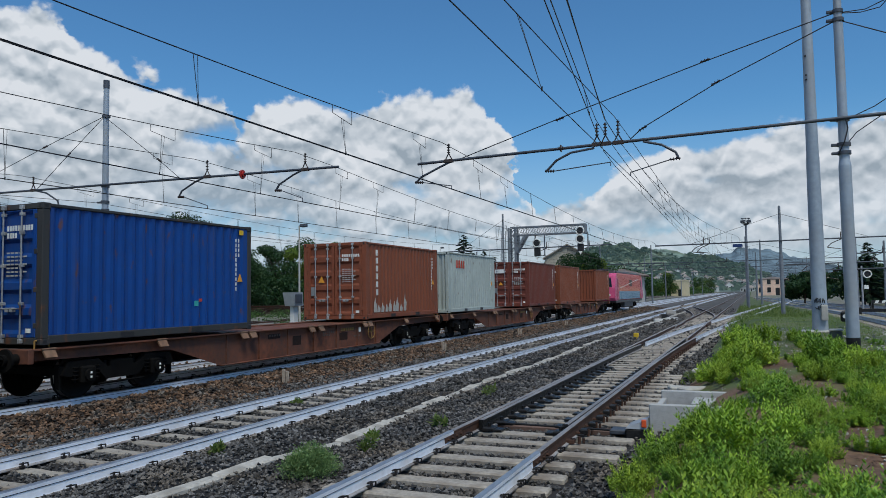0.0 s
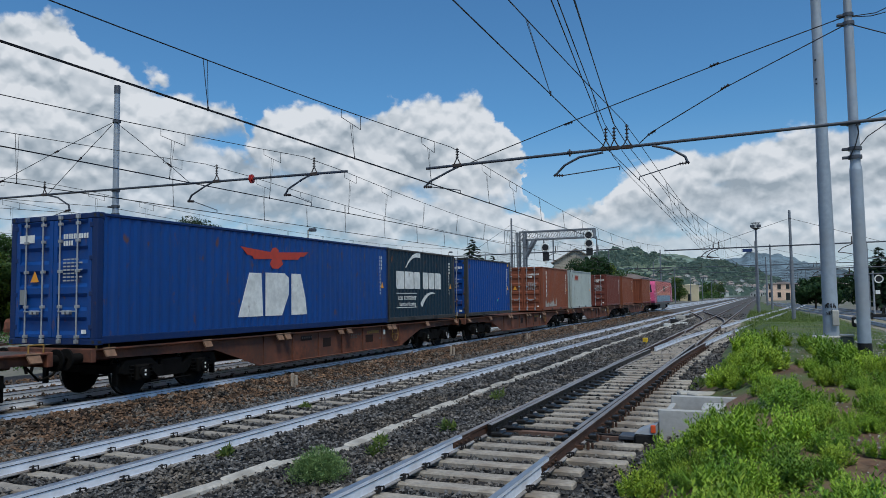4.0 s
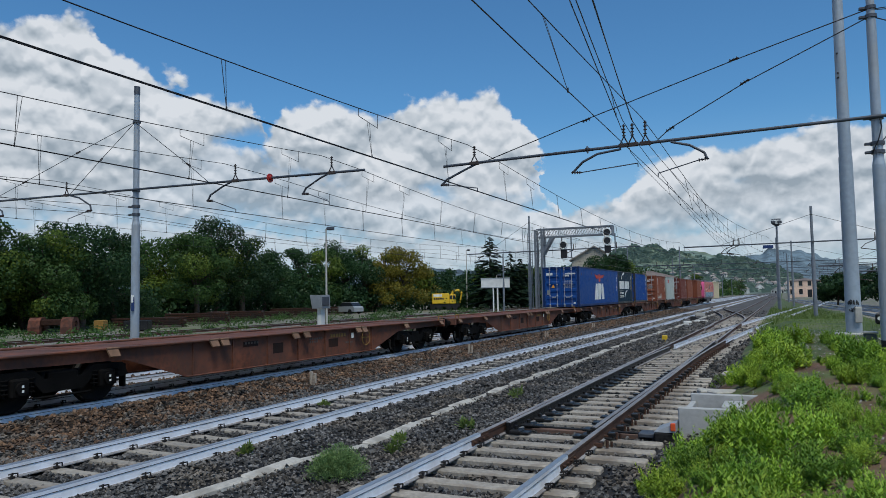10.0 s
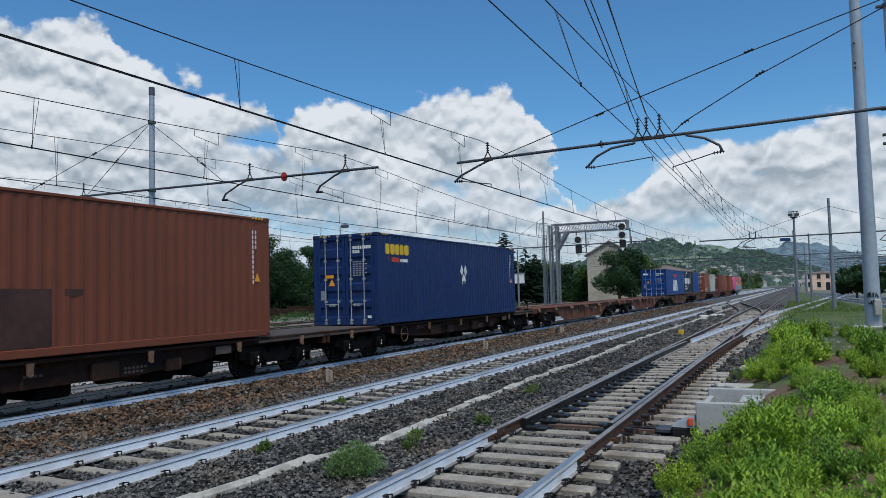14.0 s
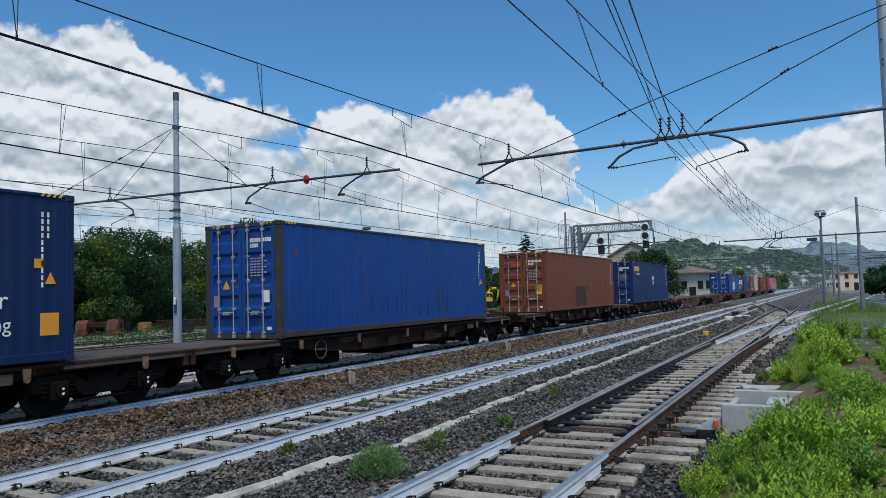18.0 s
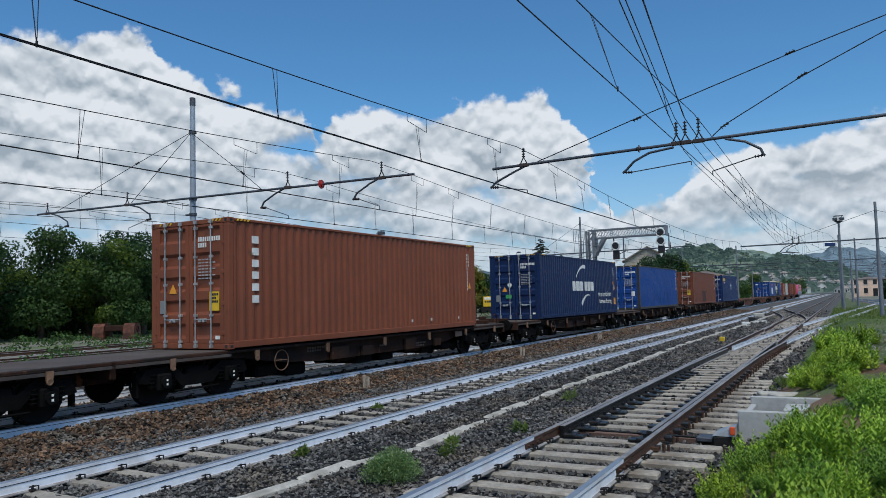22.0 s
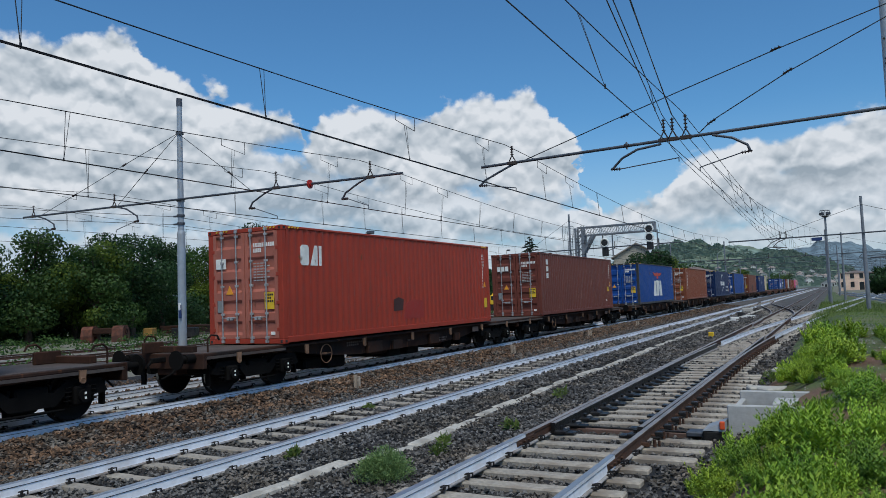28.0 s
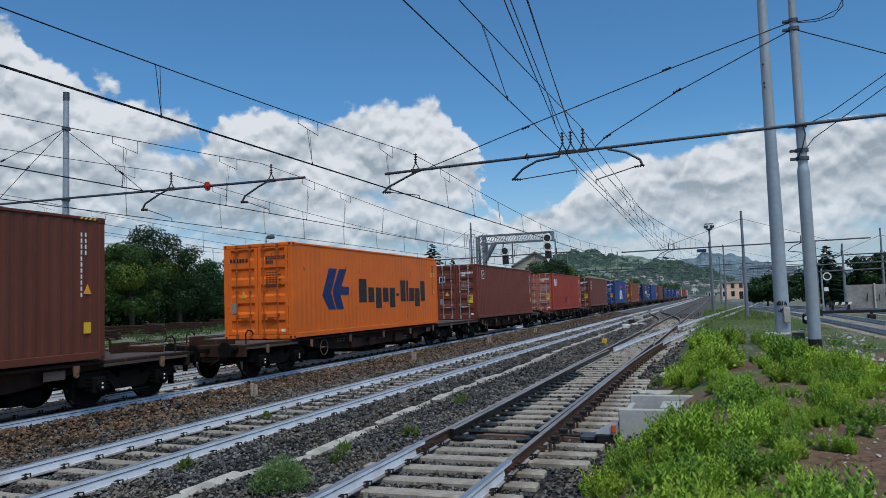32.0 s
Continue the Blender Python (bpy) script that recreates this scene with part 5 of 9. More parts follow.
for k, (a, w, lo, hi) in enumerate(((0, 0.42, 0, 1.0), (0.52, 0.34, 0, 0.64), (0.96, 0.34, -0.26, 0.64), (1.40, 0.34, 0, 0.64), (1.84, 0.34, -0.26, 0.64), (2.26, 0.18, 0.26, 0.38), (2.56, 0.34, 0, 1.0), (2.98, 0.12, 0, 1.0), (3.18, 0.36, 0, 0.64), (3.60, 0.36, -0.26, 0.64), (4.04, 0.34, 0, 1.0))):
    shape("logo", c, "side", -1.70, CZ + 1.02, [(a * 1.43, lo * 0.84), ((a + w) * 1.43, lo * 0.84), ((a + w) * 1.43, hi * 0.84), (a * 1.43, hi * 0.84)], M_MARK_K, "black painted block")
for k in range(6):
    shape("logo", c, "end", -0.97 + k * 0.11, CZ + 2.35, rect(0.08, 0.11), M_MARK_K, "black painted block", half=6.095, lift=-0.004)
for y in (5.3, 5.6):
    shape("sticker", c, "side", y, CZ + 2.05, rect(0.13, 0.2), M_MARK_Y, "yellow sticker", lift=0.004)
c = container(-239.6, 12.19, 1, paint("dull red-brown container paint", (0.14, 0.040, 0.024), 0.25, streak=0.2), "dull red-brown forty-foot container with small yellow stickers", corner_stripes=True)
shape("sticker", c, "side", 5.55, CZ + 0.55, rect(0.18, 0.22), M_MARK_Y, "yellow sticker", lift=0.004)


# ----- the locomotive -----
def locomotive():
    w = tagged(empty("electric_locomotive"), "electric locomotive in pink, red and pale blue livery", "locomotive")
    pink = shader("pink loco paint", (0.62, 0.10, 0.22), 0.3, vary=0.05, bump=0.02)
    red = shader("red loco paint", (0.60, 0.075, 0.045), 0.3, vary=0.05, bump=0.02)
    blue = shader("pale blue loco paint", (0.16, 0.30, 0.42), 0.3, vary=0.05, bump=0.02)
    grey = shader("dark grey loco paint", (0.09, 0.09, 0.095), 0.45, vary=0.08, bump=0.03)
    glass = shader("dark cab glass", (0.012, 0.014, 0.016), 0.06, vary=0.0, bump=0.0, spec=0.6)
    h = 9.2
    b = Build()
    b.cbox(-1.48, 1.48, -h + 1.2, h - 1.2, 1.2, 3.75, 0.06)
    b.part("body", red, w, "red body side")
    for s in (-1, 1):
        b = Build()
        prof = [(h - 1.2, 1.2), (h - 0.1, 1.2), (h, 1.45), (h - 0.08, 2.35), (h - 0.55, 3.45), (h - 0.9, 3.72), (h - 1.2, 3.75)]
        v = [(x, s * y, z) for x in (-1.48, 1.48) for y, z in prof]
        n = len(prof)
        b.add(v, [(i, (i + 1) % n, n + (i + 1) % n, n + i) for i in range(n)] + [tuple(range(n)), tuple(range(n, 2 * n))])
        b.part("cab_front", pink, w, "pink cab front")
        b = Build()
        b.add([(-1.2, s * (h - 0.10), 2.45), (1.2, s * (h - 0.10), 2.45), (1.05, s * (h - 0.47), 3.32), (-1.05, s * (h - 0.47), 3.32), (-1.2, s * (h - 0.3), 2.45), (1.2, s * (h - 0.3), 2.45), (1.05, s * (h - 0.67), 3.32), (-1.05, s * (h - 0.67), 3.32)],
              [(0, 1, 2, 3), (7, 6, 5, 4), (0, 4, 5, 1), (1, 5, 6, 2), (2, 6, 7, 3), (3, 7, 4, 0)])
        b.part("windscreen", glass, w, "dark windscreen")
        for x in (-0.95, 0.95):
            b = Build()
            b.tube((x, s * (h - 0.1), 1.72), (x, s * (h + 0.02), 1.72), 0.11, n=14)
            b.part("lamp", M_MARK_W, w, "round white lamp")
        buffers(w, s * (h - 0.05), s)
        for sx in (-1, 1):
            b = Build()
            b.cbox(sx * 1.48 - 0.01, sx * 1.48 + 0.01, min(s * 7.3, s * 7.9), max(s * 7.3, s * 7.9), 1.3, 3.3, 0.004)
            d = b.part("cab_door", pink, w, "pink cab door")
            b = Build()
            b.cbox(sx * 1.49 - 0.008, sx * 1.49 + 0.008, min(s * 7.4, s * 7.8), max(s * 7.4, s * 7.8), 2.45, 3.15, 0.004)
            b.part("door_window", glass, d)
            b = Build()
            for y in (7.22, 7.98):
                b.tube((sx * 1.53, s * y, 1.25), (sx * 1.53, s * y, 2.4), 0.016, n=6)
            b.part("grab_rail", M_BAR, w, "bright grab rail")
    for sx in (-1, 1):
        b = Build()
        b.cbox(sx * 1.485 - 0.008, sx * 1.485 + 0.008, -6.9, 6.9, 1.28, 2.05, 0.004)
        b.part("side_band", blue, w, "pale blue side band")
        b = Build()
        v = [(-6.9, 2.06), (6.9, 2.06), (6.9, 2.25), (3, 2.5), (-2, 2.3), (-6.9, 2.75)]
        b.plate(v, sx * 1.485 - 0.008, sx * 1.485 + 0.008)
        b.part("side_band", shader("orange-red loco paint", (0.72, 0.20, 0.11), 0.3, vary=0.05, bump=0.02), w, "orange-red sweeping side band")
        b = Build()
        b.plate([(-6.8, 2.35), (-6.2, 2.35), (5.6, 3.3), (5.0, 3.3)], sx * 1.492 - 0.008, sx * 1.492 + 0.008)
        b.part("side_stripe", M_MARK_W, w, "slanting white stripe")
        b = Build()
        b.cbox(sx * 1.49 - 0.008, sx * 1.49 + 0.008, -0.6, 1.2, 2.55, 3.2, 0.004)
        b.part("side_panel", M_MARK_DIM, w, "pale side panel")
        b = Build()
        b.cbox(sx * 1.30 - 0.1, sx * 1.30 + 0.1, -7.5, 7.5, 3.74, 3.95, 0.05)
        b.part("roof_edge", grey, w, "grey roof edge")
    b = Build()
    b.cbox(-1.3, 1.3, -2.8, 2.8, 0.45, 1.2, 0.08)
    b.cbox(-1.45, 1.45, -8.6, 8.6, 0.98, 1.22, 0.03)
    b.part("underframe", grey, w, "grey underframe")
    b = Build()
    for y in (-5.5, 0, 5.0):
        b.cbox(-0.9, 0.9, y - 0.9, y + 0.9, 3.75, 4.02, 0.05)
    b.part("roof_gear", grey, w, "grey roof equipment")
    for s in (-1, 1):
        b = Build()
        y = s * 5.4
        b.path([(0, y, 4.05), (0, y + s * 1.6, 4.2)], 0.05)
        b.path([(-0.5, y - 0.5, 4.1), (0.5, y - 0.5, 4.1), (0.4, y + s * 1.1, 4.15), (-0.4, y + s * 1.1, 4.15), (-0.5, y - 0.5, 4.1)], 0.03)
        b.path([(0, y, 4.1), (0, y + 1.1, 4.55 if s > 0 else 4.15), (0, y, 5.0 if s > 0 else 4.2)], 0.035)
        b.path([(-0.8, y, 5.0 if s > 0 else 4.2), (0.8, y, 5.0 if s > 0 else 4.2)], 0.03)
        b.part("pantograph", M_STEEL_DARK, w, "dark steel pantograph")
    add_bogies(w, 5.2)
    return w


TRAIN.append((locomotive(), 67.7 + 9.9 + 9.9))

# ---------- tracks ----------
WHITE_RAIL, RUST_RAIL = [M_RAIL_SIDE, M_RAIL_TOP], [M_RAIL_RUST, M_HEAD_RUST]
BLADE = [M_IRON, M_HEAD_RUST]
track("track_middle", TRACK_B, -25, 420, "straight railway track with white-painted rails on concrete sleepers")
track("track_train", TRACK_C, -25, 420, "straight railway track with white-painted rails under the train")
track("track_beyond", TRACK_D, -25, 420, "straight railway track with white-painted rails beyond the train", z=-0.12, near=(-9, 50), clips=False)

M_SLEEPER_NEW = shader("pale turnout sleeper", (0.39, 0.345, 0.29), 0.9, vary=0.16, grain=18, stain=2.5, bump=0.3, tint=(0.20, 0.16, 0.125), tint_scale=1.8, tint_amount=0.7, each=0.1)
M_RED_OXIDE = shader("rust-red steel bearer", (0.15, 0.095, 0.078), 0.8, 0.1, vary=0.2, bump=0.2)
TOE, BEND, TANGENT = 19.5, 265.0, 42.0


def branch(y):
    """How far the branch has left the straight track."""
    if y < TOE:
        return 0.0
    k = min(y, TANGENT) - TOE
    return k * k / (2 * BEND) + max(0.0, y - TANGENT) * (TANGENT - TOE) / BEND


def turnout():
    tr = tagged(empty("track_near"), "railway turnout with rusty switch rails on pale concrete sleepers", "railway track", kind="structure")
    xl, xr = TRACK_A - GAUGE / 2, TRACK_A + GAUGE / 2
    rail(tr, xl, -20, 9.75, WHITE_RAIL, "white-painted rail")
    rail(tr, xr, -20, 8.8, WHITE_RAIL, "white-painted rail")
    rail(tr, xl, 9.76, 330, RUST_RAIL, "rusty stock rail")
    bent_rail(tr, [(xr + branch(y), y) for y in [8.81, 14, TOE] + [TOE + 1.5 * k for k in range(1, 9)]], RUST_RAIL, "rusty curved stock rail")
    bent_rail(tr, [(xr + branch(y), y) for y in [31.51 + 2.5 * k for k in range(44)]], WHITE_RAIL, "white-painted branch rail")
    # switch blades lie against the stock rails and part from them
    bent_rail(tr, [(xl + 0.075 + branch(y) + 0.02 * max(0, 20 - y) / 8, y) for y in [10.7] + [12.4 + 1.25 * k for k in range(13)]], BLADE, "dark switch blade")
    bent_rail(tr, [(xl + 0.075 + branch(y), y) for y in [28.6 + 2.5 * k for k in range(44)]], WHITE_RAIL, "white-painted branch rail")
    bent_rail(tr, [(xr - 0.075 - 0.02 * max(0, 20 - y) / 8, y) for y in (10.7, 12.4, 16, 20, 26, 31)], BLADE, "dark switch blade")
    rail(tr, xr, 31.02, 330, RUST_RAIL, "rusty rail")
    for x, y0, y1 in ((xl + 0.11, 41.5, 47), (xr + branch(44) - 0.11, 41.5, 46.5)):
        rail(tr, x, y0, y1, RUST_RAIL, "rusty check rail")
    # fishplates where white rails meet the rusty ones
    for x, y in ((xl, 9.75), (xr, 8.8)):
        b = Build()
        for s in (-1, 1):
            b.cbox(x + s * 0.012, x + s * 0.045, y - 0.32, y + 0.32, 0.045, 0.125, 0.006) if s > 0 else b.cbox(x - 0.045, x - 0.012, y - 0.32, y + 0.32, 0.045, 0.125, 0.006)
            for d in (-0.24, -0.08, 0.08, 0.24):
                b.tube((x + s * 0.04, y + d, 0.085), (x + s * 0.075, y + d, 0.085), 0.018, n=6)
        b.part("fishplate", M_RAIL_RUST, tr, "bolted rusty fishplate")
    # sleepers, longer as the branch leaves
    meshes = {}
    y = -9.0
    while y < 66:
        wide = 2.45 + (0.35 if 9.5 < y < TOE else 0) + branch(y)
        key = round(wide * 5) / 5
        if key not in meshes:
            b = Build()
            b.cbox(-key / 2, key / 2, -0.112, 0.112, -0.16, 0.0, 0.018)
            meshes[key] = b.mesh("sleeper", M_SLEEPER_NEW)
        dark = abs(y - 11.4) < 0.25
        if not dark:
            piece("sleeper", meshes[key], tr, pose(TRACK_A + (key - 2.45) / 2 + random.uniform(-0.03, 0.03), y, random.uniform(-0.015, 0.0), 0, 0, random.uniform(-0.8, 0.8)))
        if y < 34:
            for x in (xl, xr + branch(y)):
                if not (11.5 < y < 21):
                    piece("rail_clip", CLIP, tr, pose(x, y, 0))
        y += 0.6
    b = Build()
    b.cbox(TRACK_A - 1.05, TRACK_A + 1.5, 11.30, 11.48, -0.10, 0.004, 0.02)
    b.part("steel_bearer", M_RED_OXIDE, tr, "rust-red steel bearer")
    # greased slide chairs and bolts under the blades
    chair = Build()
    chair.cbox(-0.16, 0.42, -0.10, 0.10, 0.0, 0.035, 0.01)
    chair.cbox(-0.20, -0.08, -0.06, 0.06, 0.02, 0.10, 0.015)
    chair.cbox(0.12, 0.30, -0.12, 0.12, 0.0, 0.06, 0.015)
    chair.tube((0.2, 0.0, 0.05), (0.2, 0.0, 0.11), 0.03, n=6)
    chair = chair.mesh("slide_chair", M_IRON)
    y = 10.8
    while y < 21:
        piece("slide_chair", chair, tr, pose(xl, y, 0))
        piece("slide_chair", chair, tr, pose(xr, y, 0, 0, 0, 180))
        y += 0.6
    chairs = Build()
    chairs.cbox(-0.07, 0.08, -0.06, 0.06, 0.0, 0.065, 0.012)
    chairs.tube((0.14, 0, 0.0), (0.14, 0, 0.10), 0.025, n=6)
    chairs.tube((0.18, 0.09, 0.0), (0.18, 0.09, 0.07), 0.02, n=6)
    chairs = chairs.mesh("rail_brace", M_RAIL_RUST)
    y = 10.2
    while y < 31:
        piece("rail_brace", chairs, tr, pose(xr + branch(y) + 0.06, y, 0))
        piece("rail_brace", chairs, tr, pose(xl - 0.06, y, 0, 0, 0, 180))
        y += 0.6
    b = Build()
    for y in (11.2,):
        b.tube((xl, y, 0.05), (xr + 0.55, y, 0.03), 0.016, n=8)
    b.part("switch_rod", M_IRON, tr, "black switch rod")
    # frog
    b = Build()
    b.plate([(43.5, 0.02), (48.2, 0.02), (48.2, 0.165), (43.5, 0.165)], xr - 0.05, xr + 0.09)
    b.part("frog", M_RAIL_RUST, tr, "rusty cast frog")


turnout()


def crossover():
    """Rusty rails that swing from the near track over to the middle one, farther down."""
    tr = tagged(empty("track_crossover"), "rusty crossover rails between two tracks", "railway track", kind="structure")

    def s_bend(y):
        return TRACK_A + (TRACK_B - TRACK_A) * smooth(52.0, 104.0, y)
    for s in (-1, 1):
        bent_rail(tr, [(s_bend(y) + s * GAUGE / 2, y) for y in range(52, 105, 2)], RUST_RAIL, "rusty rail")
    b = Build()
    for y in range(56, 102, 1):
        x = s_bend(y)
        b.box(x - 1.3, x + 1.3, y - 0.12, y + 0.12, -0.1, -0.006)
    tagged(b.part("distant_sleepers", M_SLEEPER, tr), kind="stuff")


crossover()


# ---------- loose ballast stones ----------
# the line of the concrete cable duct between the tracks
DUCT = [(-6.05, 3.0), (-6.0, 8.3), (-5.66, 9.6), (-5.72, 10.6), (-6.0, 13.3), (-5.97, 15.4), (-6.05, 17.0), (-5.98, 21.5), (-6.04, 25.0), (-6.15, 31.0), (-6.1, 44.0), (-6.1, 78.0)]

def stones(name, n, box, size, mat, label, z_off=0.0, keep=None, seed=1):
    rng = np.random.default_rng(seed)
    x0, x1, y0, y1 = box
    y = y0 + (y1 - y0) * rng.random(n) ** (1.5 if y0 > 0 else 0.8)
    x = rng.uniform(x0, x1, n)
    ok = np.ones(n, bool)
    away = np.clip(y - TOE, 0, TANGENT - TOE) ** 2 / (2 * BEND)
    wide = np.where((y > 9.5) & (y < TOE), 0.35, 0.0) + away
    ok &= np.abs(x - TRACK_A - away - GAUGE / 2) > 0.10
    ok &= np.abs(x - np.interp(y, [p[1] for p in DUCT], [p[0] for p in DUCT])) > 0.06 + 0.05 * rng.random(n)
    for cx, half in ((TRACK_A, 1.25), (TRACK_B, 0.80), (TRACK_C, 0.80), (TRACK_D, 0.80)):
        on = (x > cx - half) & (x < cx + half + (wide if cx == TRACK_A else 0.0))
        ph = np.abs((y - 3.0 + 0.3) % 0.6 - 0.3)
        ok &= ~(on & (ph < (0.17 if cx == TRACK_A else 0.125)) & (rng.random(n) > (0.004 if cx == TRACK_A else 0.10)))
        for s in (-1, 1):
            ok &= np.abs(x - cx - s * GAUGE / 2) > (0.10 if cx in (TRACK_A, TRACK_D) else 0.075)
    if keep is not None:
        ok &= keep(x, y, rng.random(n))
    x, y = x[ok], y[ok]
    n = len(x)
    z = np.array([ground_z(a, b_) for a, b_ in zip(x, y)]) + z_off
    sz = size * rng.uniform(0.55, 1.35, n) * (1 + 0.018 * np.maximum(0, y - 8))
    base = np.array([(1, 0, 0), (-1, 0, 0), (0, 1, 0), (0, -1, 0), (0, 0, 1), (0, 0, -1)], float)
    v = base[None] * rng.uniform(0.55, 1.25, (n, 6, 1)) + rng.uniform(-0.35, 0.35, (n, 6, 3))
    v *= sz[:, None, None] * np.array([0.62, 0.62, 0.48])
    a = rng.uniform(0, 6.283, n)
    c, s = np.cos(a)[:, None], np.sin(a)[:, None]
    tilt = rng.uniform(-0.6, 0.6, n)
    ct, st = np.cos(tilt)[:, None], np.sin(tilt)[:, None]
    X, Y, Z = v[..., 0], v[..., 1], v[..., 2]
    Y, Z = Y * ct - Z * st, Y * st + Z * ct
    v = np.stack([X * c - Y * s + x[:, None], X * s + Y * c + y[:, None], Z + (z + sz * rng.uniform(-0.35, 0.75, n))[:, None]], -1).reshape(-1, 3)
    tri = np.array([(0, 2, 4), (2, 1, 4), (1, 3, 4), (3, 0, 4), (2, 0, 5), (1, 2, 5), (3, 1, 5), (0, 3, 5)])
    f = (tri[None] + 6 * np.arange(n)[:, None, None]).reshape(-1, 3)
    me = bpy.data.meshes.new(name)
    me.vertices.add(len(v))
    me.vertices.foreach_set("co", v.ravel())
    me.loops.add(f.size)
    me.loops.foreach_set("vertex_index", f.ravel().astype(np.int32))
    me.polygons.add(len(f))
    me.polygons.foreach_set("loop_start", np.arange(0, f.size, 3, dtype=np.int32))
    me.polygons.foreach_set("use_smooth", np.zeros(len(f), bool))
    me.update(calc_edges=True)
    me.materials.append(mat)
    return tagged(new(name, me), label, "gravel", kind="stuff")


def rusty(x, y, r):
    return r < np.clip((-10.05 - x) / 0.9, 0.0, 1.0) + 0.10


stones("ballast_stones", 88000, (-12.2, -1.15, 3.5, 15.0), 0.048, M_STONE, "dark grey angular ballast stones", keep=lambda x, y, r: ~rusty(x, y, r), seed=2)
stones("ballast_stones", 52000, (-12.2, -1.35, 15.0, 46.0), 0.056, M_STONE, "dark grey angular ballast stones", keep=lambda x, y, r: ~rusty(x, y, r), seed=3)
stones("rusty_ballast_stones", 66000, (-12.3, -9.0, 5.0, 50.0), 0.059, M_STONE_RUST, "rust-stained brown ballast stones", keep=rusty, seed=4)
stones("ballast_stones", 9000, (-12.2, -1.5, 44.0, 82.0), 0.058, M_STONE, "dark grey angular ballast stones", keep=lambda x, y, r: ~rusty(x, y, r), seed=6)
stones("rusty_ballast_stones", 9000, (-12.3, -9.3, 47.0, 95.0), 0.056, M_STONE_RUST, "rust-stained brown ballast stones", keep=rusty, seed=7)
stones("ballast_stones", 12000, (-12.2, -1.15, -10.0, 3.6), 0.062, M_STONE, "dark grey angular ballast stones", seed=8)
stones("ballast_stones", 26000, (-19.6, -12.3, 6.0, 46.0), 0.056, M_STONE_RUST, "rust-stained brown ballast stones", seed=5)



def cable_duct():
    d = tagged(empty("cable_duct"), "line of pale concrete cable duct covers", "cable duct", kind="structure")
    b = Build()
    b.cbox(-0.105, 0.105, -0.485, 0.485, -0.12, 0.0, 0.025)
    me = b.mesh("duct_cover", shader("dusty tan concrete", (0.52, 0.485, 0.43), 0.95, vary=0.14, grain=14, stain=1.5, bump=0.4, tint=(0.20, 0.18, 0.15), tint_scale=1.8, tint_amount=0.7, each=0.12))
    for (xa, ya), (xb, yb) in zip(DUCT, DUCT[1:]):
        L = math.hypot(xb - xa, yb - ya)
        n = max(1, round(L))
        for k in range(n):
            t = (k + 0.5) / n
            x, y = xa + (xb - xa) * t, ya + (yb - ya) * t
            m = pose(x + random.uniform(-0.03, 0.03), y, ground_z(x, y) + 0.045 + random.uniform(-0.025, 0.02), random.uniform(-1.2, 1.2), random.uniform(-5, 5), math.degrees(math.atan2(xa - xb, yb - ya)) + random.uniform(-2, 2))
            o = piece("duct_cover", me, d, m @ Matrix.Diagonal((1, L / n, 1, 1)))


cable_duct()
M_PEG = shader("weathered pale wood", (0.42, 0.35, 0.28), 0.9, vary=0.2, grain=20, bump=0.3)
for y in (15.6, 26.0, 36.1, 46.5):
    x = -10.78 - 0.006 * (y - 15)
    p = tagged(empty("marker_post", pose(x, y, ground_z(x, y) - 0.05)), "pair of short weathered wooden pegs in the ballast", "post", "marker posts between the tracks")
    for dx, ht in ((-0.05, 0.42), (0.06, 0.38)):
        b = Build()
        b.cbox(dx - 0.035, dx + 0.035, -0.03, 0.03, 0.0, ht, 0.008)
        b.part("peg", M_PEG, p)

b = Build()
b.cbox(-0.11, 0.11, -0.10, 0.10, 0.0, 0.30, 0.02)
tagged(b.thing("marker_block", M_MARK_Y, pose(-4.92, 34.4, ground_z(-4.92, 34.4) - 0.03)), "small bright yellow marker block on the ballast", "marker")

# ---------- masts, cross arms and overhead wires ----------
M_INSUL = shader("dark brown insulator", (0.045, 0.03, 0.026), 0.25, vary=0.1, bump=0.05)
M_DISC = shader("red warning disc", (0.40, 0.03, 0.025), 0.45, vary=0.08)
M_POLE = shader("pale weathered mast", (0.33, 0.385, 0.45), 0.55, 0.2, vary=0.08, grain=7, stain=0.6, bump=0.08, tint=(0.33, 0.33, 0.33), tint_scale=0.8, tint_amount=0.5, streak=0.12)
M_SIGN_BLUE = shader("navy blue plate", (0.015, 0.04, 0.14), 0.5, vary=0.05)


def insulator(b, p, q, r=0.045, n=5):
    """A ribbed rod between two points."""
    p, q = Vector(p), Vector(q)
    d = (q - p).normalized()
    u = d.orthogonal().normalized()
    w = d.cross(u)
    L = (q - p).length
    prof = [(0.0, 0.0), (0.0, 0.4)]
    for k in range(n):
        c = (k + 0.5) * L / n
        prof += [(c - 0.013, 0.4), (c - 0.009, 1.0), (c + 0.009, 1.0), (c + 0.013, 0.4)]
    prof += [(L, 0.4), (L, 0.0)]
    m = 10
    vs = [tuple(p + d * a + (u * math.cos(0.6283 * i) + w * math.sin(0.6283 * i)) * (r * f)) for i in range(m) for a, f in prof]
    k = len(prof)
    b.add(vs, [(i * k + j, i * k + j + 1, ((i + 1) % m) * k + j + 1, ((i + 1) % m) * k + j) for i in range(m) for j in range(k - 1)])


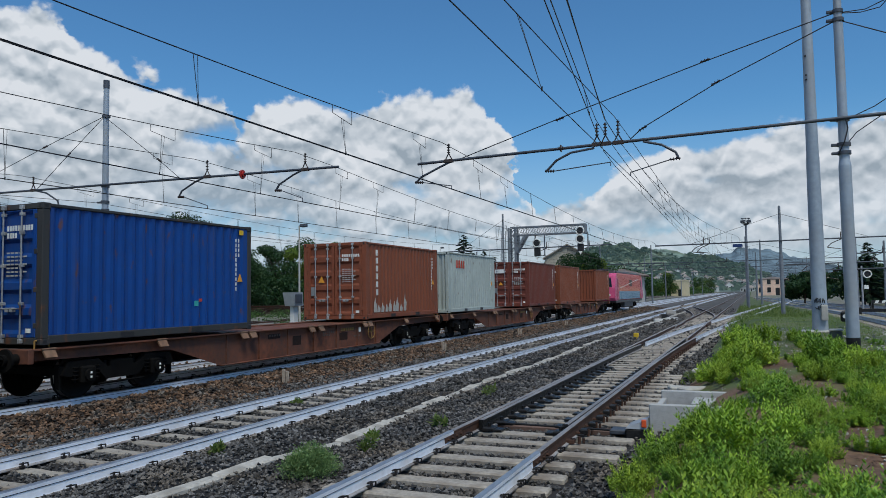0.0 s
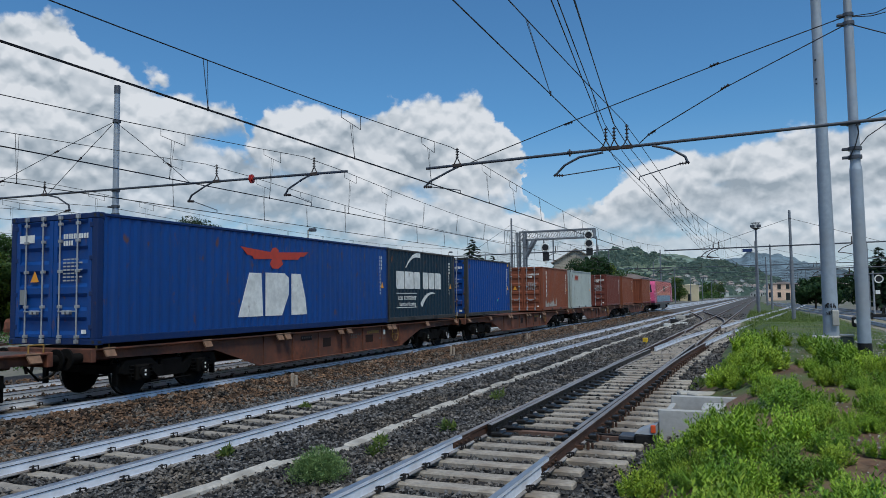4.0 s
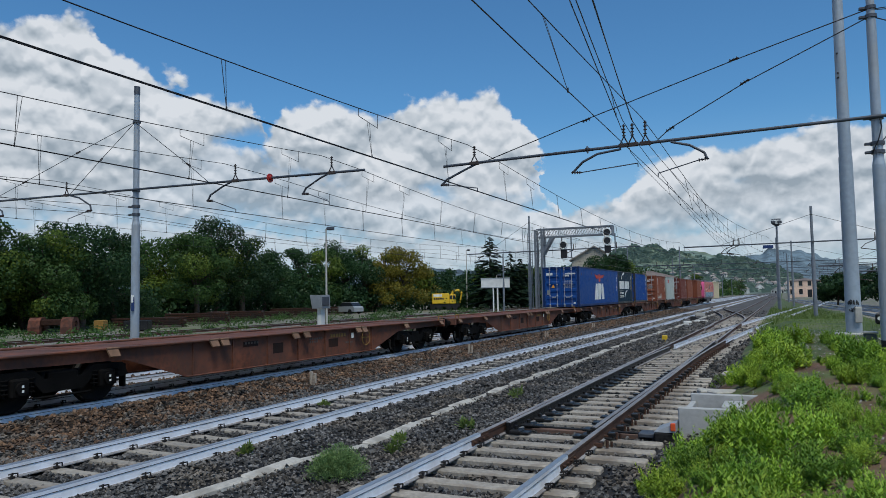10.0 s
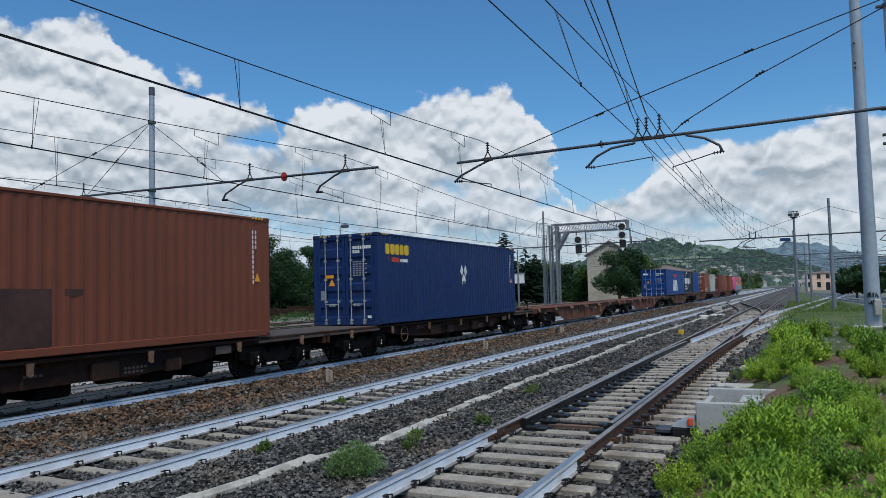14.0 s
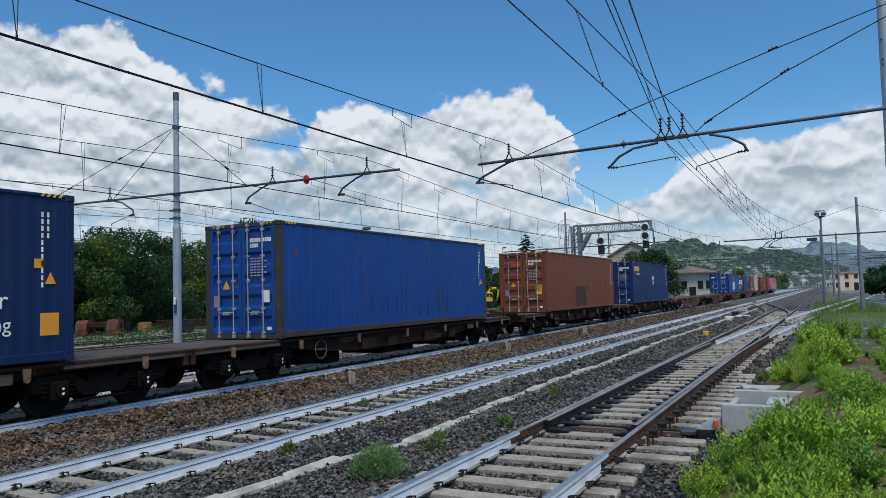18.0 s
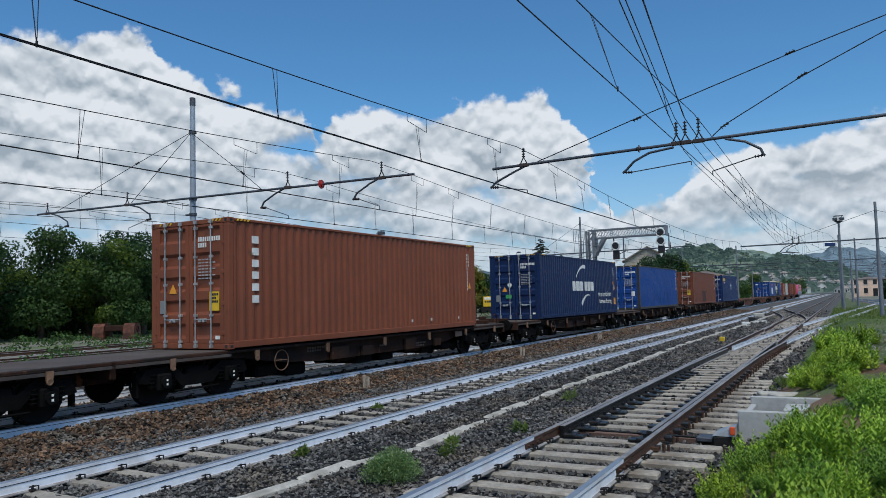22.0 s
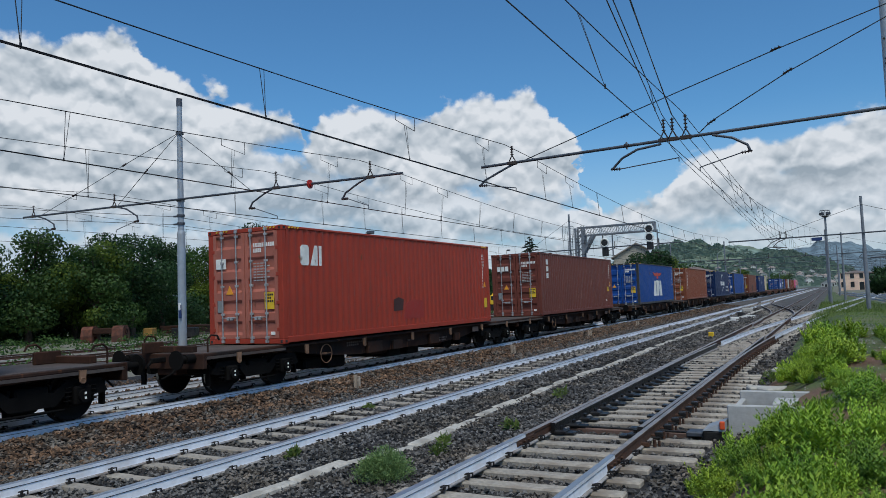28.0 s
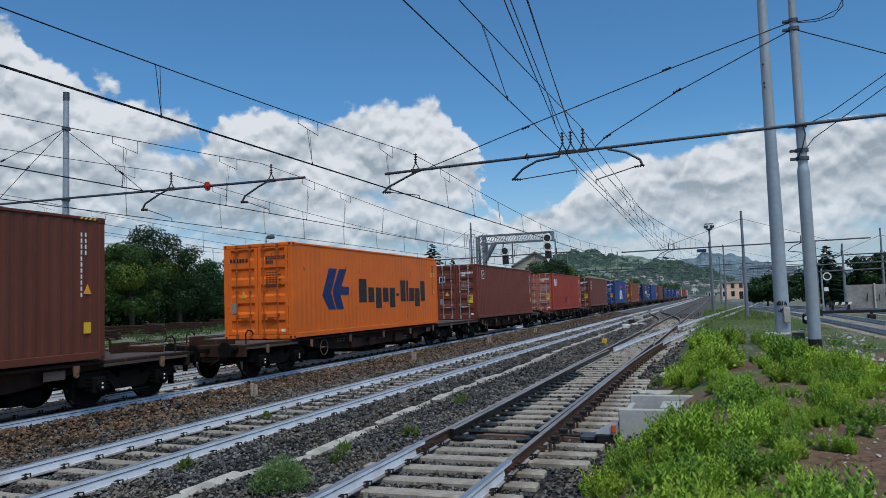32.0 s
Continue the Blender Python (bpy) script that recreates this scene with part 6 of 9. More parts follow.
def post_insulator(arm, x, y, z, top):
    b = Build()
    b.tube((x - 0.10, y, z + 0.03), (x, y, z + 0.22), 0.018, n=6)
    b.tube((x + 0.10, y, z + 0.03), (x, y, z + 0.22), 0.018, n=6)
    b.cbox(x - 0.14, x + 0.14, y - 0.05, y + 0.05, z - 0.06, z + 0.04, 0.012)
    insulator(b, (x, y, z + 0.20), (x, y, top), 0.05, 4)
    b.part("post_insulator", M_INSUL, arm, "dark post insulator")


def steady_arm(arm, pts, tip, y):
    b = Build()
    b.path([(x, y, z) for x, z in pts], 0.032, 8)
    b.part("registration_arm", M_STEEL_DARK, arm, "bent dark steel arm")
    x, z = pts[-1]
    b = Build()
    s = 1 if tip[0] > x else -1
    insulator(b, (x - 0.05 * s, y, z), (x + 0.22 * s, y, z - 0.02), 0.045, 4)
    b.part("insulator", M_INSUL, arm, "ribbed dark insulator")
    b = Build()
    b.path([(x + 0.2 * s, y, z - 0.02), (tip[0], y, tip[1] + 0.10), (tip[0], y, tip[1])], 0.014, 6)
    b.part("steady_tube", M_STEEL_DARK, arm)


M_MAST_FAR = shader("grey weathered mast steel", (0.20, 0.22, 0.25), 0.6, 0.25, vary=0.12, grain=7, bump=0.05)


# near mast with its cross arm
Y_R, Y_L = 19.6, 19.9
MAST_X = 2.12


def near_mast():
    z0 = ground_z(MAST_X, Y_R)
    m = tagged(empty("catenary_mast"), "stepped pale steel catenary mast with a long cross arm", "mast", "catenary masts")
    b = Build()
    b.tube((MAST_X, Y_R, z0 - 0.3), (MAST_X, Y_R, 4.95), 0.145, 0.136, 20)
    b.tube((MAST_X, Y_R, 4.95), (MAST_X, Y_R, 5.1), 0.136, 0.110, 20)
    b.tube((MAST_X, Y_R, 5.1), (MAST_X, Y_R, 8.35), 0.110, 0.104, 20)
    b.tube((MAST_X, Y_R, 8.35), (MAST_X, Y_R, 8.45), 0.104, 0.082, 16)
    b.tube((MAST_X, Y_R, 8.45), (MAST_X, Y_R, 10.2), 0.09, 0.085, 16)
    b.part("pole", M_POLE, m, "stepped pale steel pole")
    b = Build()
    b.tube((MAST_X, Y_R, z0 - 0.05), (MAST_X, Y_R, z0 + 0.28), 0.160, 0.154, 20)
    b.part("base_collar", M_IRON, m, "black base collar")
    b = Build()
    b.tube((MAST_X + 0.3, Y_R - 0.14, 6.06), (-8.85, Y_R - 0.14, 5.86), 0.040, n=12)
    b.part("cross_arm", M_STEEL_DARK, m, "long dark steel cross arm")
    for z, r in ((6.05, 0.15), (8.45, 0.13), (8.66, 0.12), (5.45, 0.15), (5.25, 0.15)):
        b = Build()
        b.tube((MAST_X, Y_R, z - 0.04), (MAST_X, Y_R, z + 0.04), r, n=18)
        b.cbox(MAST_X - r - 0.12, MAST_X - r + 0.02, Y_R - 0.05, Y_R + 0.05, z - 0.03, z + 0.03, 0.01)
        b.part("clamp", M_STEEL_DARK, m, "dark clamp ring")
    y = Y_R - 0.14
    post_insulator(m, -7.88, y, 5.88, 6.37)
    for x in (-3.64, -3.42):
        post_insulator(m, x, y, 5.97, 6.52)
    post_insulator(m, -3.09, y, 5.97, 6.56)
    b = Build()
    for d in (-0.05, 0.0, 0.05):
        b.tube((-4.61 + d - 0.012, y, 5.94), (-4.61 + d + 0.012, y, 5.94), 0.10 - abs(d), n=14)
    b.part("disc_insulator", M_INSUL, m, "dark disc insulator")
    steady_arm(m, [(-7.75, 5.87), (-8.15, 5.72), (-8.75, 5.47), (-8.9, 5.33)], (-7.80, 5.05), y)
    steady_arm(m, [(-3.72, 5.87), (-4.35, 5.80), (-4.75, 5.62), (-5.02, 5.36)], (-3.3, 5.36), y)
    steady_arm(m, [(-2.46, 5.93), (-2.0, 5.80), (-1.66, 5.58), (-1.60, 5.42)], (-2.80, 5.05), y)
    for a, c, d in (((MAST_X - 0.1, 8.62), (-0.89, 7.86), (-4.64, 6.76)), ((MAST_X - 0.1, 8.42), (-0.66, 7.26), (-2.47, 6.28))):
        end = (-7.47, 5.92) if d[0] < -4 else (-2.78, 6.02)
        b = Build()
        b.path([(a[0], Y_R, a[1]), (c[0], Y_R, c[1]), (d[0], y, d[1]), (end[0], y, end[1])], 0.013, 6)
        b.part("stay_wire", M_WIRE, m, "dark stay wire")
        for p in (c, d):
            b = Build()
            u = Vector((a[0] - end[0], 0, a[1] - end[1])).normalized() * 0.12
            insulator(b, (p[0] - u.x, Y_R - 0.07, p[1] - u.z), (p[0] + u.x, Y_R - 0.07, p[1] + u.z), 0.045, 3)
            b.part("stay_insulator", M_INSUL, m, "dark stay insulator")
    # the arm and stays on the yard's side
    b = Build()
    b.tube((MAST_X + 0.3, Y_R - 0.14, 6.06), (9.4, Y_R - 0.14, 6.16), 0.045, n=10)
    b.part("cross_arm", M_STEEL_DARK, m, "long dark steel cross arm")
    b = Build()
    b.path([(MAST_X, Y_R, 8.45), (4.04, Y_R, 7.55), (8.8, Y_R, 6.2)], 0.013, 6)
    b.path([(MAST_X + 0.1, Y_R, 5.5), (2.4, Y_R, 5.72), (4.0, Y_R, 6.79), (6.0, Y_R, 8.1)], 0.011, 6)
    b.path([(MAST_X + 0.1, Y_R, 6.05), (2.8, Y_R, 6.3), (4.01, Y_R, 7.08), (6.0, Y_R, 8.4)], 0.011, 6)
    b.path([(MAST_X + 0.1, Y_R, 8.62), (2.7, Y_R, 8.62), (3.1, Y_R, 8.78), (3.24, Y_R, 9.05), (3.2, Y_R, 9.6)], 0.011, 6)
    b.path([(MAST_X + 0.1, Y_R, 8.60), (2.6, Y_R, 8.56), (3.0, Y_R, 8.62), (3.22, Y_R, 8.85), (3.26, Y_R, 9.6)], 0.011, 6)
    b.part("stay_wire", M_WIRE, m, "dark stay and feed wires")
    b = Build()
    b.path([(MAST_X - 0.14, Y_R - 0.1, 5.2), (MAST_X, Y_R - 0.2, 5.5), (MAST_X + 0.08, Y_R - 0.18, 5.8), (MAST_X + 0.05, Y_R - 0.15, 6.0)], 0.014, 6)
    b.part("feed_cable", M_WIRE, m)


near_mast()


def tall_pole():
    x, y = 2.01, 27.2
    z0 = ground_z(x, y)
    p = tagged(empty("lighting_mast"), "tall tapered pale lighting mast with graffiti on its foot", "mast")
    b = Build()
    b.tube((x, y, z0 - 0.3), (x, y, 6.4), 0.245, 0.205, 12)
    b.tube((x, y, 6.4), (x, y, 14.5), 0.194, 0.138, 12)
    b.part("pole", M_POLE, p, "tapered pale steel pole")
    b = Build()
    b.cbox(x - 0.55, x + 0.35, y - 0.5, y + 0.5, z0 - 0.2, z0 + 0.05, 0.03)
    b.part("footing", M_CONCRETE, p, "concrete footing")
    b = Build()
    b.cbox(x + 0.02, x + 0.22, y - 0.36, y - 0.22, z0 + 0.38, z0 + 0.88, 0.02)
    b.part("switch_box", M_CONCRETE, p, "small pale switch box")
    rng = random.Random(4)
    b = Build()
    for row, n_sign in ((1.02, 5), (0.80, 4)):
        for k in range(n_sign):
            u0 = -0.72 + 0.30 * k + 0.1 * (row < 0.9)
            zig = [(rng.uniform(0.0, 0.26), rng.uniform(-0.09, 0.10)) for _ in range(5)]
            b.path([(x + 0.243 * math.sin(u0 + a), y - 0.243 * math.cos(u0 + a), z0 + row + dz) for a, dz in zig], 0.017, 4)
    b.part("graffiti", M_MARK_K, p, "black graffiti strokes")
    b = Build()
    for z in (9.0, 9.15, 9.8):
        b.tube((x - 0.1, y - 0.13, z), (x - 0.1, y - 0.19, z), 0.03, n=6)
    b.part("bolt", M_IRON, p)
    c = tagged(empty("relay_cabinet"), "weathered green relay cabinet with a pale lid", "cabinet")
    x, y = 1.80, 20.0
    z0 = ground_z(x, y)
    b = Build()
    b.cbox(x - 0.13, x + 0.13, y - 0.16, y + 0.16, z0 - 0.1, 1.05, 0.02)
    b.part("body", shader("faded grey-green paint", (0.065, 0.085, 0.08), 0.6, vary=0.2, rust=0.4), c)
    b = Build()
    b.cbox(x - 0.15, x + 0.15, y - 0.18, y + 0.18, 1.052, 1.10, 0.015)
    b.part("lid", M_CONCRETE, c, "pale lid")


tall_pole()


def far_mast():
    m = tagged(empty("catenary_mast"), "pale catenary mast with a cross arm over four tracks", "mast", "catenary masts")
    x, y = -21.5, Y_L
    b = Build()
    b.tube((x, y, -0.3), (x, y, 4.9), 0.158, 0.146, 20)
    b.tube((x, y, 4.9), (x, y, 5.05), 0.146, 0.112, 20)
    b.tube((x, y, 5.05), (x, y, 10.05), 0.115, 0.095, 16)
    b.part("pole", M_POLE, m, "stepped pale steel pole")
    b = Build()
    b.tube((x, y, 9.75), (x, y, 10.05), 0.108, n=16)
    b.part("cap", M_STEEL_DARK, m, "dark pole cap")
    b = Build()
    b.tube((-30.8, y - 0.14, 6.30), (-11.69, y - 0.14, 6.06), 0.040, n=12)
    b.part("cross_arm", M_STEEL_DARK, m, "long dark steel cross arm")
    for z in (8.72, 6.16, 5.58, 5.28):
        b = Build()
        b.tube((x, y, z - 0.045), (x, y, z + 0.045), 0.145, n=18)
        if z < 5.8:
            b.cbox(x - 0.36, x - 0.1, y - 0.05, y + 0.05, z - 0.03, z + 0.03, 0.01)
        b.part("clamp", M_STEEL_DARK, m, "dark clamp ring")
    yy = y - 0.14
    post_insulator(m, -30.1, yy, 6.30, 6.75)
    post_insulator(m, -25.0, yy, 6.24, 6.75)
    post_insulator(m, -16.77, yy, 6.14, 6.70)
    post_insulator(m, -12.90, yy, 6.08, 6.60)
    b = Build()
    b.tube((-15.34, yy, 6.10), (-15.30, yy, 6.10), 0.15, n=18)
    b.tube((-15.40, yy, 6.10), (-15.24, yy, 6.10), 0.08, n=12)
    b.part("warning_disc", M_DISC, m, "red warning disc")
    steady_arm(m, [(-16.9, 6.12), (-17.3, 5.98), (-17.85, 5.72), (-17.97, 5.53)], (-16.75, 5.05), yy)
    steady_arm(m, [(-12.95, 6.08), (-13.35, 5.93), (-13.88, 5.66), (-14.0, 5.48)], (-13.0, 5.06), yy)
    steady_arm(m, [(-24.9, 6.22), (-24.3, 6.08), (-23.7, 5.75), (-23.66, 5.56)], (-24.9, 5.2), yy)
    steady_arm(m, [(-29.9, 6.28), (-29.3, 6.12), (-28.75, 5.85), (-28.7, 5.66)], (-29.8, 5.2), yy)
    for pts in ([(x, 8.70), (-24.46, 7.85), (-27.5, 6.94), (-29.6, 6.32)], [(x, 8.68), (-23.24, 7.45), (-24.85, 6.28)], [(x, 8.70), (-18.91, 6.88), (-17.96, 6.16)]):
        b = Build()
        b.path([(a, yy + 0.05, c) for a, c in pts], 0.012, 6)
        b.part("stay_wire", M_WIRE, m, "dark stay wire")
        for p, q in zip(pts[1:-1], pts[2:]):
            b = Build()
            u = Vector((p[0] - q[0], 0, p[1] - q[1])).normalized() * 0.12
            insulator(b, (p[0] - u.x, yy + 0.05, p[1] - u.z), (p[0] + u.x, yy + 0.05, p[1] + u.z), 0.04, 3)
            b.part("stay_insulator", M_INSUL, m, "dark stay insulator")
    b = Build()
    b.cbox(x + 0.02, x + 0.14, y - 0.21, y - 0.16, 1.75, 2.25, 0.01)
    b.part("number_plate", M_SIGN_BLUE, m, "small blue plate")
    b = Build()
    b.cbox(x + 0.03, x + 0.13, y - 0.22, y - 0.17, 2.05, 2.32, 0.01)
    b.part("number_plate", M_MARK_W, m, "small white plate")


far_mast()


# catenaries: (contact x, messenger x, contact z, messenger's top, its lowest, support y, span)
DROPPERS = [(-30.2, 0), (-26.3, 0), (-22.4, 0), (-18.5, 0), (-14.5, 0), (-10.5, 0), (-6.0, 1), (-2.05, 1), (2.4, 1), (5.1, 1)]


def catenary(label, xc, xm, zc, ztop, zlow, sup, pair=True, droppers=DROPPERS, lean=0.0):
    c = tagged(empty("overhead_line"), label, "overhead line", "overhead lines")

    def zm(y):
        stops = [sup - 46.4, sup, sup + 46.4, sup + 92.8, sup + 139.2]
        for a, b_ in zip(stops, stops[1:]):
            if a <= y <= b_:
                u = (2 * y - a - b_) / (b_ - a)
                return zlow + (ztop - zlow) * u * u
        return ztop

    def off(y, v):
        return v(y) if callable(v) else v

    def low(y):
        return min(zc(y), zm(y) - 0.04) if callable(zc) else zc
    ys = [sup - 40 + 2.32 * k for k in range(75)]
    b = Build()
    for d in ((-0.022, 0.022) if pair else (0.0,)):
        b.path([(off(y, xc) + d, y, low(y)) for y in ys], 0.0085, 5)
    b.part("contact_wire", M_WIRE, c, "dark contact wire")
    b = Build()
    b.path([(off(y, xm), y, zm(y)) for y in ys], 0.0095, 5)
    b.part("messenger_wire", M_WIRE, c, "sagging dark messenger wire")
    for off_y, loop in list(droppers) + [(8.4 + 3.7 * k, 0) for k in range(23)]:
        y = sup + off_y
        x0, x1, z1 = off(y, xc), off(y + lean, xm), zm(y + lean)
        if z1 - low(y) < 0.2 or abs((off_y + 23.2) % 46.4 - 23.2) < 1.5:
            continue
        b = Build()
        if loop:
            z2 = z1 - 0.28
            b.path([(x1, y - 0.40, zm(y - 0.40)), (x1, y - 0.40, z2 + 0.10), (x1, y + 0.40, z2), (x1, y + 0.40, zm(y + 0.40))], 0.0065, 4)
            b.path([(x1, y - 0.05, z2 + 0.05), (x0, y, low(y))], 0.005, 4)
            b.path([(x1, y + 0.05, z2 + 0.04), (x0, y, low(y))], 0.004, 4)
        else:
            b.path([(x1, y + lean - 0.03, z1), (x0, y, low(y))], 0.006, 4)
            b.path([(x1, y + lean + 0.07, z1), (x0, y, low(y))], 0.005, 4)
        b.tube((x0, y, low(y) - 0.02), (x0, y, low(y) + 0.05), 0.014, n=6)
        b.part("dropper", M_WIRE, c, "thin dropper wire")
    return c


SLANT = 0.9
catenary("twin contact wires and sagging messenger over the middle track", TRACK_B, TRACK_B - 0.08, 5.05, 6.34, 5.66, Y_R - 0.14)
catenary("twin contact wires and sagging messenger over the train's track", TRACK_C, TRACK_C + 0.1, 5.05, 6.57, 5.75, Y_L - 0.14, droppers=[(o - 0.1, k) for o, k in DROPPERS])
catenary("contact wire and sagging messenger over the track beyond the train", TRACK_D, -16.8, 5.05, 6.67, 5.95, Y_L - 0.14, droppers=[(-15.2, 0), (-11.2, 0), (-7.3, 0), (-2.0, 1), (2.6, 1), (5.4, 1)])
catenary("contact wire and messenger over the overgrown yard track", -25.0, -25.0, 5.15, 6.75, 6.0, Y_L - 0.14, pair=False)
catenary("contact wire and messenger over the overgrown yard track", -30.0, -30.1, 5.15, 6.72, 6.0, Y_L - 0.14, pair=False)
catenary("contact wire and messenger over the near track", lambda y: -2.72 - 0.006 * (y - 7), lambda y: -3.09, 5.05, 6.56, 6.05, Y_R - 0.14, pair=False, droppers=[(-9.0, 0)])
catenary("contact wire and messenger slanting over the turnout", lambda y: -3.39 - 0.120 * (y - 19.6) if y < 19.6 else -3.39 + branch(y) * 0.8, lambda y: -3.42 - 0.123 * (y - 19.6) if y < 19.6 else -3.42 + branch(y) * 0.8, lambda y: 5.05 + 1.45 * (1 - smooth(19.6, 44.0, y)), 6.52, 6.0, Y_R - 0.14, pair=False, droppers=[])
catenary("contact wire and messenger slanting over the crossing", lambda y: -3.45 - 0.113 * (y - 19.6) if y < 19.6 else -3.45 - 0.02 * (y - 19.6), lambda y: -3.64 - 0.120 * (y - 19.6) if y < 19.6 else -3.64 - 0.02 * (y - 19.6), 5.65, 6.52, 6.1, Y_R - 0.14, pair=False, droppers=[(-4.7, 0)], lean=SLANT)

b = Build()
for z, dz in ((5.58, 0.1), (5.28, 0.05)):
    pts = []
    for k in range(41):
        y = -26 + 4.59 * k
        u = ((y - 20) % 46.0) / 46.0
        pts.append((-21.85, y, z - 0.9 * 4 * u * (1 - u) * 0.6))
    b.path(pts, 0.009, 5)
tagged(b.thing("feeder_line", M_WIRE), "pair of sagging dark feeder wires along the masts", "overhead line")


def lesser_mast(x, y, h, arm=None, r=0.13, z0=None, label="slim pale catenary mast farther down the line", plate=None):
    z0 = ground_z(x, y) if z0 is None else z0
    m = tagged(empty("catenary_mast", pose(x, y, z0)), label, "mast", "catenary masts")
    b = Build()
    b.tube((0, 0, -0.3), (0, 0, h * 0.55), r, r * 0.92, 12)
    b.tube((0, 0, h * 0.55), (0, 0, h), r * 0.72, r * 0.6, 12)
    b.part("pole", M_MAST_FAR, m, "slim steel pole")
    if arm:
        x0, x1, z, posts = arm
        b = Build()
        b.tube((x0 - x, -0.12, z - z0), (x1 - x, -0.12, z - z0 + 0.1), 0.05, n=8)
        b.part("cross_arm", M_STEEL_DARK, m, "dark cross arm")
        for p in posts:
            b = Build()
            b.tube((p - x, -0.12, z - z0), (p - x, -0.12, z - z0 + 0.55), 0.05, 0.03, 8)
            b.path([(p - x, -0.12, z - z0), (p - x - 0.6, -0.12, z - z0 - 0.25), (p - x - 0.9, -0.12, z - z0 - 0.55), (p - x, -0.12, z - z0 - 0.7)], 0.03, 6)
            b.part("post_insulator", M_INSUL, m, "dark post insulator")
        b = Build()
        b.path([(0, -0.1, h - 0.6), ((x0 - x) * 0.7, -0.12, z - z0 + 0.05)], 0.014, 5)
        b.path([(0, -0.1, h - 0.6), ((x1 - x) * 0.7, -0.12, z - z0 + 0.05)], 0.014, 5)
        b.part("stay_wire", M_WIRE, m)
    if plate:
        b = Build()
        b.cbox(plate[0] - x - 0.35, plate[0] - x + 0.35, -0.2, -0.16, plate[1] - z0 - 0.12, plate[1] - z0 + 0.12, 0.01)
        b.part("number_plate", M_SIGN_BLUE, m, "blue plate")


lesser_mast(2.05, 60.0, 8.2, (-6.9, 10.5, 5.55, (-3.3, -2.9, 6.0)), 0.15, plate=(-0.9, 5.35))
lesser_mast(-20.9, 64.6, 9.4, (-27.0, -11.0, 6.0, (-25.0, -16.8, -13.0)), 0.13, z0=-0.1)
lesser_mast(-14.9, 123.4, 9.5, (-18.5, -9.0, 6.0, (-16.8, -13.0)), 0.15, z0=-0.1)
lesser_mast(-24.0, 66.0, 6.0, None, 0.1, z0=0.0)
lesser_mast(1.2, 112.0, 9.0, (-16.0, 14.0, 6.0, (-13.0, -7.8, -3.2, 4.0, 9.0)), 0.16, z0=-0.1)
lesser_mast(-21.0, 112.0, 9.0, (-27.0, -12.0, 6.0, (-25.0, -16.8, -13.0)), 0.14, z0=-0.1)
for k, y in enumerate((150, 190, 235, 285, 340)):
    lesser_mast(0.8 + 0.3 * k, y, 9.0, (-18.0, 16.0, 6.2, (-13.0, -7.8, -3.2, 5.0)), 0.18, z0=-0.1)
    lesser_mast(-20.5, y + 8, 9.0, None, 0.16, z0=-0.1)
    lesser_mast(11.0, y - 12, 8.5, (4.0, 19.0, 6.4, (8.0, 14.0)), 0.16, z0=0.3)
for x, y, h in ((-0.6, 98.0, 8.6), (7.6, 66.0, 5.6), (8.95, 62.0, 5.0), (13.0, 70.0, 6.5), (17.0, 76.0, 6.5)):
    lesser_mast(x, y, h, (x - 5, x + 6, h - 1.6, (x - 3, x + 4)) if x > 4 else None, 0.11)


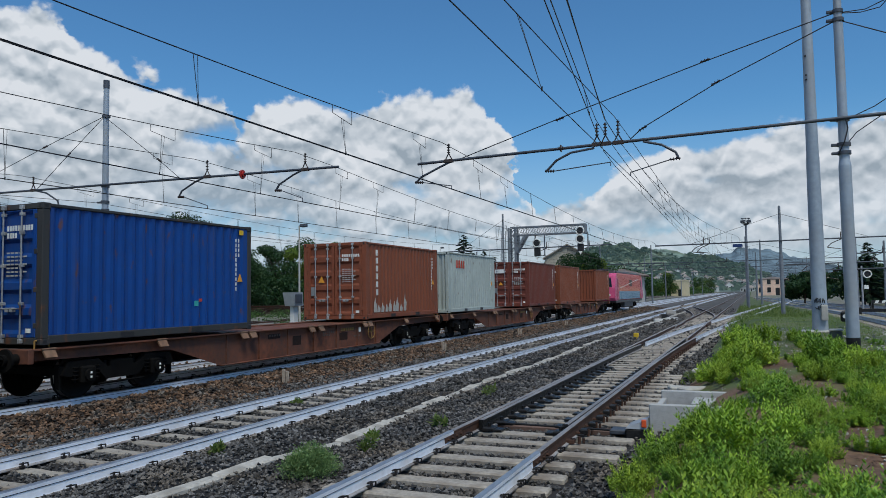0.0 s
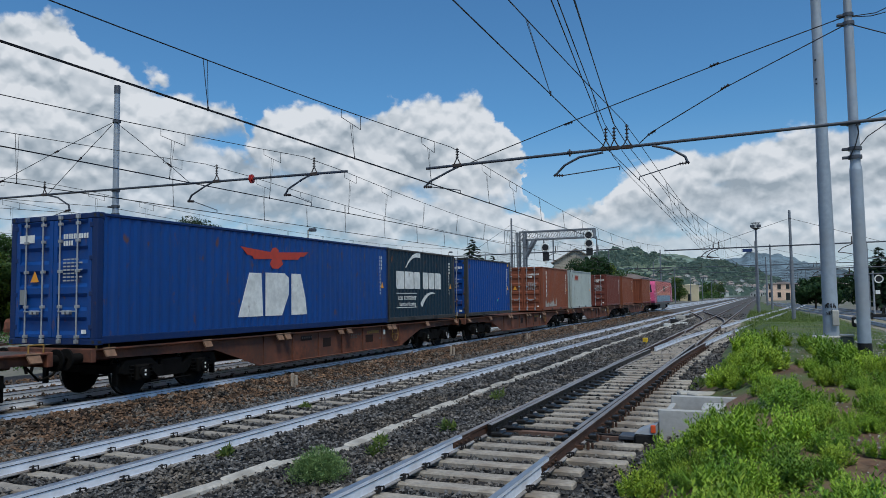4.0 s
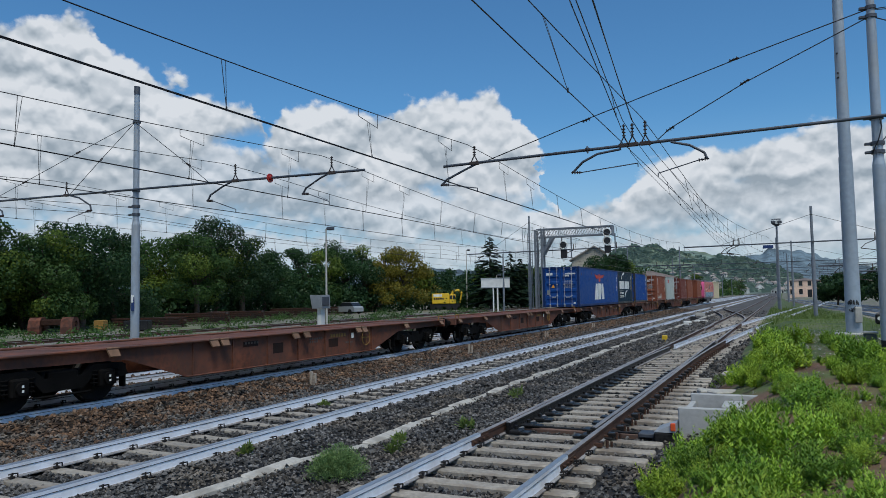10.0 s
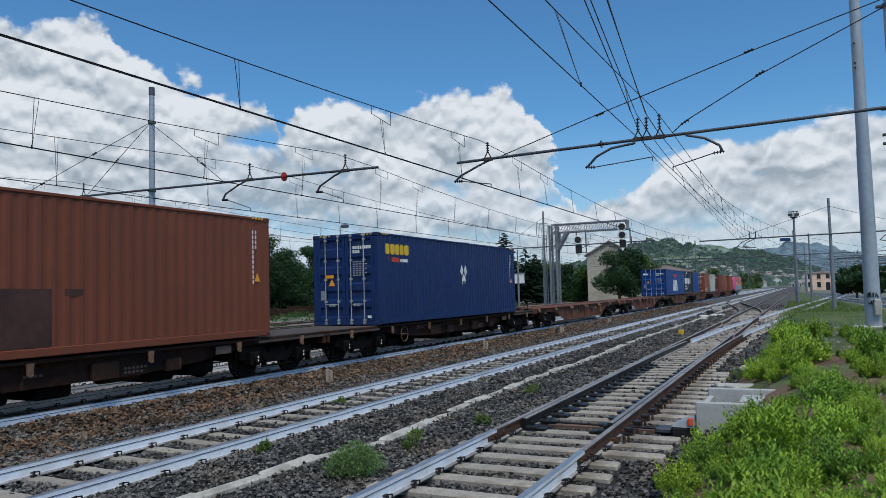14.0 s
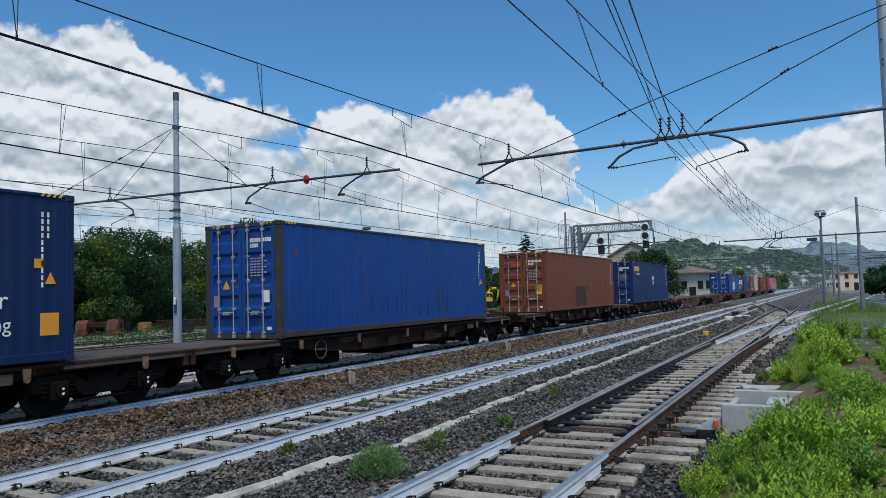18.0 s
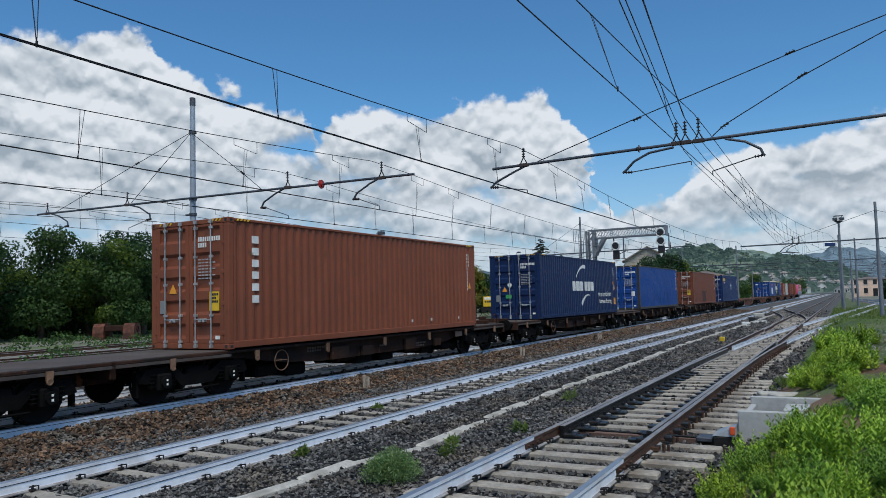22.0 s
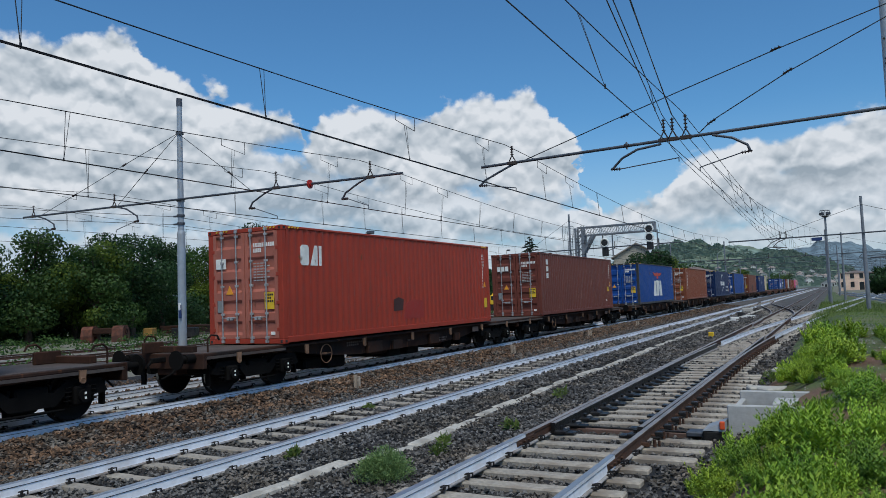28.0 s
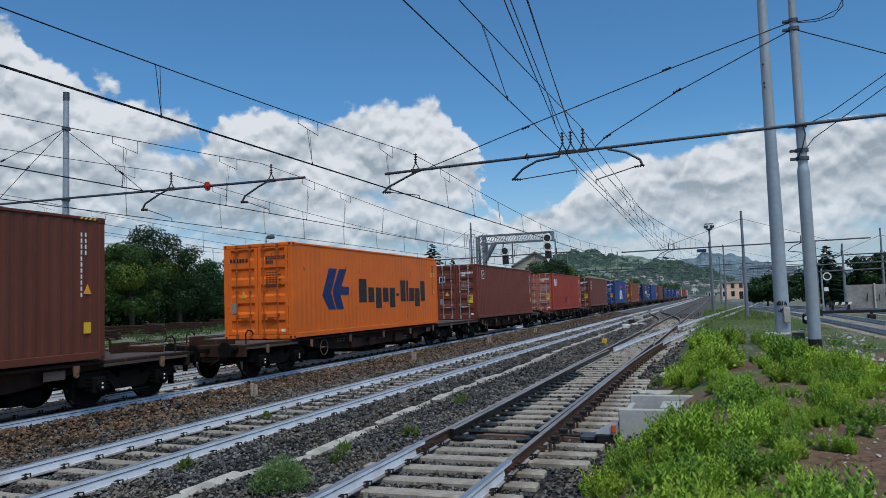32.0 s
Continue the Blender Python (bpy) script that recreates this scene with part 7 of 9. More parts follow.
# ---------- signal gantry ----------
M_GANTRY = shader("grey-painted gantry steel", (0.20, 0.22, 0.245), 0.55, 0.3, vary=0.12, grain=9, bump=0.05, rust=0.15)
def gantry():
    g = tagged(empty("signal_gantry", pose(0, 63, 0)), "grey lattice cantilever gantry carrying two signals over the tracks", "gantry")
    L, R, z0, z1 = -19.6, -13.0, 7.12, 7.82
    b = Build()
    for x in (-19.75, -19.15):
        for y in (-0.35, 0.35):
            b.cbox(x - 0.08, x + 0.08, y - 0.08, y + 0.08, -0.2, 7.8, 0.01)
    k = 0.2
    while k < 7.4:
        for y in (-0.35, 0.35):
            b.tube((-19.75, y, k), (-19.15, y, k + 0.6), 0.03, n=5)
        k += 0.6
    b.part("leg", M_GANTRY, g, "grey lattice leg")
    b = Build()
    for y in (-0.35, 0.35):
        for z in (z0, z1):
            b.cbox(L, R, y - 0.06, y + 0.06, z - 0.06, z + 0.06, 0.01)
        x = L
        while x < R - 0.3:
            b.tube((x, y, z0), (x + 0.5, y, z1), 0.025, n=5)
            b.tube((x + 0.5, y, z0), (x + 0.5, y, z1), 0.02, n=5)
            x += 0.5
    b.cbox(R - 0.08, R + 0.08, -0.42, 0.42, z0 - 0.1, z1 + 0.06, 0.01)
    b.part("lattice_beam", M_GANTRY, g, "grey lattice beam")
    b = Build()
    b.plate([(-0.42, 5.6), (0.42, 5.6), (0.42, 7.1), (-0.42, 7.1)], -19.1, -18.95)
    for y in (-0.35, 0.35):
        b.add([(-19.1, y - 0.05, 5.7), (-18.95, y - 0.05, 5.7), (-18.1, y - 0.05, 7.1), (-18.4, y - 0.05, 7.1), (-19.1, y + 0.05, 5.7), (-18.95, y + 0.05, 5.7), (-18.1, y + 0.05, 7.1), (-18.4, y + 0.05, 7.1)],
              [(0, 1, 2, 3), (4, 7, 6, 5), (0, 4, 5, 1), (1, 5, 6, 2), (2, 6, 7, 3), (3, 7, 4, 0)])
    b.part("knee_brace", M_GANTRY, g, "grey knee brace")
    b = Build()
    for x in (-20.55, -20.15):
        b.tube((x, 0, 0), (x, 0, 7.6), 0.03, n=6)
    z = 0.3
    while z < 7.5:
        b.tube((-20.55, 0, z), (-20.15, 0, z), 0.02, n=5)
        z += 0.35
    b.part("ladder", M_GANTRY, g, "grey steel ladder")
    b = Build()
    for x in (-20.9, -19.9):
        b.tube((x, -0.4, 7.0), (x, -0.4, 8.0), 0.025, n=5)
    b.tube((-20.9, -0.4, 8.0), (-19.9, -0.4, 8.0), 0.025, n=5)
    b.part("hand_rail", M_GANTRY, g)
    for x, zs, low in ((-13.35, (7.25, 6.55), 5.55), (-17.15, (6.35,), 5.2)):
        b = Build()
        for d in (-0.28, 0.55):
            b.cbox(x + d - 0.05, x + d + 0.05, -0.05, 0.05, low, 7.2, 0.01)
        b.part("hanger", M_GANTRY, g, "steel hanger")
        for z in zs:
            b = Build()
            b.tube((x, -0.46, z), (x, -0.50, z), 0.34, n=24)
            b.tube((x, -0.50, z), (x, -0.62, z), 0.30, n=24)
            h = b.part("signal_head", M_MARK_K, g, "round black signal head")
            b = Build()
            b.ring((x, -0.58, z), (0, 1, 0), 0.33, 0.07, 26, 6)
            b.part("white_rim", M_MARK_W, h, "white rim")
        b = Build()
        b.cbox(x - 0.26, x + 0.26, -0.52, -0.25, low, zs[-1] - 0.4, 0.02)
        b.part("indicator_box", M_MARK_K, g, "black indicator box")
        b = Build()
        b.add([(x - 0.16, -0.55, low - 0.05), (x + 0.16, -0.55, low - 0.05), (x, -0.55, low - 0.34), (x - 0.16, -0.50, low - 0.05), (x + 0.16, -0.50, low - 0.05), (x, -0.50, low - 0.34)], [(0, 1, 2), (5, 4, 3), (0, 3, 4, 1), (1, 4, 5, 2), (2, 5, 3, 0)])
        b.part("arrow_plate", M_MARK_W, g, "white pointed plate")


gantry()

# ---------- trees, hills, buildings and the yard beyond ----------
def leaf_shader(name, c, c2, back=0.35):
    mt = bpy.data.materials.new(name)
    mt.use_nodes = True
    nt = mt.node_tree
    N, L = nt.nodes.new, nt.links.new
    nt.nodes.clear()
    geo = N("ShaderNodeNewGeometry")
    oi = N("ShaderNodeObjectInfo")
    mx = N("ShaderNodeMix")
    mx.data_type = "RGBA"
    mx.inputs[6].default_value, mx.inputs[7].default_value = (*c, 1), (*c2, 1)
    L(geo.outputs["Random Per Island"], mx.inputs[0])
    v = N("ShaderNodeMapRange")
    L(oi.outputs["Random"], v.inputs[0])
    v.inputs[3].default_value, v.inputs[4].default_value = 0.8, 1.2
    sc = N("ShaderNodeVectorMath")
    sc.operation = "SCALE"
    L(mx.outputs[2], sc.inputs[0])
    L(v.outputs[0], sc.inputs["Scale"])
    d = N("ShaderNodeBsdfPrincipled")
    d.inputs["Roughness"].default_value, d.inputs["Specular IOR Level"].default_value = 0.55, 0.25
    L(sc.outputs[0], d.inputs["Base Color"])
    t = N("ShaderNodeBsdfTranslucent")
    L(sc.outputs[0], t.inputs["Color"])
    m = N("ShaderNodeMixShader")
    m.inputs[0].default_value = back
    L(d.outputs[0], m.inputs[1])
    L(t.outputs[0], m.inputs[2])
    out = N("ShaderNodeOutputMaterial")
    L(m.outputs[0], out.inputs[0])
    return mt


M_BARK = shader("grey-brown bark", (0.085, 0.065, 0.05), 0.9, vary=0.25, grain=14, stain=2, bump=0.5)
LEAF_DARK = leaf_shader("dark green foliage", (0.015, 0.044, 0.017), (0.040, 0.088, 0.027))
LEAF_YEL = leaf_shader("yellow-green foliage", (0.08, 0.135, 0.022), (0.18, 0.245, 0.04), 0.4)
LEAF_MID = leaf_shader("mid green foliage", (0.030, 0.074, 0.019), (0.078, 0.142, 0.034))
LEAF_GOLD = leaf_shader("golden browning foliage", (0.13, 0.13, 0.02), (0.26, 0.21, 0.03))
LEAF_FIR = leaf_shader("blackish green needles", (0.012, 0.028, 0.016), (0.024, 0.045, 0.022), 0.15)


def leaf_cloud(name, centres, radii, n, size, mats, flat=0.75, seed=0, split=None):
    """Many small leaf sprays about the surfaces of several lumps."""
    rng = np.random.default_rng(seed)
    centres, radii = np.array(centres, float), np.array(radii, float)
    w = radii ** 2
    k = rng.choice(len(radii), n, p=w / w.sum())
    d = rng.normal(size=(n, 3))
    d /= np.linalg.norm(d, axis=1)[:, None]
    r = radii[k] * (1 - 0.55 * rng.random(n) ** 2.2) * rng.uniform(0.92, 1.1, n)
    p = centres[k] + d * r[:, None] * np.array([1, 1, flat])
    # leaves: four-cornered sprays, turned at random but leaning outward
    a = d + rng.normal(size=(n, 3)) * 0.5
    a /= np.linalg.norm(a, axis=1)[:, None]
    u = np.cross(a, rng.normal(size=(n, 3)))
    u /= np.linalg.norm(u, axis=1)[:, None] + 1e-9
    v = np.cross(a, u)
    s = size * rng.uniform(0.5, 1.4, n)
    q = np.stack([p + u * s[:, None], p + v * (0.55 * s)[:, None] + a * (0.15 * s)[:, None], p - u * s[:, None] * 0.8, p - v * (0.55 * s)[:, None] - a * (0.1 * s)[:, None]], 1)
    leaf_cloud.lump = k
    return q.reshape(-1, 3)


def quads(name, v, mats, index=None):
    n = len(v) // 4
    me = bpy.data.meshes.new(name)
    me.vertices.add(len(v))
    me.vertices.foreach_set("co", np.asarray(v, float).ravel())
    me.loops.add(4 * n)
    me.loops.foreach_set("vertex_index", np.arange(4 * n, dtype=np.int32))
    me.polygons.add(n)
    me.polygons.foreach_set("loop_start", np.arange(0, 4 * n, 4, dtype=np.int32))
    for m in mats:
        me.materials.append(m)
    if index is not None:
        me.polygons.foreach_set("material_index", np.asarray(index, np.int32))
    me.update(calc_edges=True)
    return me


def tree(x, y, z, h, spread, mat, label, seed, n=6800, leaf=0.19, name="broadleaf_tree"):
    rng = random.Random(seed)
    t = tagged(empty(name, pose(x, y, z)), label, "tree", "trees behind the yard")
    b = Build()
    trunk_top = h * 0.42
    lean = (rng.uniform(-0.3, 0.3), rng.uniform(-0.3, 0.3))
    b.tube((0, 0, -0.2), (lean[0] * 0.5, lean[1] * 0.5, trunk_top * 0.5), 0.035 * h, 0.026 * h, 9)
    b.tube((lean[0] * 0.5, lean[1] * 0.5, trunk_top * 0.5), (lean[0], lean[1], trunk_top), 0.026 * h, 0.02 * h, 9)
    cs, rs = [], []
    for k in range(13):
        a = 6.283 * k / 6.5 + rng.uniform(-0.3, 0.3)
        rr = spread * rng.uniform(0.35, 0.72)
        c = (rr * math.cos(a), rr * math.sin(a), h * rng.uniform(0.2, 0.66))
        cs.append(c)
        rs.append(spread * rng.uniform(0.22, 0.42))
        b.tube((lean[0], lean[1], trunk_top * rng.uniform(0.75, 1.0)), (c[0] * 0.85, c[1] * 0.85, c[2]), 0.011 * h, 0.004 * h, 6)
    for k in range(8):
        c = (rng.uniform(-0.5, 0.5) * spread, rng.uniform(-0.38, 0.38) * spread, h * rng.uniform(0.68, 0.9))
        cs.append(c)
        rs.append(min(spread * rng.uniform(0.16, 0.34), (h - c[2]) / 0.78))
        b.tube((lean[0], lean[1], trunk_top), (c[0] * 0.9, c[1] * 0.9, c[2]), 0.012 * h, 0.004 * h, 6)
    cs.append((0, 0, h * 0.55))
    rs.append(spread * 0.5)
    b.part("trunk", M_BARK, t, "grey-brown trunk and limbs")
    v = leaf_cloud("crown", cs, rs, n, leaf, None, 0.8, seed)
    bright = np.array([rng.random() < (0.22 if mat is LEAF_MID else 0.05) for _ in cs])
    piece("crown", quads("crown", v, [mat, LEAF_YEL], bright[leaf_cloud.lump]), t, Matrix(), "uneven leafy crown")
    return t


def conifer(x, y, z, h, spread, seed, n=4200):
    t = tagged(empty("conifer", pose(x, y, z)), "dark pointed conifer behind the yard", "tree", "trees behind the yard")
    b = Build()
    b.tube((0, 0, -0.2), (0, 0, h), 0.02 * h, 0.003 * h, 8)
    b.part("trunk", M_BARK, t, "straight brown trunk")
    rng = np.random.default_rng(seed)
    nb = 120
    fb = np.sort(rng.random(nb)) ** 1.15
    ab = np.arange(nb) * 2.4 + rng.normal(0, 0.3, nb)
    reach = spread * (1 - fb) ** 0.85 * rng.uniform(0.7, 1.15, nb) + 0.15
    k = rng.choice(nb, n, p=reach / reach.sum())
    u0 = rng.random(n) ** 0.7
    r = reach[k] * u0
    a = ab[k] + rng.normal(0, 0.12, n) * (1.2 - u0)
    droop = 0.10 * r + 0.05 * r * r / (reach[k] + 0.1)
    p = np.stack([r * np.cos(a), r * np.sin(a), h * (0.10 + 0.90 * fb[k]) - droop + rng.normal(0, 0.05, n)], -1)
    d = np.stack([np.cos(a), np.sin(a), -0.3 + 0 * a], -1)
    u = np.stack([-np.sin(a), np.cos(a), rng.uniform(-0.5, 0.5, n)], -1)
    s = 0.042 * h * rng.uniform(0.5, 1.2, n)
    q = np.stack([p + d * s[:, None], p + u * (0.45 * s)[:, None], p - d * (0.7 * s)[:, None], p - u * (0.45 * s)[:, None]], 1).reshape(-1, 3)
    piece("crown", quads("crown", q, [LEAF_FIR]), t, Matrix(), "drooping dark needle branches")


def at(az, d):
    a = radians(az)
    return -d * math.sin(a), d * math.cos(a)


# (azimuth, distance, height, spread, foliage)
TREES = [(60.5, 60, 8.6, 4.6, 0), (57.0, 62, 8.3, 4.4, 1), (54.2, 66, 8.0, 4.4, 0), (52.8, 61, 7.4, 3.6, 1), (50.6, 65, 9.0, 4.6, 0), (48.6, 70, 8.6, 4.0, 0),
         (46.4, 84, 9.5, 4.6, 1), (44.4, 84, 9.8, 4.4, 1), (43.0, 80, 9.6, 4.0, 1), (41.6, 86, 11.6, 4.8, 0), (39.8, 86, 10.6, 4.4, 0), (38.2, 92, 8.6, 4.2, 0),
         (36.9, 100, 6.6, 3.8, 0), (35.4, 100, 9.1, 3.8, 0), (33.9, 102, 9.3, 4.0, 1), (32.3, 104, 10.2, 4.4, 0), (30.9, 106, 9.6, 3.8, 0), (29.4, 108, 9.0, 4.0, 2),
         (27.8, 110, 9.6, 4.4, 2), (26.6, 116, 7.4, 3.8, 2), (25.2, 122, 6.6, 4.6, 0), (23.6, 124, 6.8, 4.6, 0), (22.0, 126, 7.2, 4.8, 1), (20.3, 128, 7.0, 4.8, 0),
         (18.6, 128, 7.4, 4.8, 0), (17.0, 130, 6.8, 4.8, 0), (15.3, 132, 6.6, 4.6, 1), (12.4, 108, 7.8, 3.8, 0), (11.4, 110, 8.2, 3.6, 0), (9.9, 150, 7.2, 5.0, 1), (8.6, 156, 6.6, 5.0, 0), (7.4, 192, 6.2, 4.2, 1),
         (5.9, 262, 8.2, 4.6, 1), (3.6, 430, 9.0, 5.5, 1), (2.9, 520, 10.5, 6.5, 1)]
for k, (az, d, h, sp, kind) in enumerate(TREES):
    x, y = at(az, d)
    tree(x, y, 0.0, h, sp, (LEAF_DARK, LEAF_MID, LEAF_GOLD)[kind], ("dark green broadleaf tree behind the yard", "lighter green broadleaf tree behind the yard", "browning golden-leaved tree behind the yard")[kind], 40 + k, n=(14000 if d < 90 else 9500) if d < 112 else 4500, leaf=(0.125 if d < 90 else 0.15) if d < 112 else 0.23)
for k, (az, d, h, sp) in enumerate(((21.0, 112, 10.9, 4.6), (19.4, 116, 8.6, 3.6), (18.7, 118, 7.8, 3.2))):
    conifer(*at(az, d), 0.0, h, sp, 7 + k)
# to the side of the yard on the near bank
for k, (x, y, h, sp, kind) in enumerate(((13.0, 76, 4.6, 3.0, 0), (17.5, 80, 5.4, 3.4, 0), (22.5, 78, 5.0, 3.4, 0), (10.2, 84, 4.4, 2.8, 0), (26, 84, 5.8, 3.8, 0), (5.6, 96, 3.6, 2.6, 0), (8.0, 98, 3.4, 2.6, 0), (31, 80, 5.6, 4.0, 1))):
    tree(x, y, 0.5, h, sp, (LEAF_DARK, LEAF_MID)[kind], "dark green tree behind the yard wall", 90 + k, n=4500, leaf=0.2)
for k, (x, y, h) in enumerate(((9.3, 73, 5.4), (20.3, 74, 4.8))):
    conifer(x, y, 0.5, h, 1.9, 21 + k)

# hedge and undergrowth at the trees' feet, and the far woods: too many to count
v = []
rng = np.random.default_rng(5)
cs, rs = [], []
for k in range(150):
    az = 62 - 50 * k / 150 + rng.uniform(-0.3, 0.3)
    d = np.interp(az, [12, 26, 37, 47, 62], [134, 114, 94, 78, 62]) + rng.uniform(-2, 6)
    x, y = at(az, d)
    cs.append((x, y, rng.uniform(0.4, 2.8)))
    rs.append(rng.uniform(1.5, 3.0))
v = leaf_cloud("undergrowth", cs, rs, 46000, 0.24, None, 0.8, 11)
tagged(new("undergrowth", quads("undergrowth", v, [LEAF_DARK])), "dark tangled undergrowth below the trees", "bushes", kind="stuff")

# Aerial haze is painted into both hill colours: paler near, bluer far.
M_HILL_HAZE_NEAR = shader("wooded hillside paled by painted haze", (0.150, 0.205, 0.165), 0.95, vary=0.44, grain=0.11, stain=0.02, bump=0.0, tint=(0.15, 0.185, 0.10), tint_scale=0.012, tint_amount=0.7)
M_HILL_HAZE_FAR = shader("distant hill blued by painted haze", (0.125, 0.175, 0.205), 0.95, vary=0.34, grain=0.05, stain=0.006, bump=0.0)


def ridge_z(prof, d, depth, rough, seed, az, dist):
    """The height of a ridge's slope at an azimuth and distance."""
    f = (dist - d + depth) / depth
    if f <= 0:
        return 0.0
    x, y = at(az, dist)
    crest = math.tan(radians(float(np.interp(az, [p[0] for p in prof], [p[1] for p in prof])))) * d + 2.1
    nz = noise.noise((x * 0.006, y * 0.006, seed)) * 0.35 + noise.noise((x * 0.02, y * 0.02, seed + 5)) * 0.15
    return crest * (f ** 1.4) * (1 + nz * (1 - f)) + rough * noise.noise((x * 0.055, y * 0.055, seed + 9)) * f


def hill(name, prof, d, depth, mat, label, rough, seed):
    """A ridge: its crest by azimuth and elevation, at distance d, sloping down towards the viewer."""
    b = Build()
    a0, a1 = prof[0][0], prof[-1][0]
    n, m = 260, 16
    vs = []
    for i in range(n + 1):
        az = a0 + (a1 - a0) * i / n
        for j in range(m + 1):
            dist = d - depth * (1 - j / m)
            vs.append((*at(az, dist), ridge_z(prof, d, depth, rough, seed, az, dist)))
    f = [(i * (m + 1) + j, i * (m + 1) + j + 1, (i + 1) * (m + 1) + j + 1, (i + 1) * (m + 1) + j) for i in range(n) for j in range(m)]
    b.add(vs, f, True)
    return tagged(b.thing(name, mat), label, "hill", kind="structure")


HILL_NEAR = [(-1.2, 0.9), (0.5, 1.6), (2.0, 2.1), (4.6, 2.75), (6.9, 3.15), (7.6, 2.95), (8.9, 3.55), (10.2, 3.5), (11.4, 3.2), (13, 2.6), (16, 1.8), (20, 1.4)]
hill("hill_near", HILL_NEAR, 1300, 620, M_HILL_HAZE_NEAR, "sunlit wooded green hill beyond the town, paled by painted haze", 9.0, 1.0)
hill("hill_far", [(-25, 0.7), (-12, 0.9), (-7, 1.25), (-5.8, 1.4), (-4.0, 1.75), (-2.4, 2.3), (-1.4, 2.75), (-0.3, 2.95), (1.2, 2.7), (3.0, 2.4), (6, 2.0)], 2100, 800, M_HILL_HAZE_FAR, "shaded hill far behind, blue-green with painted haze", 12.0, 4.0)
hill("hill_west", [(14, 1.0), (18, 1.7), (22, 2.0), (26, 2.1), (31, 1.8), (40, 1.5), (60, 1.2), (80, 1.0)], 1800, 700, M_HILL_HAZE_FAR, "low hill far behind the trees, blue-green with painted haze", 10.0, 7.0)

# woods on the hillside
rng = np.random.default_rng(31)
pts, up = [], []
while len(pts) < 24000:
    az, d = rng.uniform(-1.2, 18.0), 700 + 590 * math.sqrt(rng.random())
    x, y = at(az, d)
    if noise.noise((x * 0.012, y * 0.012, 2.0)) + 0.5 * noise.noise((x * 0.04, y * 0.04, 6.0)) < rng.uniform(-0.25, 0.25):
        continue
    pts.append((x, y, ridge_z(HILL_NEAR, 1300, 620, 9.0, 1.0, az, d)))
pts = np.array(pts)
n = len(pts)
s = rng.uniform(1.3, 3.2, n)[:, None]
a = rng.uniform(-0.9, 0.9, n)
u = np.stack([np.cos(a), np.sin(a), 0 * a], -1)
w = np.array([[0.0, 0.0, 1.0]]) + rng.normal(0, 0.25, (n, 3))
q = np.stack([pts - u * s - w * s * 0.4, pts + u * s - w * s * 0.4, pts + u * s * 0.6 + w * s, pts - u * s * 0.6 + w * s * 1.1], 1).reshape(-1, 3)
# Pale foliage: the haze over the hillside is put into the leaf colour.
LEAF_HILL_HAZE = leaf_shader("hillside foliage paled by painted haze", (0.17, 0.25, 0.20), (0.28, 0.36, 0.27), 0.5)
tagged(new("hill_woods", quads("hill_woods", q, [LEAF_HILL_HAZE])), "scattered woods over the green hillside, paled by painted haze", "trees", kind="stuff")
# trees before the town
v = leaf_cloud("w", [(0, 0, 0)], [1], 10, 1, None)
cs, rs = [], []
rng = np.random.default_rng(9)
for k in range(620):
    az = rng.uniform(0.0, 16.0)
    d = rng.uniform(260, 520)
    x, y = at(az, d)
    if x > -24:
        continue
    cs.append((x, y, rng.uniform(0, 2)))
    rs.append(rng.uniform(1.5, 3.4))
v = leaf_cloud("far_woods", cs, rs, 12000, 0.8, None, 0.8, 12)
tagged(new("far_woods", quads("far_woods", v, [LEAF_MID])), "distant belt of green trees before the town", "trees", kind="stuff")

# ----- buildings -----
M_CREAM = shader("cream plaster", (0.62, 0.53, 0.36), 0.9, vary=0.08, grain=3, stain=0.3, bump=0.1)
M_PEACH = shader("peach plaster", (0.80, 0.56, 0.43), 0.9, vary=0.08, grain=3, stain=0.3, bump=0.1)
M_ROOF = shader("grey-brown roof tiles", (0.20, 0.16, 0.14), 0.9, vary=0.2, grain=4, stain=0.5, bump=0.2)
M_GLASS = shader("dark window glass", (0.02, 0.023, 0.027), 0.08, vary=0.0, bump=0.0, spec=0.6)
M_WHITE = shader("white plaster", (0.68, 0.67, 0.64), 0.9, vary=0.06, grain=2, bump=0.05)


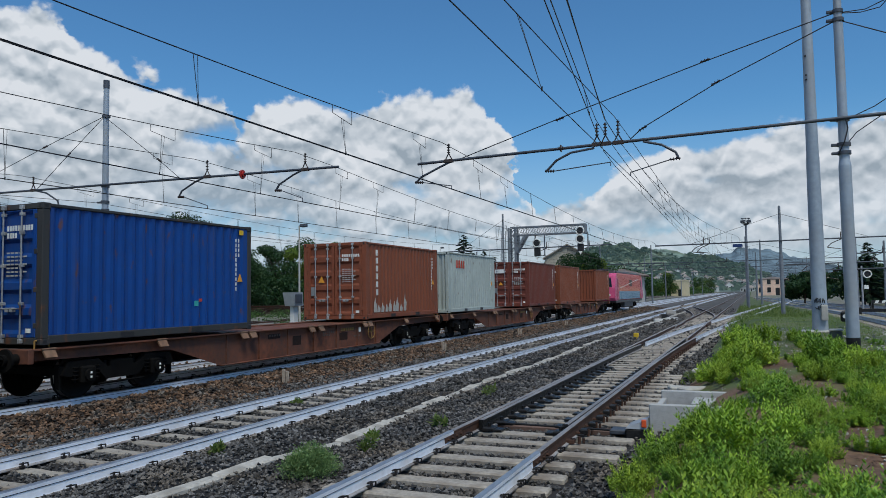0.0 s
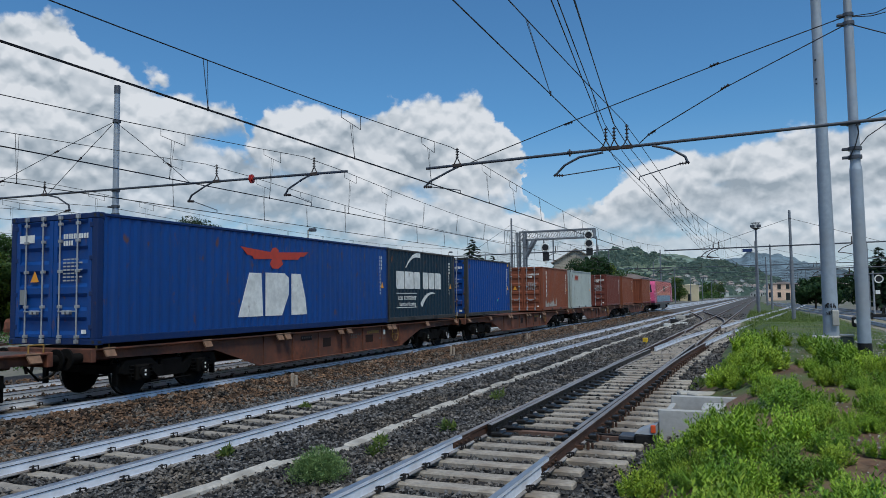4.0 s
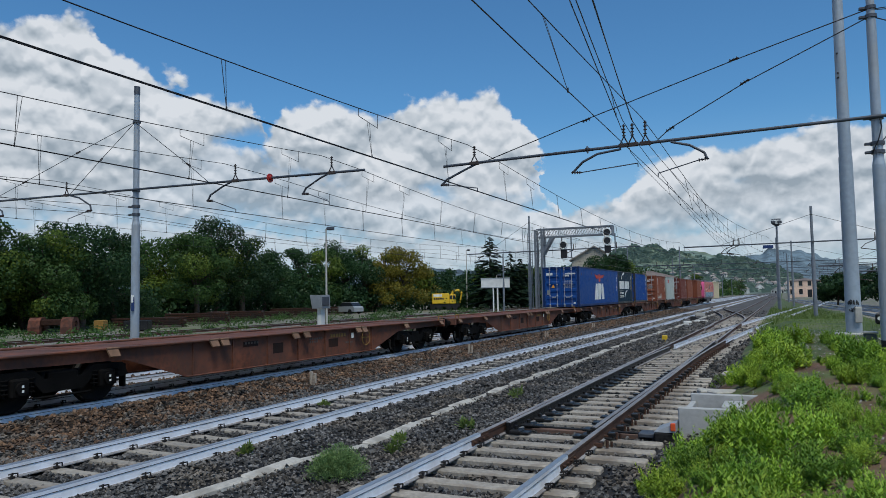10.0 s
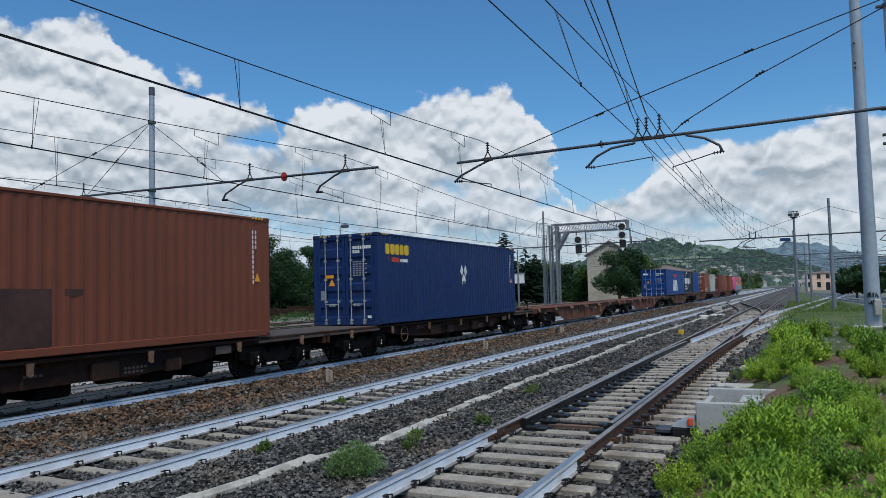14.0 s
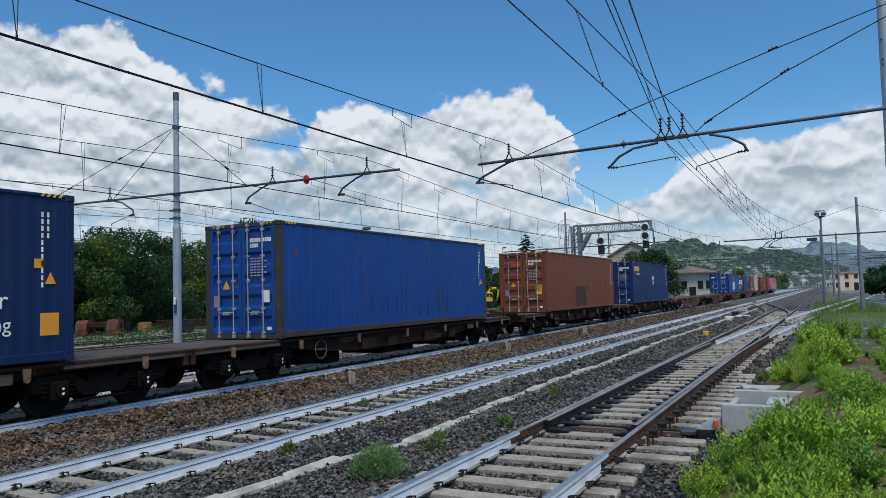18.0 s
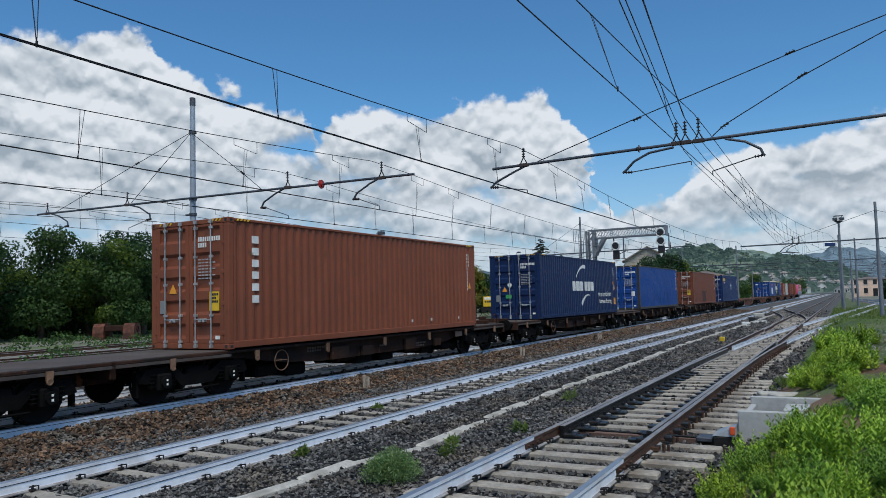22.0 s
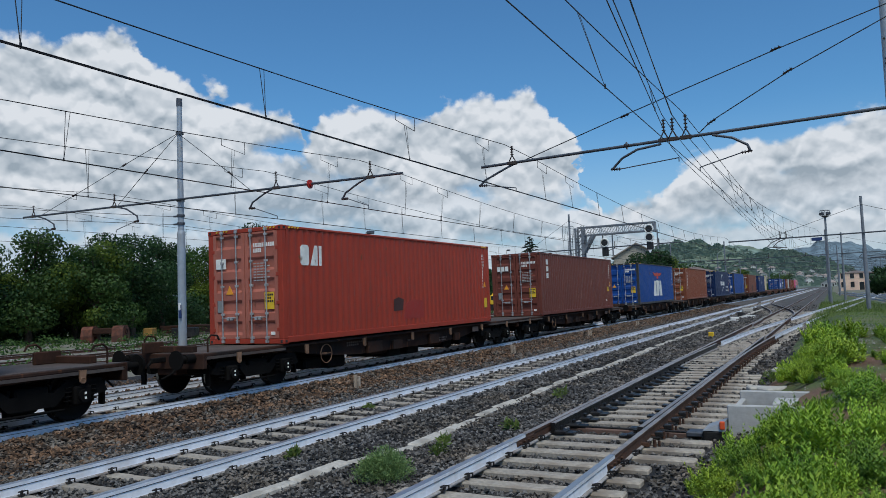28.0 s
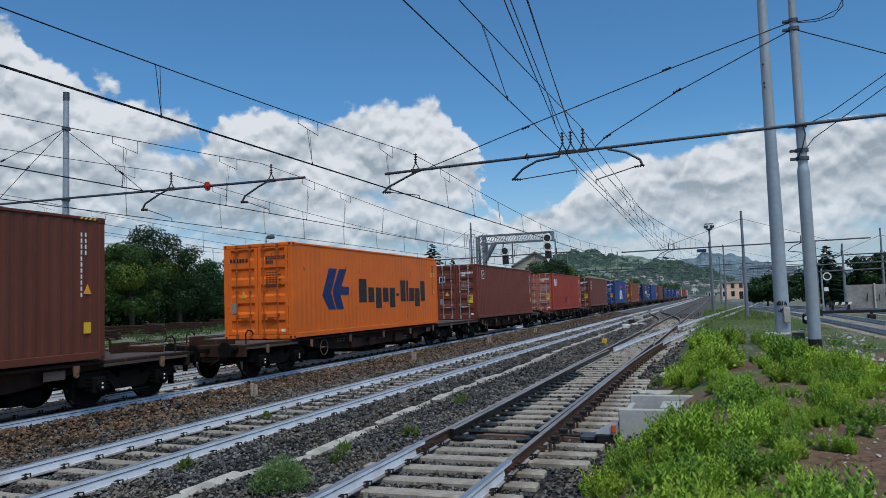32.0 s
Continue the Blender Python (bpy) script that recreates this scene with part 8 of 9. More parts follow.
def building(x, y, rz, w, d, h, wall, roof, label, cols=5, rows=2, gable=True, roof_h=2.0, overhang=0.4, door=True, z=0.0):
    """A house of w along its front by d deep: walls, roof, windows and a door."""
    g = tagged(empty("house", pose(x, y, z, 0, 0, rz)), label, "building", "buildings beyond the tracks")
    b = Build()
    b.box(-w / 2, w / 2, -d / 2, d / 2, -0.3 if z == 0 else -2.5, h)
    if gable:
        b.add([(-w / 2, -d / 2, h), (w / 2, -d / 2, h), (0, -d / 2, h + roof_h), (-w / 2, d / 2, h), (w / 2, d / 2, h), (0, d / 2, h + roof_h)], [(0, 1, 2), (5, 4, 3), (0, 3, 4, 1)])
    b.part("wall", wall, g)
    b = Build()
    o = overhang
    if gable:
        for s in (-1, 1):
            b.add([(s * (w / 2 + o), -d / 2 - o, h - o * roof_h / (w / 2)), (s * (w / 2 + o), d / 2 + o, h - o * roof_h / (w / 2)), (0, d / 2 + o, h + roof_h + 0.05), (0, -d / 2 - o, h + roof_h + 0.05),
                   (s * (w / 2 + o), -d / 2 - o, h - o * roof_h / (w / 2) + 0.2), (s * (w / 2 + o), d / 2 + o, h - o * roof_h / (w / 2) + 0.2), (0, d / 2 + o, h + roof_h + 0.25), (0, -d / 2 - o, h + roof_h + 0.25)],
                  [(0, 1, 2, 3), (4, 5, 6, 7), (0, 4, 7, 3), (1, 5, 6, 2), (0, 1, 5, 4), (3, 2, 6, 7)])
    else:
        k = max(0.0, w / 2 - d / 2)
        b.add([(-w / 2 - o, -d / 2 - o, h), (w / 2 + o, -d / 2 - o, h), (w / 2 + o, d / 2 + o, h), (-w / 2 - o, d / 2 + o, h), (-k, 0, h + roof_h), (k, 0, h + roof_h)], [(0, 1, 5, 4), (1, 2, 5), (2, 3, 4, 5), (3, 0, 4), (3, 2, 1, 0)])
        b.box(-w / 2 - o, w / 2 + o, -d / 2 - o, d / 2 + o, h - 0.2, h)
    b.part("roof", roof, g)
    for r in range(rows):
        for c in range(cols):
            wx = -w / 2 + w * (c + 0.5) / cols
            wz = (h / rows) * (r + 0.38)
            if door and r == 0 and c == cols // 2:
                b = Build()
                b.box(wx - 0.6, wx + 0.6, -d / 2 - 0.03, -d / 2 + 0.05, 0, 2.3)
                b.part("door", M_GLASS, g, "dark doorway")
                continue
            b = Build()
            b.box(wx - 0.5, wx + 0.5, -d / 2 - 0.02, -d / 2 + 0.05, wz, wz + 1.5)
            win = b.part("window", M_GLASS, g)
            b = Build()
            b.box(wx - 0.6, wx + 0.6, -d / 2 - 0.10, -d / 2 + 0.02, wz - 0.12, wz)
            b.part("sill", M_CONCRETE, win)
    return g


x, y = at(12.95, 128)
building(x, y, 10, 7.2, 10, 7.7, shader("warm beige plaster", (0.42, 0.38, 0.31), 0.9, vary=0.12, grain=3, stain=0.3, bump=0.1, streak=0.2), shader("pale brown roof tiles", (0.30, 0.265, 0.23), 0.9, vary=0.15, grain=4, stain=0.5, bump=0.2), "plain beige gabled house behind trees", cols=2, rows=0, roof_h=2.0)
x, y = at(9.1, 150)
building(x, y, 6, 8.6, 8, 5.0, shader("pale grey plaster", (0.50, 0.50, 0.48), 0.9, vary=0.1, grain=3, stain=0.3, bump=0.1), M_ROOF, "low station building with a hipped grey roof", cols=6, rows=1, gable=False, roof_h=1.4, overhang=1.0)
x, y = at(4.9, 270)
building(x, y, 3, 6.0, 6, 5.4, M_CREAM, M_CREAM, "small cream hut with a dark doorway", cols=1, rows=1, gable=False, roof_h=0.3, overhang=0.15)
x, y = at(-1.35, 250)
building(x, y, 0, 9.5, 9, 5.0, M_PEACH, M_ROOF, "long peach station house with rows of windows", cols=4, rows=2, gable=False, roof_h=0.7, overhang=0.15)
# Haze over the distant town is mixed into its plaster and roof colours.
M_HAZY = shader("hazy pale plaster", (0.50, 0.50, 0.47), 0.9, vary=0.08, grain=3, stain=0.3, bump=0.1)
M_TOWN_ROOF = shader("hazy pale roof tiles", (0.33, 0.28, 0.25), 0.9, vary=0.15, grain=4, stain=0.5, bump=0.2)
rng = random.Random(3)
for k in range(88):
    az, d = rng.uniform(-1.5, 8.0), rng.uniform(640, 1000)
    x, y = at(az, d)
    building(x, y, rng.uniform(-20, 20), rng.uniform(4, 8), 6, rng.uniform(2.6, 5.0), rng.choice((M_WHITE, M_HAZY, M_HAZY)), M_TOWN_ROOF, "small pale house of the distant town", cols=3, rows=1, gable=rng.random() < 0.5, roof_h=2.0, z=ridge_z(HILL_NEAR, 1300, 620, 9.0, 1.0, az, d - 5) - 0.4)


# ----- left yard -----
def yard_tracks():
    t = tagged(empty("track_overgrown"), "overgrown rusty yard tracks in weeds", "railway track", kind="structure")
    for cx in (-25.2, -30.2, -35.5):
        for s in (-1, 1):
            rail(t, cx + s * GAUGE / 2, -5, 260, RUST_RAIL, "rusty rail")
        b = Build()
        y = 5.0
        while y < 120:
            b.box(cx - 1.2, cx + 1.2, y - 0.12, y + 0.12, -0.12, -0.005)
            y += 0.65
        tagged(b.part("distant_sleepers", M_SLEEPER, t), kind="stuff")


yard_tracks()
M_DRUM = shader("rusty red casting", (0.15, 0.055, 0.034), 0.8, 0.2, vary=0.3, grain=5, bump=0.25, tint=(0.05, 0.03, 0.025), tint_scale=1.4, tint_amount=0.7)


def saddle(x, y, rz, label):
    """Two round-backed rusty cheeks joined by a dark beam, left lying in the yard."""
    g = tagged(empty("steel_saddle", pose(x, y, ground_z(x, y) - 0.05, 0, 0, rz)), label, "scrap steel", "scrap steel in the yard")
    for s_ in (-1, 1):
        b = Build()
        out = [(-0.62, 0.0), (-0.30, 0.0), (-0.26, 0.45), (0.26, 0.45), (0.30, 0.0), (0.62, 0.0), (0.66, 0.5), (0.56, 0.95), (0.30, 1.16), (-0.30, 1.16), (-0.56, 0.95), (-0.66, 0.5)]
        b.plate(out, s_ * 1.05 - 0.38, s_ * 1.05 + 0.38)
        cheek = b.part("cheek", M_DRUM, g, "round-backed rusty cheek")
        b = Build()
        b.ring((s_ * 1.45, 0, 0.75), (1, 0, 0), 0.17, 0.04, 16, 6)
        b.part("lifting_eye", M_RUST_DARK, cheek)
    b = Build()
    b.cbox(-0.68, 0.68, -0.45, 0.45, 0.62, 1.02, 0.05)
    b.part("beam", M_RUST_DARK, g, "dark joining beam")


saddle(-45.2, 34.9, 30, "rusty red steel saddle lying in the yard")
for x, y, w, mat, lab in ((-46.0, 39.4, 0.7, M_YELLOW, "faded yellow steel crate among weeds"), (-42.0, 38.6, 0.9, M_IRON, "black steel crate among weeds"), (-40.8, 38.6, 0.8, M_IRON, "black steel crate among weeds")):
    c = tagged(empty("steel_crate", pose(x, y, ground_z(x, y), 0, 0, 25)), lab, "crate", "crates in the yard")
    b = Build()
    b.cbox(-w / 2, w / 2, -0.4, 0.4, 0.08, 0.75, 0.04)
    b.part("body", mat, c)
    for dx in (-w / 2 + 0.15, w / 2 - 0.15):
        b = Build()
        b.cbox(dx - 0.06, dx + 0.06, -0.42, 0.42, 0.0, 0.09, 0.01)
        b.part("skid", M_RUST_DARK, c)
# stacks of old rails and sleepers
for k in range(9):
    x, y = -46 - 1.6 * k, 44 + 7.0 * k
    s = tagged(empty("sleeper_stack", pose(x, y, ground_z(x, y), 0, 0, 30)), "stack of old dark sleepers and rails", "stack", "stacks along the yard's edge")
    for r in range(5 if k % 3 else 4):
        for c in range(4):
            b = Build()
            b.cbox(-2.6 - 0.1 * (r % 2), 2.6 + 0.15 * (c % 2), -0.62 + c * 0.32, -0.36 + c * 0.32, 0.02 + r * 0.2, 0.18 + r * 0.2, 0.015)
            b.part("sleeper", M_RUST_DARK if (r + c) % 5 else M_DECK, s)

# yard weeds
cs, rs = [], []
rng = np.random.default_rng(15)
for k in range(330):
    x = rng.uniform(-50, -19.5)
    y = 16 + 75 * rng.random() ** 1.3
    cs.append((x, y, 0.05 + ground_z(x, y)))
    rs.append(rng.uniform(0.2, 0.75) * (1 + max(0, (-32 - x)) * 0.03))
v = leaf_cloud("yard_weeds", cs, rs, 32000, 0.085, None, 0.7, 16)
tagged(new("yard_weeds", quads("yard_weeds", v, [LEAF_MID])), "patches of green weeds over the yard", "weeds", kind="stuff")


def trackside_cabinet():
    c = tagged(empty("trackside_cabinet", pose(-22.0, 32.6, -0.05)), "grey trackside cabinet tilted on a white post", "cabinet")
    b = Build()
    b.cbox(-0.12, 0.12, -0.2, 0.2, 0.0, 1.62, 0.03)
    b.part("post", M_WHITE, c, "white post")
    b = Build()
    b.add([(-0.3, -0.38, 1.62), (0.3, -0.38, 1.62), (0.3, 0.40, 1.62), (-0.3, 0.40, 1.62), (-0.34, -0.52, 2.32), (0.34, -0.52, 2.32), (0.34, 0.30, 2.32), (-0.34, 0.30, 2.32)],
          [(3, 2, 1, 0), (4, 5, 6, 7), (0, 1, 5, 4), (1, 2, 6, 5), (2, 3, 7, 6), (3, 0, 4, 7)])
    b.part("housing", M_STEEL, c, "grey steel housing")
    b = Build()
    b.cbox(0.31, 0.37, -0.38, 0.22, 1.76, 2.22, 0.02)
    b.part("screen", M_STEEL_DARK, c, "dark screen face")
    b = Build()
    b.cbox(-0.2, 0.2, 0.34, 0.55, 1.66, 2.12, 0.02)
    b.part("side_box", M_STEEL, c, "grey side box")


trackside_cabinet()


def lamp_post(x, y, h, label="slim lamp post with a drooping floodlight"):
    p = tagged(empty("lamp_post", pose(x, y, ground_z(x, y))), label, "lamp post", "yard lamp posts")
    b = Build()
    b.tube((0, 0, -0.1), (0, 0, h), 0.085, 0.05, 10)
    b.part("pole", M_CONCRETE, p, "slim pale pole")
    b = Build()
    b.tube((0, 0, h), (0.25, 0, h + 0.02), 0.04, n=6)
    b.cbox(0.15, 0.62, -0.2, 0.2, h - 0.12, h + 0.12, 0.05)
    b.part("floodlight", M_STEEL_DARK, p, "dark floodlight")


lamp_post(-29.9, 45.0, 7.1)
lamp_post(-44.6, 106.0, 9.2)
lamp_post(-37.0, 99.0, 5.0)


def flood_tower(x, y, h):
    p = tagged(empty("floodlight_tower", pose(x, y, -0.1)), "tall floodlight tower with a round lamp platform", "lamp post")
    b = Build()
    b.tube((0, 0, -0.1), (0, 0, h), 0.15, 0.1, 10)
    b.part("pole", M_MAST_FAR, p)
    b = Build()
    b.tube((0, 0, h), (0, 0, h + 0.2), 0.15, 0.42, 14)
    b.ring((0, 0, h + 0.75), (0, 0, 1), 0.46, 0.03, 16, 5)
    for k in range(8):
        a = k * 0.785
        b.tube((0.40 * math.cos(a), 0.40 * math.sin(a), h + 0.18), (0.46 * math.cos(a), 0.46 * math.sin(a), h + 0.75), 0.02, n=5)
    b.part("platform", M_STEEL_DARK, p, "dark lamp platform")
    for k in range(6):
        a = k * 1.047
        b = Build()
        b.cbox(0.42 * math.cos(a) - 0.13, 0.42 * math.cos(a) + 0.13, 0.42 * math.sin(a) - 0.11, 0.42 * math.sin(a) + 0.11, h + 0.28, h + 0.56, 0.03)
        b.part("floodlight", M_STEEL_DARK, p)


flood_tower(-0.4, 88.0, 9.2)


def excavator():
    x, y = -47.2, 103.0
    e = tagged(empty("rail_excavator", pose(x, y, 0.05, 0, 0, 25) @ Matrix.Scale(0.9, 4)), "yellow rail excavator parked with folded arm", "excavator")
    b = Build()
    b.cbox(-2.0, 0.9, -0.95, 0.95, 1.0, 2.75, 0.10)
    b.part("body", M_MARK_Y, e, "yellow machine body")
    b = Build()
    b.cbox(0.902, 2.05, -0.95, 0.95, 1.0, 2.55, 0.10)
    cab = b.part("cab", M_MARK_Y, e, "yellow cab")
    for a, c in ((1.0, 1.42), (1.5, 1.95)):
        b = Build()
        b.cbox(a, c, -0.965, -0.93, 1.75, 2.4, 0.01)
        b.part("cab_window", M_GLASS, cab, "dark cab window")
    b = Build()
    b.cbox(-1.75, -0.3, -0.965, -0.94, 2.2, 2.62, 0.01)
    b.part("side_panel", M_MARK_W, e, "white side panel")
    for k in range(5):
        b = Build()
        b.cbox(-1.7 + 0.36 * k, -1.42 + 0.36 * k, -0.965, -0.94, 1.72, 2.05, 0.01)
        b.part("side_mark", M_MARK_K, e, "black painted bar")
    b = Build()
    b.cbox(-2.4, 2.7, -0.8, 0.8, 0.45, 0.99, 0.05)
    b.part("chassis", M_IRON, e, "black chassis")
    b = Build()
    b.tube((0, 0, 0.9), (0, 0, 1.05), 0.75, n=18)
    b.part("turntable", M_IRON, e)
    for dx in (-1.9, -0.8, 0.8, 1.9):
        for sy in (-1, 1):
            b = Build()
            b.tube((dx, sy * 0.55, 0.45), (dx, sy * 0.95, 0.45), 0.47, n=18)
            b.part("wheel", M_IRON, e, "black wheel")
    b = Build()
    b.path([(1.3, 0.3, 2.5), (1.7, 0.3, 3.15), (2.7, 0.3, 3.25), (3.05, 0.3, 2.7)], 0.2, 8)
    b.part("boom", M_MARK_Y, e, "folded yellow boom")
    b = Build()
    b.path([(3.05, 0.3, 2.75), (2.85, 0.3, 1.7), (2.7, 0.3, 1.2)], 0.14, 8)
    b.part("dipper", M_MARK_Y, e, "yellow dipper arm")


excavator()


def board():
    s = tagged(empty("notice_board", pose(-30.1, 80.0, 0.0, 0, 0, 14)), "blank white board on two posts", "sign")
    b = Build()
    b.cbox(-1.65, 1.65, -0.05, 0.05, 3.0, 4.1, 0.02)
    b.part("panel", M_WHITE, s, "blank white panel")
    for z in (3.0, 4.05):
        b = Build()
        b.cbox(-1.7, 1.7, -0.09, 0.09, z - 0.05, z + 0.06, 0.01)
        b.part("frame_rail", M_STEEL, s)
    for x in (-0.25, 0.25):
        b = Build()
        b.cbox(x - 0.07, x + 0.07, -0.07, 0.07, -0.2, 3.0, 0.015)
        b.part("post", M_WHITE, s, "white post")


board()


def parked_car(x, y, rz, mat, label):
    c = tagged(empty("parked_car", pose(x, y, ground_z(x, y), 0, 0, rz)), label, "car", "cars parked under the trees")
    b = Build()
    b.plate([(-2.1, 0.3), (2.1, 0.3), (2.15, 0.75), (1.9, 0.9), (0.9, 0.98), (-1.9, 1.0), (-2.1, 0.8)], -0.85, 0.85)
    b.part("body", mat, c)
    b = Build()
    b.plate([(0.95, 0.97), (0.35, 1.45), (-1.3, 1.48), (-1.85, 0.99)], -0.74, 0.74)
    b.part("cabin", M_GLASS, c, "dark glazed cabin")
    b = Build()
    b.plate([(0.38, 1.44), (0.3, 1.5), (-1.25, 1.53), (-1.35, 1.47)], -0.72, 0.72)
    b.part("roof", mat, c)
    for dy in (-1.3, 1.3):
        for s in (-1, 1):
            b = Build()
            b.tube((s * 0.66, dy, 0.32), (s * 0.88, dy, 0.32), 0.32, n=16)
            b.part("wheel", M_IRON, c)


parked_car(*at(34.2, 101), 60, M_STEEL, "silver-grey parked car beneath the trees")
parked_car(*at(32.0, 99), 75, M_STEEL, "pale grey parked car beneath the trees")
parked_car(*at(8.2, 168), 100, M_WHITE, "white parked car beside the station")

# ----- right yard -----
M_RAIL_YARD = shader("chalky yard rail", (0.52, 0.55, 0.60), 0.9, vary=0.1, grain=14, stain=3, spec=0.1, bump=0.1, tint=(0.36, 0.31, 0.27), tint_scale=2.0, tint_amount=0.5)


def yard_track(name, shift, y0, y1, label, mats):
    """A track of the higher yard: it bends towards the main line and sinks to its level."""
    t = tagged(empty(name), label, "railway track", kind="structure")
    ys = [y0 + (y1 - y0) * k / 60 for k in range(61)]

    def line(y):
        return yard_rail(y) + shift * (1 - 0.55 * smooth(60, 150, y))

    def level(y):
        return 0.58 * (1 - smooth(45.0, 105.0, y) * 0.97)
    n = len(RAIL)
    for side in (0.0, GAUGE):
        b = Build()
        v = [(line(y) + side + px, y, level(y) + pz) for y in ys for px, pz in RAIL]
        for j in range(len(ys) - 1):
            for i in range(n):
                b.k, k = RAIL_MATS[i], (i + 1) % n
                b.add([v[j * n + i], v[j * n + k], v[(j + 1) * n + k], v[(j + 1) * n + i]], [(0, 1, 2, 3)])
        b.part("rail", [*mats, M_UNDER, M_FOOT], t, "chalky rail")
    y = max(y0, 8.0)
    while y < 62:
        piece("sleeper", SLEEPER, t, pose(line(y) + GAUGE / 2, y, level(y) - 0.004, 0, 0, random.uniform(-1, 3)))
        y += 0.6
    b = Build()
    while y < y1:
        b.box(line(y) + GAUGE / 2 - 1.2, line(y) + GAUGE / 2 + 1.2, y - 0.11, y + 0.11, level(y) - 0.12, level(y) - 0.004)
        y += 0.6
    tagged(b.part("distant_sleepers", M_SLEEPER, t), kind="stuff")


yard_track("track_yard", 0.0, -15, 180, "yard track with chalky rails bending towards the main line", [M_RAIL_YARD, M_RAIL_TOP])
yard_track("track_yard_far", 4.6, 12, 170, "second yard track with chalky rails on the higher ground", [M_RAIL_YARD, M_RAIL_TOP])


def track_barrier():
    """A black bar across the yard track on its post."""
    g = tagged(empty("track_barrier", pose(6.15, 37.6, ground_z(6.6, 37.6))), "black steel bar on a stout post across the yard track", "barrier")
    b = Build()
    b.cbox(-1.75, 2.6, -0.06, 0.06, 0.46, 0.60, 0.015)
    b.part("bar", M_IRON, g, "long black bar")
    for x in (0.25, 2.2):
        b = Build()
        b.cbox(x - 0.16, x + 0.16, -0.14, 0.14, -0.1, 0.40, 0.03)
        b.tube((x, 0, 0.3), (x, 0, 0.52), 0.07, n=10)
        b.part("post", M_IRON, g, "black pivot post")
    b = Build()
    b.cbox(-1.80, -1.70, -0.08, 0.08, 0.36, 0.66, 0.01)
    b.part("end_plate", M_IRON, g)


track_barrier()
M_WALL = shader("stained grey concrete", (0.27, 0.265, 0.25), 0.9, vary=0.15, grain=5, stain=0.6, bump=0.2, streak=0.3)
wall = tagged(empty("yard_wall", pose(0, 0, 0)), "grey concrete panel wall with graffiti at the yard's edge", "wall", kind="structure")
for k in range(16):
    x = 9.5 + 2.05 * k
    y = 66 - 0.10 * k
    b = Build()
    b.cbox(x, x + 2.0, y - 0.06, y + 0.06, 0.3, 2.35, 0.02)
    b.part("panel", M_WALL, wall)
    b = Build()
    b.cbox(x - 0.06, x + 0.06, y - 0.10, y + 0.10, 0.3, 2.45, 0.02)
    b.part("post", M_CONCRETE, wall)
rng = random.Random(8)
for k in range(5):
    b = Build()
    x = 11.0 + 3.1 * k
    for j in range(5):
        b.path([(x + 0.4 * j + rng.uniform(0, 0.3), 65.85, 0.9 + rng.uniform(0, 0.8)) for _ in range(3)], 0.035, 4)
    b.part("graffiti", (M_MARK_K, M_MARK_W)[k % 2], wall, "scrawled graffiti")


def buffer_stop(x, y):
    g = tagged(empty("buffer_stop", pose(x, y, ground_z(x, y))), "black and white striped buffer stop on a yard track", "buffer stop", "buffer stops")
    for dx in (-0.5, 0.5):
        b = Build()
        b.cbox(dx - 0.06, dx + 0.06, -0.1, 0.1, 0.0, 0.74, 0.015)
        b.tube((dx, 0, 0.6), (dx, 1.2, 0.1), 0.05, n=8)
        b.part("post", M_IRON, g, "black steel post")
    for k in range(6):
        b = Build()
        u = -0.6 + 0.2 * k
        b.plate([(u, 0.58), (u + 0.2, 0.58), (u + 0.27, 0.76), (u + 0.07, 0.76)], 0.0, 0.1)
        b.v = [(p[1], -0.12 - p[0], p[2]) for p in b.v]
        b.part("striped_board", M_MARK_W if k % 2 else M_MARK_K, g, "white stripe" if k % 2 else "black stripe")


buffer_stop(7.9, 57.0)
buffer_stop(12.6, 61.0)


def ground_signal(x, y):
    s = tagged(empty("shunting_signal", pose(x, y, ground_z(x, y) - 0.03)), "small black ground signal beside the yard track", "signal")
    b = Build()
    b.cbox(-0.22, 0.22, -0.14, 0.14, 0.25, 0.62, 0.05)
    b.part("head", M_IRON, s, "black signal head")
    b = Build()
    b.cbox(-0.06, 0.06, -0.06, 0.06, 0.0, 0.3, 0.01)
    b.part("stem", M_STEEL_DARK, s)
    for dx in (-0.1, 0.1):
        b = Build()
        b.tube((dx, -0.14, 0.45), (dx, -0.18, 0.45), 0.07, n=12)
        b.part("lens", M_MARK_W, s, "white lens")


ground_signal(3.05, 29.5)
ground_signal(8.3, 33.0)


def disc_signal(x, y):
    s = tagged(empty("round_signal", pose(x, y, ground_z(x, y))), "white-rimmed round signal on a slim post", "signal")
    b = Build()
    b.tube((0, 0, -0.1), (0, 0, 3.2), 0.07, n=10)
    b.part("post", M_STEEL, s)
    b = Build()
    b.tube((0.35, -0.08, 2.6), (0.35, -0.12, 2.6), 0.25, n=22)
    h = b.part("signal_head", M_MARK_K, s, "round black signal head")
    b = Build()
    b.ring((0.35, -0.13, 2.6), (0, 1, 0), 0.26, 0.05, 22, 6)
    b.part("white_rim", M_MARK_W, h, "white rim")
    b = Build()
    b.cbox(0.1, 0.4, -0.12, -0.04, 1.5, 1.8, 0.02)
    b.part("plate", M_MARK_W, s, "white plate")


disc_signal(7.45, 62.0)

